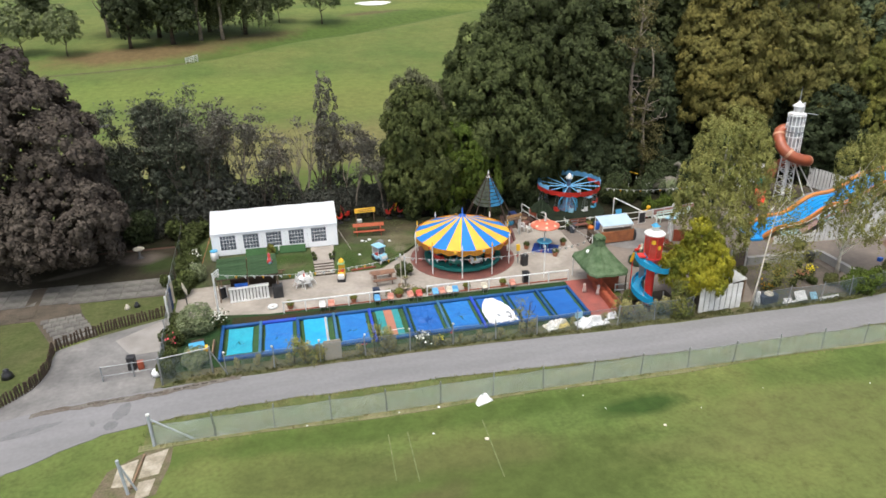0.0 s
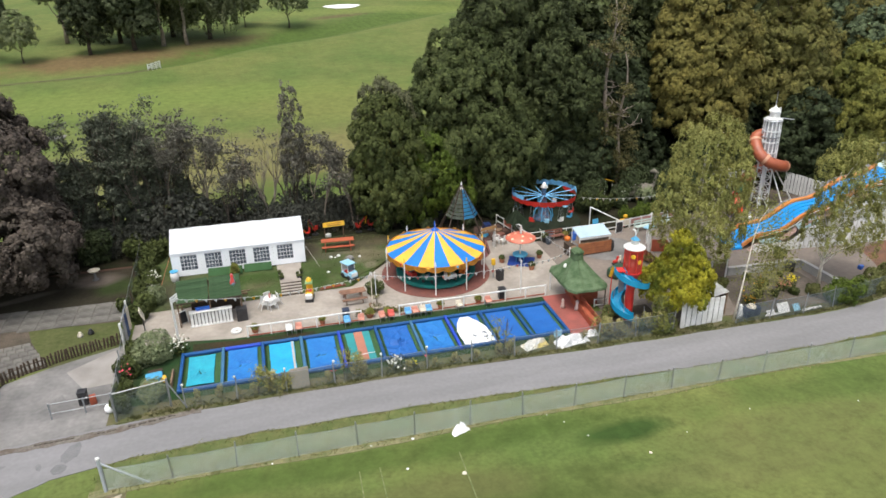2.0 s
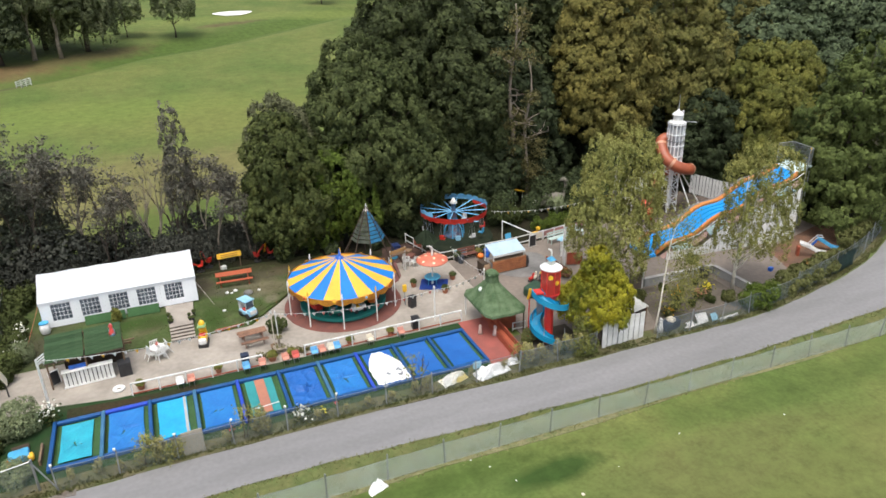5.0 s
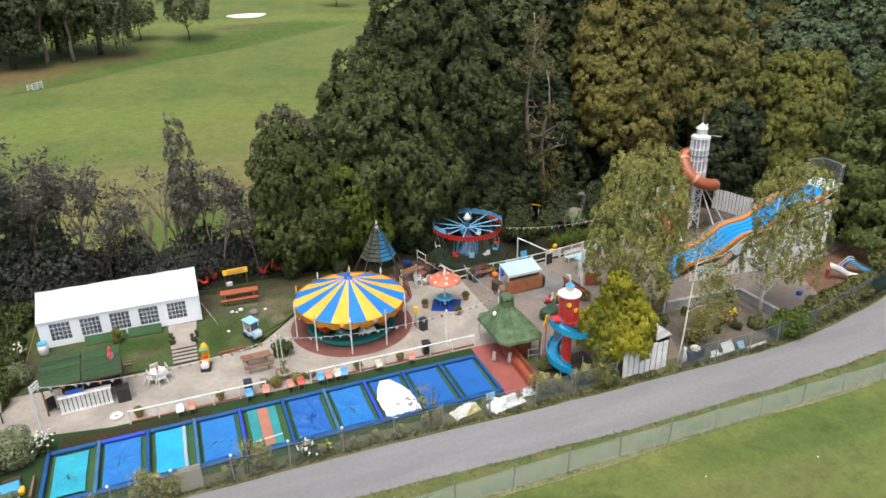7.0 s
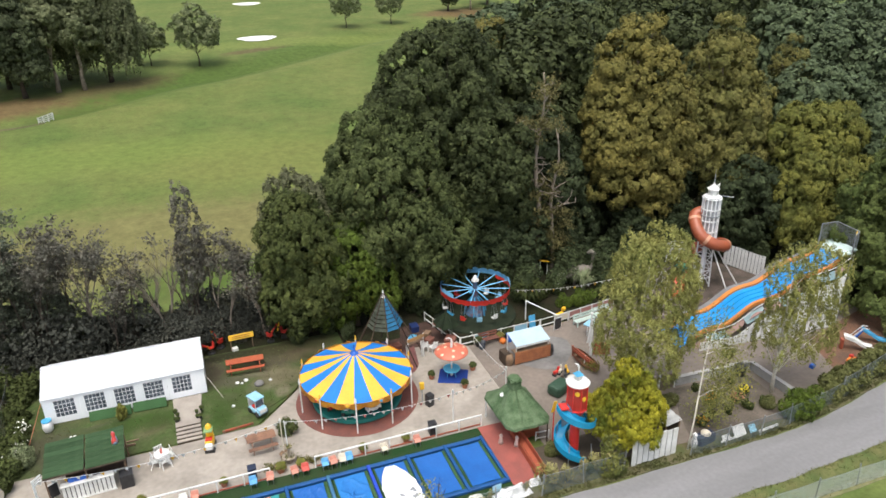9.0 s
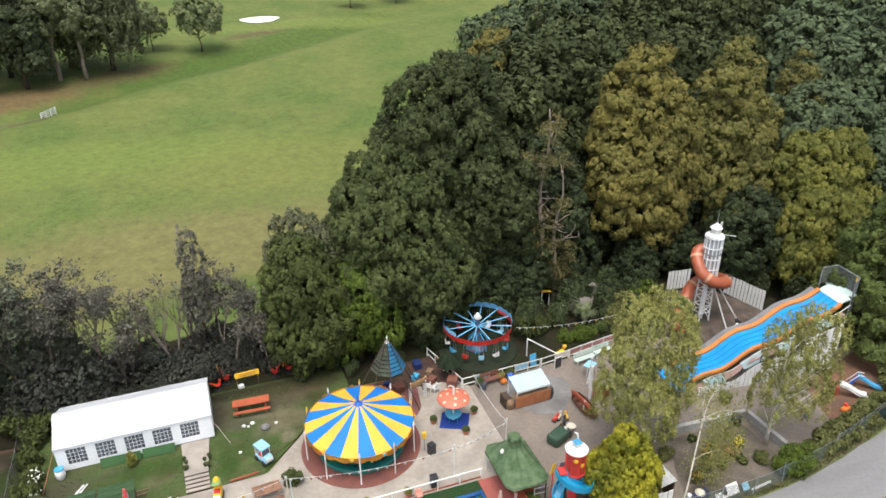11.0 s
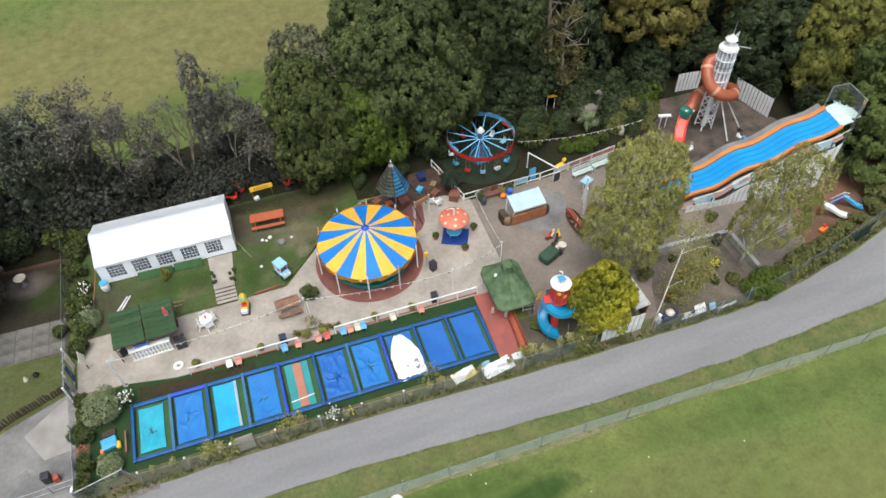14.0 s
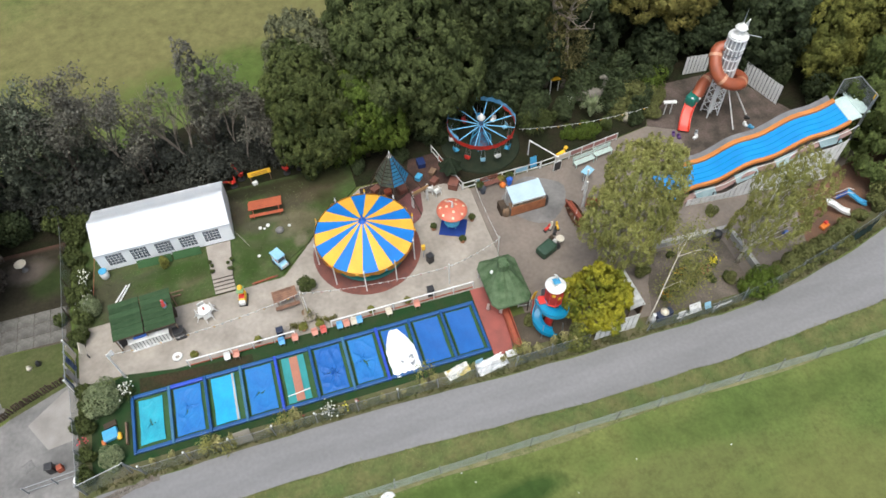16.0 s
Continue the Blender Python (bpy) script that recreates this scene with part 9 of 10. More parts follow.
setting("entrance_lawn", pr([(-15.2, 46.6), (-13.5, 43.15), (-13.25, 42.85), (-8.9, 44.55), (-9.45, 47.8), (-15.7, 48.1)], -0.05, 0.034), grass("dry_small_lawn", (0.088, 0.1, 0.037), (0.06, 0.082, 0.025), (0.078, 0.068, 0.037)), "small worn lawn inside the picket fence", "grass")
setting("side_lawn", pr([(-40, 30), (-24.5, 33), (-18.7, 34.5), (-17.4, 35.6), (-16.0, 37.5), (-15.6, 39.5), (-15.75, 41.9), (-17.95, 45.9), (-20.4, 46.1), (-40, 46.2)], -0.05, 0.02), bpy.data.materials["dry_small_lawn"], "small worn lawn beside the entrance", "grass")
bb = thing("bird_bath", -12.75, 55.2, 0.03, 0, "pale grey stone bird bath on bare soil", "bird bath")
part("pedestal", lt([(0.25, 0), (0.2, 0.08), (0.1, 0.15), (0.09, 0.6), (0.16, 0.68)], 14), CONCRETE, bb, smooth=True)
part("bowl", lt([(0.1, 0.66), (0.38, 0.74), (0.44, 0.82), (0.38, 0.82), (0.25, 0.76), (0, 0.74)], 20), CREAM, bb, smooth=True)
for x, y, s in ((-17.6, 39.2, 0.35), (-11.6, 46.6, 0.22), (-12.2, 46.4, 0.2)):
    o = part("garden_figure", lt([(0, 0), (s, 0.02), (s * 0.8, s * 0.9), (s * 0.4, s * 1.3), (s * 0.5, s * 1.6), (0, s * 1.9)], 10), BLACK if s != 0.2 else CREAM, None, smooth=True)
    o.matrix_basis = pose(x, y, 0.034)
    tagged(o, "small dark garden ornament on the grass", "ornament")
sp = thing("sand_pit_toy", -6.95, 39.7, 0.055, 10, "blue and orange plastic sandpit toy in the shrubs", "toy")
part("tray", bx(0, 0, 0.2, 0.95, 0.8, 0.35, bevel=0.08), SKYBLUE, sp)
part("arm", bx(0.5, -0.35, 0.2, 0.3, 0.5, 0.3, bevel=0.1), YELLOW, sp)
part("arm", bx(-0.5, -0.35, 0.2, 0.25, 0.4, 0.28, bevel=0.1), ORANGE, sp)
part("mat", bx(0.1, 0.75, 0.12, 0.8, 0.4, 0.15, bevel=0.03), WOOD_DARK, sp)
pole = thing("timber_post", -5.95, 39.5, 0.055, 0, "thin wooden board standing by the pit", "post")
part("board", bx(0, 0, 0.15, 0.1, 1.5, 0.3), WOOD, pole)

# shrubs round the pit
LEAF_GREY = leaf("grey_green_leaves", (0.2, 0.23, 0.12), (0.14, 0.17, 0.085))
big = place(shrub("shrub", 60, 1.5, 1.8, 8000, LEAF_GREY, "pale grey-green bushy shrub at the pit's end", 0.062, 26), -7.2, 42.0)
more(big, -6.8, 38.0, 0, 0.62, 60)
more(big, -7.9, 49.6, 0.1, 0.7, 20, "grey-green shrub beside the boundary fence")
weed = place(shrub("shrub", 61, 0.9, 1.3, 1300, LEAF_GREEN, "untidy green shrub along the boundary fence", 0.1), -8.4, 40.6)
for k, (x, y, s) in enumerate(((-8.3, 38.6, 0.8), (-8.6, 47.6, 1.0), (-8.5, 49.2, 1.1), (-8.7, 51.0, 1.2), (-8.5, 52.8, 1.0), (-8.8, 54.6, 1.2), (-8.5, 43.4, 0.7), (-8.5, 37.3, 0.9), (-8.2, 41.8, 0.9), (-8.7, 56.6, 1.4), (-8.0, 58.0, 1.4), (-9.9, 49.6, 0.7), (-10.3, 58.5, 1.5))):
    more(weed, x, y, 0.05, s, 71 * k, group="boundary shrubs")
LEAF_STRAW = leaf("straw_coloured_leaves", (0.33, 0.29, 0.13), (0.22, 0.22, 0.08))
straw = place(shrub("shrub", 62, 0.5, 1.5, 420, LEAF_STRAW, "tall yellowing weeds against the fence", 0.075, 10), -0.4, 36.8)
for k, (x, s) in enumerate(((0.5, 0.75), (1.2, 0.6), (4.6, 1.0), (4.9, 0.8), (-1.3, 0.5), (11.8, 0.5), (13.2, 0.6), (14.0, 0.6), (16.8, 0.45), (20.6, 0.9), (21.4, 0.8), (24.0, 1.0), (9.2, 0.4), (6.6, 0.4), (-3.2, 0.55), (-4.4, 0.5), (2.9, 0.5), (7.6, 0.5), (10.4, 0.5), (18.9, 0.5), (22.6, 0.7), (23.4, 0.8), (-2.2, 0.4))):
    more(straw, x, 36.85 + 0.15 * math.sin(k), 0.04, s, 60 * k, group="weeds by the fence")
PETAL = leaf("white_petals", (0.75, 0.75, 0.68), (0.6, 0.62, 0.5), 0.2)


def flowers(x, y, z, r, h, k, colour, label):
    s = thing("flowering_plant", x, y, z, 0, label, "flowers", "flowering plants")
    rs = np.random.RandomState(int(x * 31 + y * 17) % 9999)
    at = rs.normal(size=(k * 5, 3)) * (r * 0.5, r * 0.5, h * 0.25) + (0, 0, h * 0.55)
    at[:, 2] = np.maximum(at[:, 2], 0.05)
    cards("leaves", at, rs.normal(size=at.shape) + (0, 0, 0.5), 0.08 * rs.uniform(0.6, 1.3, len(at)), LEAF_GREEN, s)
    at = rs.normal(size=(k, 3)) * (r * 0.5, r * 0.5, h * 0.2) + (0, 0, h * 0.85)
    cards("blossom", at, rs.normal(size=at.shape) * 0.5 + (0, -0.4, 1), 0.065 * rs.uniform(0.7, 1.3, k), colour, s, ratio=0.9)


flowers(6.85, 36.95, 0.04, 0.55, 0.8, 60, PETAL, "bush of white flowers by the fence")
flowers(-5.75, 42.4, 0.055, 0.5, 0.9, 60, PETAL, "bush of white flowers at the pit's corner")
for k, y in enumerate((49.9, 50.8, 51.7, 52.6)):
    flowers(-8.25 + 0.15 * (k % 2), y, 0.2, 0.4, 0.9, 40, PETAL, "climbing white flowers along the boundary")
flowers(7.9, 36.8, 0.04, 0.25, 0.5, 16, leaf("yellow_petals", (0.7, 0.6, 0.05), (0.6, 0.6, 0.1), 0.2), "yellow flowers by the fence")
ROSE = leaf("pink_petals", (0.6, 0.1, 0.14), (0.5, 0.06, 0.08), 0.2)
for x in (3.2, 5.0, 8.7):
    flowers(x, 37.0, 0.04, 0.18, 0.7, 4, ROSE, "pink flowers on thin stems by the fence")
flowers(-8.3, 39.3, 0.04, 0.3, 1.5, 12, ROSE, "red flowers over the boundary fence")
brd = thing("leaning_board", 1.25, 36.75, 0.04, 3, "grey-beige board leaning by the fence", "board")
part("board", bx(0, 0, 0.6, 1.05, 0.06, 1.25, rx=-14, bevel=0.03), shade("beige_board", (0.32, 0.29, 0.23), (0.25, 0.23, 0.19), 0.8), brd)
nt2 = thing("notice", 17.25, 37.15, 0.05, 6, "pale blue notice panel on the fence", "sign")
part("panel", bx(0, 0, 0.6, 0.55, 0.04, 0.45), PALEBLUE, nt2)
part("post", pp([(0, 0.03, 0), (0, 0.03, 0.8)], 0.03, 6), GREY, nt2)

# ---- slatted shed and garden east of the conifer ----
shed = thing("slatted_screen", 27.05, 36.5, 0.05, 1, "white slatted timber screen along the lane", "screen")
for k in range(8):
    part("slat", bx(-1.4 + 0.4 * k, 0, 0.93 + 0.03 * (k % 3), 0.34, 0.04, 1.86, ry=0.6 * (k % 3 - 1)), WHITE, shed)
# Shade seen through the slats, put in as a near-black sheet.
part("backing", bx(0, 0.05, 0.85, 3.1, 0.03, 1.6), DARK, shed)
part("rail", bx(0, 0.09, 1.5, 3.1, 0.05, 0.1), WOOD_DARK, shed)
part("rail", bx(0, 0.09, 0.3, 3.1, 0.05, 0.1), WOOD_DARK, shed)
lean = shelter(28.75, 38.75, -88, 3.2, 1.2, 1.65, 8, "small shed with pale corrugated roof behind the conifer")
part("wall", bx(0, 0.5, 0.75, 3.0, 0.06, 1.5), WOOD_DARK, lean)
setting("garden_bed", pr([(30.2, 36.9), (38.3, 36.7), (38.4, 41.2), (37.9, 41.9), (32.6, 41.9), (31.2, 39.5)], -0.02, 0.075), shade("garden_soil_and_weeds", (0.15, 0.122, 0.098), (0.1, 0.086, 0.064), 0.95, 0.7, 9, 0.3, 0.4), "gravelly garden bed with patchy weeds", "soil")
PALEWALL = shade("pale_rendered_wall", (0.42, 0.41, 0.39), (0.3, 0.3, 0.28), 0.85, 1.2, 18, 0.15, 0.15)
for x0, y0, x1, y1 in ((33.0, 42.27, 39.0, 42.0), (39.1, 41.9, 39.27, 37.5)):
    w = math.hypot(x1 - x0, y1 - y0)
    g = thing("low_garden_wall", (x0 + x1) / 2, (y0 + y1) / 2, 0.06, math.degrees(math.atan2(y1 - y0, x1 - x0)), "low pale rendered garden wall", "wall", "low garden walls")
    part("wall", bx(0, 0, 0.3, w, 0.22, 0.6, bevel=0.02), PALEWALL, g)
    part("coping", bx(0, 0, 0.63, w + 0.02, 0.32, 0.07, bevel=0.015), PALEWALL, g)
dor = thing("brown_panel", 32.1, 42.1, 0.06, 2, "dull brown door panel between pale posts at the garden's edge", "panel")
part("panel", bx(0, 0, 0.62, 1.15, 0.06, 1.15, bevel=0.01), shade("dull_brown_panel", (0.16, 0.12, 0.095), (0.11, 0.085, 0.07), 0.7, 1.4, 14, 0.2, 0.1), dor)
for x in (-0.65, 0.65):
    part("post", bx(x, 0, 0.75, 0.1, 0.1, 1.5, bevel=0.01), WHITE, dor)
brl = thing("black_barrel", 37.9, 41.6, 0.075, 0, "black plastic barrel by the garden wall", "barrel")
part("barrel", lt([(0.3, 0), (0.36, 0.1), (0.36, 0.75), (0.3, 0.85), (0, 0.85)], 16), BLACK, brl, smooth=True)
GOLDP = leaf("orange_petals", (0.75, 0.32, 0.02), (0.7, 0.45, 0.04), 0.2)
flowers(33.6, 39.4, 0.075, 0.32, 0.9, 80, GOLDP, "bright orange flowers in the garden bed")
flowers(36.4, 39.6, 0.075, 0.35, 0.6, 60, leaf("bright_yellow_petals", (0.75, 0.6, 0.03), (0.6, 0.5, 0.03), 0.2), "yellow flowers in the garden bed")
flowers(35.4, 39.2, 0.075, 0.5, 0.6, 70, leaf("russet_petals", (0.35, 0.13, 0.07), (0.5, 0.3, 0.2), 0.3), "russet and pale flowers in the garden bed")
flowers(31.7, 38.0, 0.075, 0.4, 0.6, 40, GOLDP, "yellowing plants in the garden bed")
for x, y, w, h, c, lab in ((33.3, 36.35, 0.9, 0.7, WHITE, "white square board"), (32.3, 36.3, 0.6, 0.3, WHITE, "white plank"), (34.3, 36.3, 0.5, 0.5, PALEBLUE, "pale pointed board"), (32.6, 36.15, 1.7, 0.14, WHITE, "long white plank"), (35.4, 36.1, 1.6, 0.16, WHITE, "long white plank")):
    g = thing("loose_board", x, y, 0.05, 4, "%s leaning on the lane fence" % lab, "board", "loose boards")
    part("board", bx(0, 0.15, h * 0.42, w, 0.04, h, rx=-38), c, g)
crt = thing("dark_crate", 30.9, 36.7, 0.06, 8, "dark blue crate with a white sack by the fence", "crate")
part("crate", bx(0, 0, 0.3, 1.25, 0.55, 0.6, bevel=0.03), shade("navy_crate", (0.03, 0.04, 0.08), rough=0.5), crt)
part("sack", lt([(0.3, 0.58), (0.32, 0.68), (0.18, 0.8), (0, 0.84)], 10), CREAM, crt, smooth=True)
o = part("garden_figure", lt([(0, 0), (0.2, 0), (0.22, 0.3), (0.14, 0.6), (0.12, 0.75), (0.15, 0.9), (0, 1.05)], 10), WHITE, None, smooth=True)
o.matrix_basis = pose(30.0, 36.6, 0.05)
tagged(o, "white plaster garden ornament by the fence", "ornament")
bright = place(shrub("shrub", 63, 1.4, 1.9, 2400, LEAF_BRIGHT, "bright green shrub beside the lane fence", 0.09), 38.2, 36.75, 0, 0.95)
more(bright, 39.2, 37.2, 0, 0.8, 40)
place(shrub("shrub", 66, 1.0, 2.4, 2600, leaf("yellow_green_shrub_leaves", (0.15, 0.15, 0.04), (0.07, 0.088, 0.025)), "yellow-green shrub at the foot of the golden conifer", 0.075), 24.2, 36.6)
more(weed, 23.2, 37.1, 0, 0.6, 30, "dark green shrub beside the spiral slide")
for k, (x, y, q) in enumerate(((33.0, 38.6, 0.4), (34.2, 38.5, 0.45), (35.6, 38.4, 0.5), (36.9, 38.2, 0.55), (32.3, 38.4, 0.35), (34.7, 40.2, 0.4), (33.9, 41.2, 0.45), (36.6, 41.0, 0.4))):
    more(weed, x, y, 0.07, q, 61 * k, "low weedy plant in the garden bed", "garden bed plants")
dk = place(shrub("shrub", 64, 1.3, 1.6, 2200, leaf("dull_olive_leaves", (0.125, 0.128, 0.044), (0.085, 0.096, 0.032)), "olive shrub along the bend's fence", 0.11), 43.0, 37.9)
for k, (x, y, s) in enumerate(((44.5, 38.1, 1.0), (46.2, 38.6, 0.95), (41.5, 37.5, 0.95), (40.3, 37.3, 0.7), (47.6, 39.0, 0.8), (49.4, 39.8, 0.6), (31.2, 40.4, 0.6), (37.0, 38.0, 0.5), (21.8, 39.2, 0.5), (38.8, 44.0, 0.5), (48.2, 39.4, 0.5), (51.2, 40.4, 0.8), (52.6, 41.2, 1.0), (54.0, 41.9, 1.1), (55.6, 42.6, 1.1))):
    more(dk, x, y, 0.05, s, 50 * k, group="fence shrubs")
more(dk, 37.0, 56.6, 0, 1.2, 100, "olive green shrub beside the swing yard")
more(bright, 33.2, 54.9, 0, 0.8, 10, "yellow-green shrub beside the swing yard")
more(dk, 38.6, 57.2, 0, 1.4, 210, "olive green shrub by the tower")
more(dk, 39.6, 55.4, 0, 0.8, 20, "olive green shrub by the tower")
more(dk, 40.4, 56.9, 0, 1.0, 120, "olive green shrub by the tower")
more(bright, 40.8, 58.5, 0, 1.2, 60, "bright green shrub by the tower")
more(bright, 31.6, 55.2, 0, 0.55, 130, "yellow-green shrub beside the swing yard")
more(weed, 30.4, 57.2, 0, 1.3, 30)
more(weed, 35.2, 55.4, 0, 0.9, 90)
wgf = thing("white_hurdle", 21.85, 40.55, 0.07, -6, "small white timber hurdle beside the red path", "hurdle")
for x in (-0.42, 0.42):
    part("upright", bx(x, 0, 0.32, 0.07, 0.06, 0.64, bevel=0.006), WHITE, wgf)
for z in (0.14, 0.58):
    part("bar", bx(0, 0.005, z, 0.8, 0.045, 0.07, bevel=0.006), WHITE, wgf)
tarp = thing("tarpaulin", 47.0, 37.93, 0.02, 15, "dark green tarpaulin hung on the bend's fence", "tarpaulin")
bm = bmesh.new()
cols = [[bm.verts.new((2.7 * k / 14, 0.05 * math.sin(k * 1.7 + 2 * j), 0.04 + (1.45 + 0.04 * math.sin(k)) * j / 4)) for j in range(5)] for k in range(15)]
for p, q in zip(cols, cols[1:]):
    for j in range(4):
        bm.faces.new((p[j], q[j], q[j + 1], p[j + 1]))
bmesh.ops.solidify(bm, geom=bm.faces[:], thickness=0.012)
part("sheet", bm, shade("dark_green_tarpaulin", (0.035, 0.085, 0.075), (0.025, 0.06, 0.055), 0.5, 1.5, 9, 0.15, 0.1), tarp, smooth=True)
# odd pieces of the yard
bm = bmesh.new()
box(bm, 0, 0, 0.85, 1.1, 0.4, 0.45, bevel=0.14)
for i in (-0.4, 0.38):
    for j in (-0.13, 0.13):
        box(bm, i, j, 0.35, 0.13, 0.12, 0.72, bevel=0.03)
box(bm, 0.58, 0, 1.2, 0.26, 0.22, 0.62, ry=28, bevel=0.07)
box(bm, 0.82, 0, 1.46, 0.46, 0.2, 0.24, ry=18, bevel=0.07)
box(bm, -0.62, 0, 0.85, 0.1, 0.1, 0.5, ry=-25, bevel=0.03)
o = part("garden_figure", bm, WHITE)
o.matrix_basis = pose(33.6, 58.9, 0.05, 0, 0, 15)
tagged(o, "white four-legged animal figure among the shrubs", "ornament")
for x, y, c, lab in ((37.2, 55.5, CREAM, "pale garden ornament by the path"),):
    o = part("garden_figure", lt([(0, 0), (0.3, 0), (0.32, 0.35), (0.16, 0.7), (0.2, 0.9), (0, 1.1)], 10), c, None, smooth=True)
    o.matrix_basis = pose(x, y, 0.05)
    tagged(o, lab, "ornament")
# long-necked statue among the shrubs
bm = bmesh.new()
pipe(bm, [(-1.9, 0, 0.25), (-1.4, 0, 0.7), (-0.8, 0, 1.15), (0, 0, 1.3), (0.7, 0, 1.25), (1.0, 0, 1.6), (1.15, 0, 2.2), (1.1, 0, 2.8), (0.85, 0, 3.0), (0.5, 0, 2.9)], [0.05, 0.2, 0.48, 0.58, 0.45, 0.3, 0.22, 0.2, 0.22, 0.1], 10)
for i in (-0.6, 0.6):
    for j in (-0.28, 0.28):
        pipe(bm, [(i, j, 0), (i, j * 0.9, 0.5), (i, j * 0.6, 1.1)], [0.16, 0.15, 0.2], 8)
o = part("garden_statue", bm, shade("grey_brown_cast", (0.2, 0.18, 0.15), (0.13, 0.12, 0.095), 0.85, 1.8, 12, 0.25, 0.2), smooth=True)
o.matrix_basis = pose(35.0, 58.35, 0.05, 0, 0, -10)
tagged(o, "grey-brown long-necked statue among dark shrubs", "statue")
# old boat used as a planter in the yard
HULL = shade("faded_red_brown_boat", (0.3, 0.12, 0.07), (0.2, 0.095, 0.06), 0.75, 2, 18, 0.25, 0.2)
boat = thing("rowing_boat", 28.65, 46.9, 0.06, 92, "small red-brown wooden boat lying on the tarmac", "boat")
bm = bmesh.new()
ribs = []
for k in range(13):
    t = k / 6 - 1
    w, d = 0.52 * math.sqrt(max(0.0, 1 - abs(t) ** 2.4)) + 0.015, 0.4 + 0.12 * t * t
    ribs.append([bm.verts.new((1.45 * t, w * math.sin(a), d - (d - 0.02) * math.cos(a) ** 0.7 * (1 - 0.35 * t * t))) for a in (radians(v) for v in (-90, -60, -25, 0, 25, 60, 90))])
for p, q in zip(ribs, ribs[1:]):
    for j in range(6):
        bm.faces.new((p[j], q[j], q[j + 1], p[j + 1]))
bmesh.ops.solidify(bm, geom=bm.faces[:], thickness=0.035)
part("hull", bm, HULL, boat, smooth=True)
for x in (-0.6, 0.15, 0.8):
    part("thwart", bx(x, 0, 0.33, 0.2, 0.84 if x < 0.5 else 0.7, 0.035, bevel=0.006), WOOD, boat)
part("oar", pp([(-0.5, 0.4, 0.44), (0.3, -0.25, 0.46)], 0.025, 6), WHITE, boat)
rs = np.random.RandomState(8)
at = rs.normal(size=(320, 3)) * (0.32, 0.22, 0.1) + (-0.95, 0, 0.42)
bp = thing("boat_plant", 28.65, 46.9, 0.06, 92, "drying olive plants growing in the old boat", "plant")
cards("leaves", at, rs.normal(size=at.shape) + (0, 0, 0.5), 0.07 * rs.uniform(0.6, 1.4, 320), LEAF_BROWN, bp)
part("soil", bx(-0.95, 0, 0.2, 0.5, 0.5, 0.16, bevel=0.05), SOIL, bp)
# clutter beside the dark green cover, bins and pots along the swing fence
for x, y, r, h, c, lab in ((24.95, 51.75, 0.24, 0.62, BLUE, "dark blue plastic bin by the swing fence"), (22.6, 51.55, 0.25, 0.6, shade("dark_slate_plastic", (0.05, 0.06, 0.075), rough=0.5), "dark slate plastic bin by the swing fence")):
    b = thing("plastic_bin", x, y, 0.06, 0, lab, "bin", "bins by the swing fence")
    part("body", lt([(r * 0.8, 0), (r, h), (r * 0.92, h), (r * 0.75, 0.05), (0, 0.05)], 14), c, b, smooth=True)
    part("rim", lt([(r, h - 0.04), (r + 0.025, h - 0.04), (r + 0.025, h + 0.01), (r, h + 0.01)], 14), c, b)
pk = thing("pumpkin_pot", 24.35, 51.65, 0.06, 0, "round orange pot by the swing fence", "pot")
part("pot", lt([(0.12, 0), (0.24, 0.1), (0.27, 0.24), (0.2, 0.38), (0.12, 0.4), (0.1, 0.36), (0, 0.34)], 16), ORANGE, pk, smooth=True)
for x, y, z, h, c, lab in ((26.0, 46.35, 0.06, 0.62, RED, "red plastic toy beside the green cover"), (26.5, 45.95, 0.06, 0.55, BLACK, "black plastic toy beside the green cover"), (26.35, 46.45, 0.06, 0.6, CREAM, "cream toy horse beside the green cover"), (26.85, 46.3, 0.06, 0.5, YELLOW, "yellow plastic toy beside the green cover")):
    o = thing("ride_on_toy", x, y, z, 70 * x, lab, "toy", "toys in the yard")
    part("body", bx(0, 0, h * 0.45, 0.5, 0.22, 0.24, bevel=0.08), c, o)
    part("head", bx(0.22, 0, h * 0.8, 0.18, 0.16, 0.3, ry=20, bevel=0.06), c, o)
    for i in (-0.17, 0.17):
        part("wheel", lt([(0, -0.14), (0.09, -0.14), (0.1, -0.1), (0.1, 0.1), (0.09, 0.14), (0, 0.14)], 10), BLACK, o).matrix_basis = pose(i, 0, 0.1, 90)
blp = thing("signboard", 27.5, 52.95, 0.06, 8, "blue painted signboard leaning under a white frame", "sign")
part("board", bx(0, 0, 0.55, 0.6, 0.05, 1.05, rx=-12, bevel=0.015), SKYBLUE, blp)
part("stand", bx(0, 0.2, 0.4, 0.5, 0.04, 0.8, rx=16), WOOD, blp)
wmp = thing("white_post", 30.25, 48.9, 0.06, 0, "white painted post with a round knob in the yard", "post")
part("post", pp([(0, 0, 0), (0.05, 0.05, 2.6)], 0.05, 8), WHITE, wmp)
part("knob", lt([(0, 2.56), (0.1, 2.62), (0.12, 2.72), (0.06, 2.82), (0, 2.84)], 10, x=0.05, y=0.05), WHITE, wmp)
part("bracket", bx(0.0, -0.1, 1.9, 0.06, 0.3, 0.3, bevel=0.03), CREAM, wmp)
ysh = thing("yellow_slide_toy", 32.6, 60.7, 0.05, 20, "yellow toy slide among the shrubs", "toy slide")
part("chute", bx(0, 0, 1.6, 1.2, 0.4, 0.1, ry=20, bevel=0.03), YELLOW, ysh)
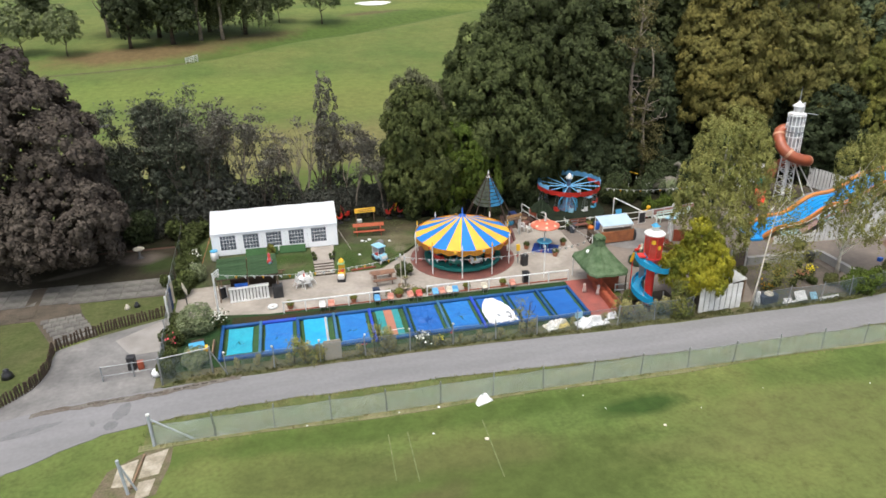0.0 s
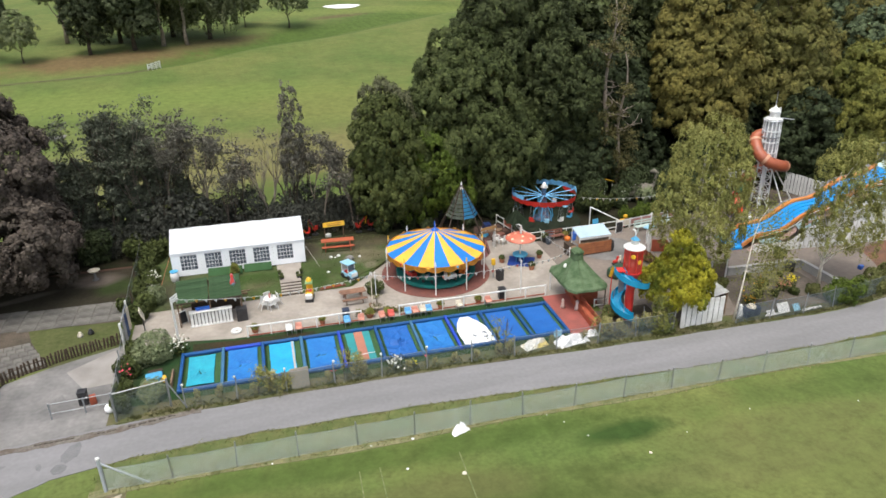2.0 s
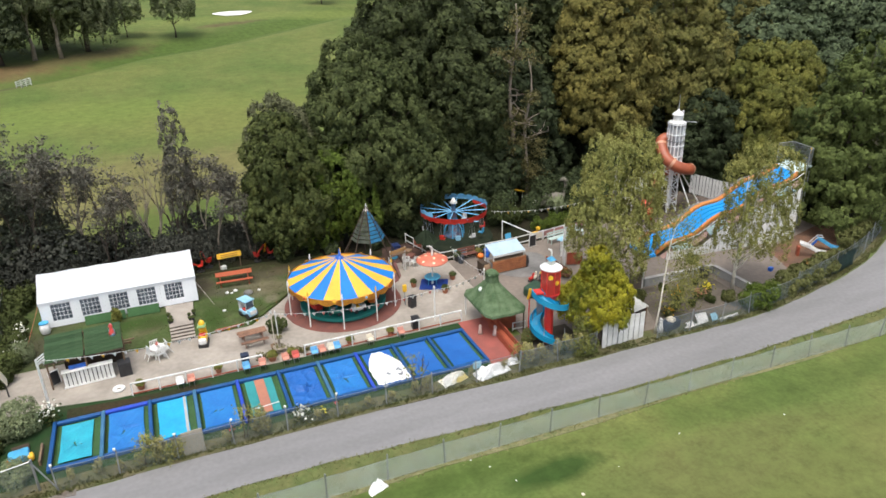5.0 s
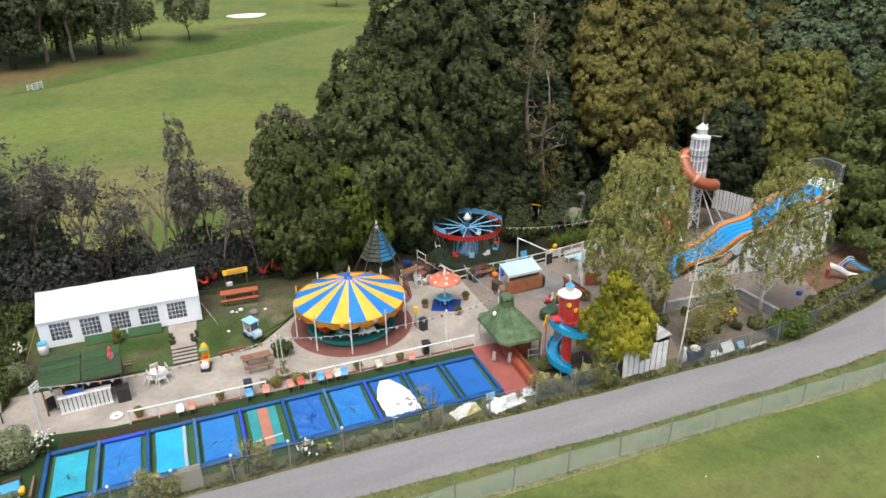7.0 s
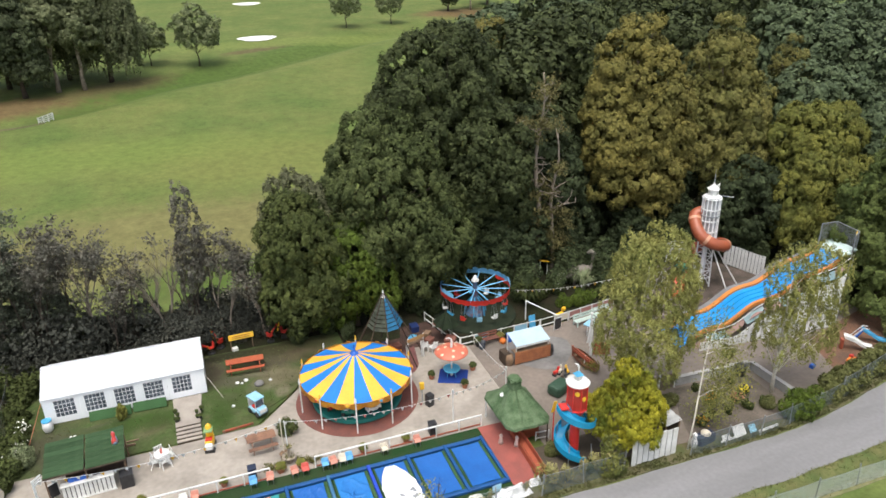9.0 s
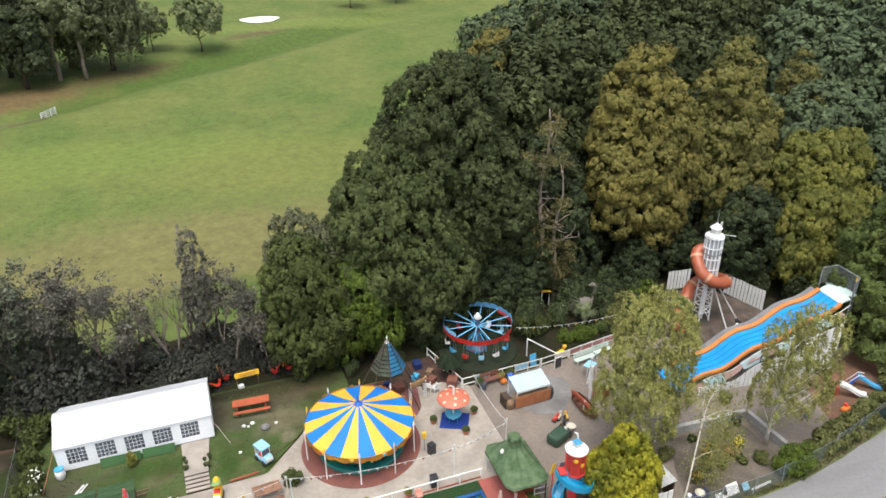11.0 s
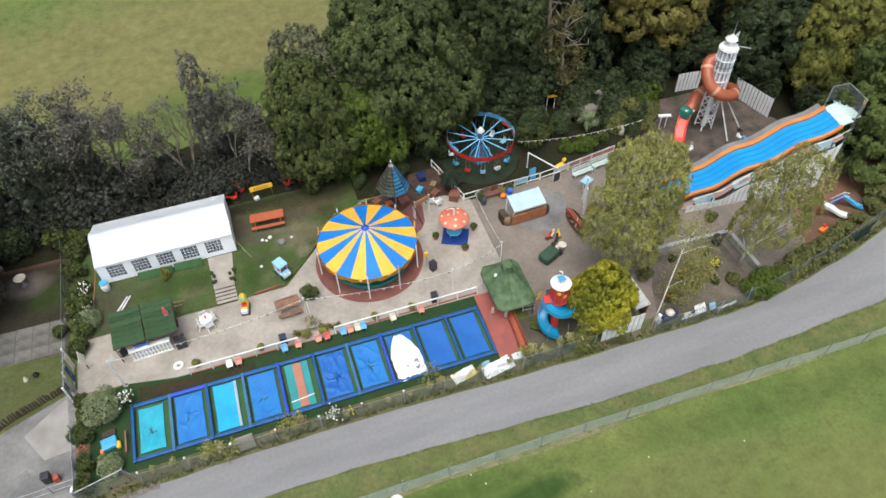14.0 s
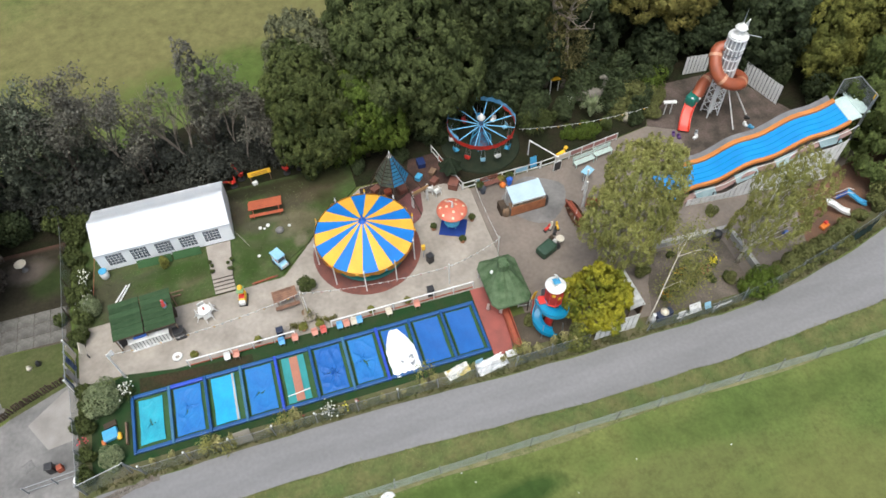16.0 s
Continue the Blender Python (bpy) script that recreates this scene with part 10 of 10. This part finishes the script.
for i in (-0.5, 0.5):
    part("post", pp([(i, 0, 0), (i, 0, 1.6 - i * 0.3)], 0.05, 6), WHITE, ysh)
swk = thing("swan_slide", 48.1, 41.0, 0.064, -35, "white swan-shaped toddler slide on bark chips", "toy slide")
part("chute", chute([tuple(p) for p in curve_points([(-1.0, 0, 1.0), (-0.3, 0, 0.75), (0.4, 0, 0.35), (1.0, 0, 0.25)], 4)], 0.45, 0.2), WHITE, swk)
part("steps", bx(-1.1, 0, 0.4, 0.2, 0.4, 0.8, bevel=0.03), WOOD_RED, swk)
bsl = thing("blue_toddler_slide", 50.1, 41.4, 0.064, -40, "blue toddler slide with white rails", "toy slide")
bsl.matrix_basis = bsl.matrix_basis @ Matrix.Scale(0.75, 4)
part("chute", chute([tuple(p) for p in curve_points([(-1.1, 0, 1.2), (-0.4, 0, 0.85), (0.5, 0, 0.35), (1.2, 0, 0.25)], 4)], 0.5, 0.22), SKYBLUE, bsl)
for j in (-0.3, 0.3):
    part("handrail", pp([(-2.0, j, 0.2), (-1.1, j, 1.5), (-0.6, j, 1.5)], 0.04, 6), WHITE, bsl)
part("ladder", bx(-1.4, 0, 0.6, 0.1, 0.5, 1.3, ry=30), BLUE, bsl)
orr = thing("orange_play_frame", 46.4, 40.0, 0.064, 20, "orange and red low play frame on bark", "play frame")
part("base", bx(0, 0, 0.16, 0.8, 0.45, 0.26, bevel=0.08), ORANGE, orr)
part("seat", bx(0.2, 0.1, 0.34, 0.28, 0.28, 0.22, bevel=0.06), RED, orr)
blm = thing("blue_play_block", 43.2, 40.4, 0.06, 10, "blue plastic play block on the tarmac", "toy")
part("block", bx(0, 0, 0.16, 0.36, 0.3, 0.32, bevel=0.06), BLUE, blm)

# ---- golf course ----
for x, y, rx, ry in ((23.5, 187.8, 4.4, 3.2), (27.7, 244, 4.0, 3.0)):
    bm = bmesh.new()
    hub = bm.verts.new((x, y, ground_z(x, y) + 0.02))
    rings = [[bm.verts.new((x + q * rx * math.cos(a) * (1 + 0.15 * math.sin(3 * a)), y + q * ry * math.sin(a), ground_z(x + q * rx * math.cos(a), y + q * ry * math.sin(a)) + 0.16)) for a in (k * math.pi / 14 for k in range(28))] for q in (0.5, 1.0)]
    for i in range(28):
        bm.faces.new((hub, rings[0][i], rings[0][(i + 1) % 28]))
        bm.faces.new((rings[0][i], rings[1][i], rings[1][(i + 1) % 28], rings[0][(i + 1) % 28]))
    setting("bunker", bm, SAND, "white sand bunker on the golf course", "bunker")
gg = thing("white_field_gate", -15.9, 133.5, ground_z(-15.9, 133.5), 62, "white wooden rail by a ditch on the golf course", "gate")
for k in range(4):
    part("bar", bx(0, 0, 0.25 + 0.28 * k, 3.6, 0.1, 0.11), WHITE, gg)
for x in (-1.75, -0.6, 0.6, 1.75):
    part("post", bx(x, 0, 0.6, 0.13, 0.13, 1.2), WHITE, gg)
bm = bmesh.new()
rows = []
for k in range(21):
    x = -46 + 30 * k / 20
    y = 128.5 + 0.17 * (x + 35) + 0.7 * math.sin(k)
    rows.append([bm.verts.new((x, y - 1.0, ground_z(x, y - 1.0) + 0.04)), bm.verts.new((x, y, ground_z(x, y) + 0.2)), bm.verts.new((x, y + 1.3 + 0.4 * math.sin(k * 2), ground_z(x, y + 1.3) + 0.04))])
for a, b in zip(rows, rows[1:]):
    for j in range(2):
        bm.faces.new((a[j], b[j], b[j + 1], a[j + 1]))
setting("ditch_bank", bm, WEEDS, "brown grassy ditch bank on the golf course", "bank")
bm = bmesh.new()
rows = [[bm.verts.new((x, y, ground_z(x, y) + 0.12)) for y in (94.6 + 0.03 * (x + 60), 96.3 + 0.02 * (x + 60))] for x in (-60, -48, -36, -28, -22.8)]
for a, b in zip(rows, rows[1:]):
    bm.faces.new((a[0], b[0], b[1], a[1]))
bmesh.ops.solidify(bm, geom=bm.faces[:], thickness=0.05)
setting("golf_path", bm, CONCRETE, "pale path across the golf course", "path")


# ---- small things of the yards ----
def spiky(x, y, z, r, h, k, mat_leaf, label):
    """A clump of long arching blades."""
    s = thing("spiky_plant", x, y, z, 0, label, "plant", "spiky plants")
    rr = random.Random(int(x * 10))
    bm = bmesh.new()
    for _ in range(k):
        a, q, t = rr.uniform(0, 6.28), r * rr.uniform(0.5, 1.0), h * rr.uniform(0.6, 1.0)
        c, sn = math.cos(a), math.sin(a)
        pts = [(0.1 * c, 0.1 * sn, 0), (q * 0.35 * c, q * 0.35 * sn, t * 0.8), (q * 0.75 * c, q * 0.75 * sn, t), (q * c, q * sn, t * 0.75)]
        wide = (0.03, 0.05, 0.035, 0.004)
        rows = [[bm.verts.new((p[0] - sn * w, p[1] + c * w, p[2])), bm.verts.new((p[0], p[1], p[2] - 0.012)), bm.verts.new((p[0] + sn * w, p[1] - c * w, p[2]))] for p, w in zip(pts, wide)]
        for u, v in zip(rows, rows[1:]):
            for i in range(2):
                bm.faces.new((u[i], u[i + 1], v[i + 1], v[i]))
    part("foliage", bm, mat_leaf, s)


spiky(28.9, 56.6, 0.05, 1.7, 2.2, 150, LEAF_GREEN, "large dark green spiky plant beside the swing ride")
spiky(34.5, 56.9, 0.05, 1.3, 1.9, 90, LEAF_GREY, "grey-green spiky palm-like plant in the yard")
tarp = thing("red_ground_sheet", 16.9, 52.0, 0.07, 0, "dull red sheet lying beside the tepee", "sheet")
part("sheet", pr([(-1.05, 0.8), (-0.5, -1.8), (0.15, -1.4), (0.6, -0.7), (1.05, 1.8), (0.2, 1.5)], 0.005, 0.02), shade("dull_red_sheet", (0.19, 0.07, 0.065), (0.13, 0.055, 0.05), 0.85, 1.2), tarp)
NAVY_BOX = shade("navy_box_paint", (0.012, 0.03, 0.12), (0.01, 0.022, 0.08), 0.5)
setting("play_bed", pr([(13.2, 55.1), (13.0, 53.4), (15.4, 52.6), (17.9, 53.6), (19.9, 53.5), (21.3, 52.7), (20.6, 54.6), (20.1, 57.0), (17.8, 56.9), (17.3, 55.35)], 0.04, 0.068), shade("red_brown_bark_chips", (0.085, 0.05, 0.04), (0.05, 0.034, 0.028), 0.95, 1.2, 18, 0.35, 0.5), "dark red-brown bark chips under the tepee", "soil")
shade_sail = thing("garden_parasol", 20.6, 53.9, 0.066, 12, "half-folded dark green parasol beside a red-brown box", "parasol")
part("pole", pp([(0, 0, 0), (0, 0, 2.45)], 0.03, 8), WOOD_DARK, shade_sail)
bm = bmesh.new()
top_, low_r = bm.verts.new((0, 0, 2.4)), []
for i in range(16):
    r_, z_ = (1.05, 1.35) if i % 2 == 0 else (0.78, 1.25)
    low_r.append(bm.verts.new((r_ * math.cos(i * math.pi / 8), r_ * math.sin(i * math.pi / 8), z_ + 0.08 * math.sin(i * 2.3))))
for i in range(16):
    bm.faces.new((top_, low_r[i], low_r[(i + 1) % 16]))
bmesh.ops.solidify(bm, geom=bm.faces[:], thickness=0.015)
part("canopy", bm, shade("dark_green_canvas", (0.05, 0.07, 0.04), (0.035, 0.05, 0.03), 0.85, 2, 20, 0.2, 0.2), shade_sail)
part("finial", lt([(0.04, 2.4), (0.06, 2.46), (0, 2.52)], 8), WOOD_DARK, shade_sail)
for x, y, c, tone, s in ((14.4, 51.5, WOOD_RED, "red-brown", 0.55), (15.2, 51.2, RED, "red", 0.3), (15.9, 51.3, BLUE, "blue", 0.35), (13.9, 52.2, ORANGE, "orange", 0.35), (18.7, 56.0, NAVY_BOX, "navy", 0.6), (18.1, 54.6, SKYBLUE, "sky blue", 0.45), (20.6, 52.95, MAROON, "maroon", 0.75), (19.2, 53.8, MAROON, "maroon", 0.5), (16.5, 53.7, MAROON, "maroon", 0.6), (15.3, 53.9, WOOD_RED, "red-brown", 0.42), (14.4, 54.4, MAROON, "maroon", 0.5), (15.8, 54.6, NAVY_BOX, "navy", 0.35), (19.35, 54.8, WOOD, "brown", 0.45)):
    o = thing("play_box", x, y, 0.06, x * 77 % 90, "%s wooden play box near the tepee" % tone, "box", "play boxes")
    part("box", bx(0, 0, s * 0.4, s * 1.3, s, s * 0.8, bevel=0.04), c, o)
    part("lid", bx(0, 0, s * 0.82, s * 1.36, s * 1.06, 0.05, bevel=0.015), c, o)
for x, y, c, tone in ((40.2, 52.5, shade("purple_plastic", (0.09, 0.04, 0.16), (0.07, 0.03, 0.12), 0.5), "purple"), (40.5, 52.1, bpy.data.materials["purple_plastic"], "purple"), (41.8, 51.6, WHITE, "white"), (42.1, 52.0, GREY, "grey"), (46.6, 51.6, WHITE, "white"), (47.2, 52.3, BLACK, "black"), (46.9, 51.2, SKYBLUE, "blue")):
    o = thing("plastic_toy", x, y, 0.062, x * 91 % 180, "%s plastic toy lying near the tower" % tone, "toy", "scattered toys")
    bm = bx(0, 0, 0.12, 0.5, 0.28, 0.22, bevel=0.08)
    box(bm, 0.1, 0.02, 0.3, 0.2, 0.22, 0.16, bevel=0.05)
    part("body", bm, c, o)

# chalk lines and litter on the field
CHALK = shade("faint_chalk", (0.17, 0.185, 0.08), (0.085, 0.115, 0.035), 0.95, 2.5, 12, 0.3, 0)
for x0, y0, x1, y1 in ((8.48, 28.96, 8.37, 24.6), (3.45, 28.9, 3.34, 25.5), (4.45, 28.9, 4.4, 25.2)):
    setting("chalk_line", pr([(x0 - 0.03, y0), (x1 - 0.03, y1), (x1 + 0.03, y1), (x0 + 0.03, y0)], 0.0, 0.012), CHALK, "faint pale line marked on the field", "line")
for k, (x, y, s) in enumerate(((8.3, 27.4, 0.3), (5.73, 28.43, 0.16), (-0.6, 30.6, 0.12), (4.3, 30.6, 0.1), (6.46, 30.55, 0.2), (13.8, 30.5, 0.1), (14.46, 29.7, 0.09), (15.2, 28.35, 0.1), (24.5, 28.0, 0.09), (30.6, 27.0, 0.1), (20.2, 27.2, 0.08), (17.6, 26.3, 0.22))):
    s *= 0.42
    o = thing("litter_scrap", x, y, 0.015, 70 * k, "small pale scrap of litter in the grass", "litter", "litter scraps")
    part("scrap", lt([(0, 0), (s, 0.01), (s * 0.9, s * 0.3), (s * 0.3, s * 0.5), (0, s * 0.45)], 7), CREAM if k in (0, 11) else PLASTIC, o)


# ---- grass tufts and weeds along the edges ----
def tufts(name, spots, size, material, label, seed):
    """Short upright blades in small bunches at the spots (x, y, z)."""
    rs = np.random.RandomState(seed)
    s = np.array(spots)
    at = np.repeat(s, 5, axis=0)
    at[:, :2] += rs.normal(size=(len(at), 2)) * size * 0.5
    at[:, 2] += size * 0.45
    side = rs.normal(size=(len(at), 3)) * (1, 1, 0.25)
    ob = cards(name, at, side, size * rs.uniform(0.6, 1.5, len(at)), material, None, ratio=0.32, droop=-1.2, three=True)
    return tagged(ob, label, "grass", kind="stuff")


BLADE = leaf("grass_blades", (0.2, 0.22, 0.085), (0.28, 0.26, 0.12), 0.35)
BLADE_DRY = leaf("dry_grass_blades", (0.3, 0.27, 0.14), (0.2, 0.2, 0.08), 0.35)
BLADE_DARK = leaf("dark_grass_blades", (0.14, 0.185, 0.06), (0.19, 0.21, 0.08), 0.35)
BLADE_LANE = leaf("lane_weed_blades", (0.1, 0.115, 0.042), (0.14, 0.135, 0.058), 0.35)
BLADE_LAWN = leaf("lawn_grass_blades", (0.1, 0.125, 0.045), (0.125, 0.13, 0.06), 0.35)
rs = np.random.RandomState(91)
lo_x, lo_y = np.array([p[0] for p in lo]), np.array([p[1] for p in lo])
up_x, up_y = np.array([p[0] for p in up]), np.array([p[1] for p in up])
xs_ = rs.uniform(-9, 58, 1500)
tufts("verge_tufts", np.stack([xs_, np.interp(xs_, lo_x, lo_y) + rs.normal(size=1500) * 0.1 - 0.08, np.full(1500, 0.02)], 1), 0.045, BLADE, "ragged grass along the lane's edge", 1)
xs_ = rs.uniform(-9, 58, 3000)
depth_ = rs.uniform(0, 1, 3000)
low_ = np.where(xs_ < 44, 30.6, 30.6 + 0.05 * np.maximum(0, xs_ - 44) ** 1.5)
tufts("verge_weeds", np.stack([xs_, low_ + (np.interp(xs_, lo_x, lo_y) - low_) * depth_, np.full(3000, 0.015)], 1), 0.045, BLADE_DARK, "weeds and long grass on the verge", 2)
xs_ = rs.uniform(-8, 58, 1300)
low_ = np.where(xs_ < 44, 30.72, 30.72 + 0.045 * np.maximum(0, xs_ - 44) ** 1.5)
tufts("fence_straw", np.stack([xs_, low_ + rs.normal(size=1300) * 0.16, np.full(1300, 0.02)], 1), 0.05, BLADE_DRY, "straw-coloured dead grass under the fence", 3)
xs_ = rs.uniform(-8, 56, 2600)
tufts("lane_weeds", np.stack([xs_, np.interp(xs_, up_x, up_y) + 0.12 + np.abs(rs.normal(size=2600)) * 0.3, np.full(2600, 0.04)], 1), 0.085, BLADE_LANE, "weeds along the foot of the lane fence", 4)
xs_, ys_ = rs.uniform(-9, 9.5, 2600), rs.uniform(48.6, 57.2, 2600)
keep_ = [(x, y, lawn_z(x, y) + 0.02) for x, y in zip(xs_, ys_) if not (-7 < x < 3.0 and y > 52.7) and not (0.65 < x < 2.6 and y < 53) and y > np.interp(x, (-9, 5.6, 8.2, 9.6), (48.6, 48.8, 51.2, 52.9))]
tufts("lawn_tufts", keep_, 0.038, BLADE_LAWN, "uneven tufts of grass on the lawn bank", 5)
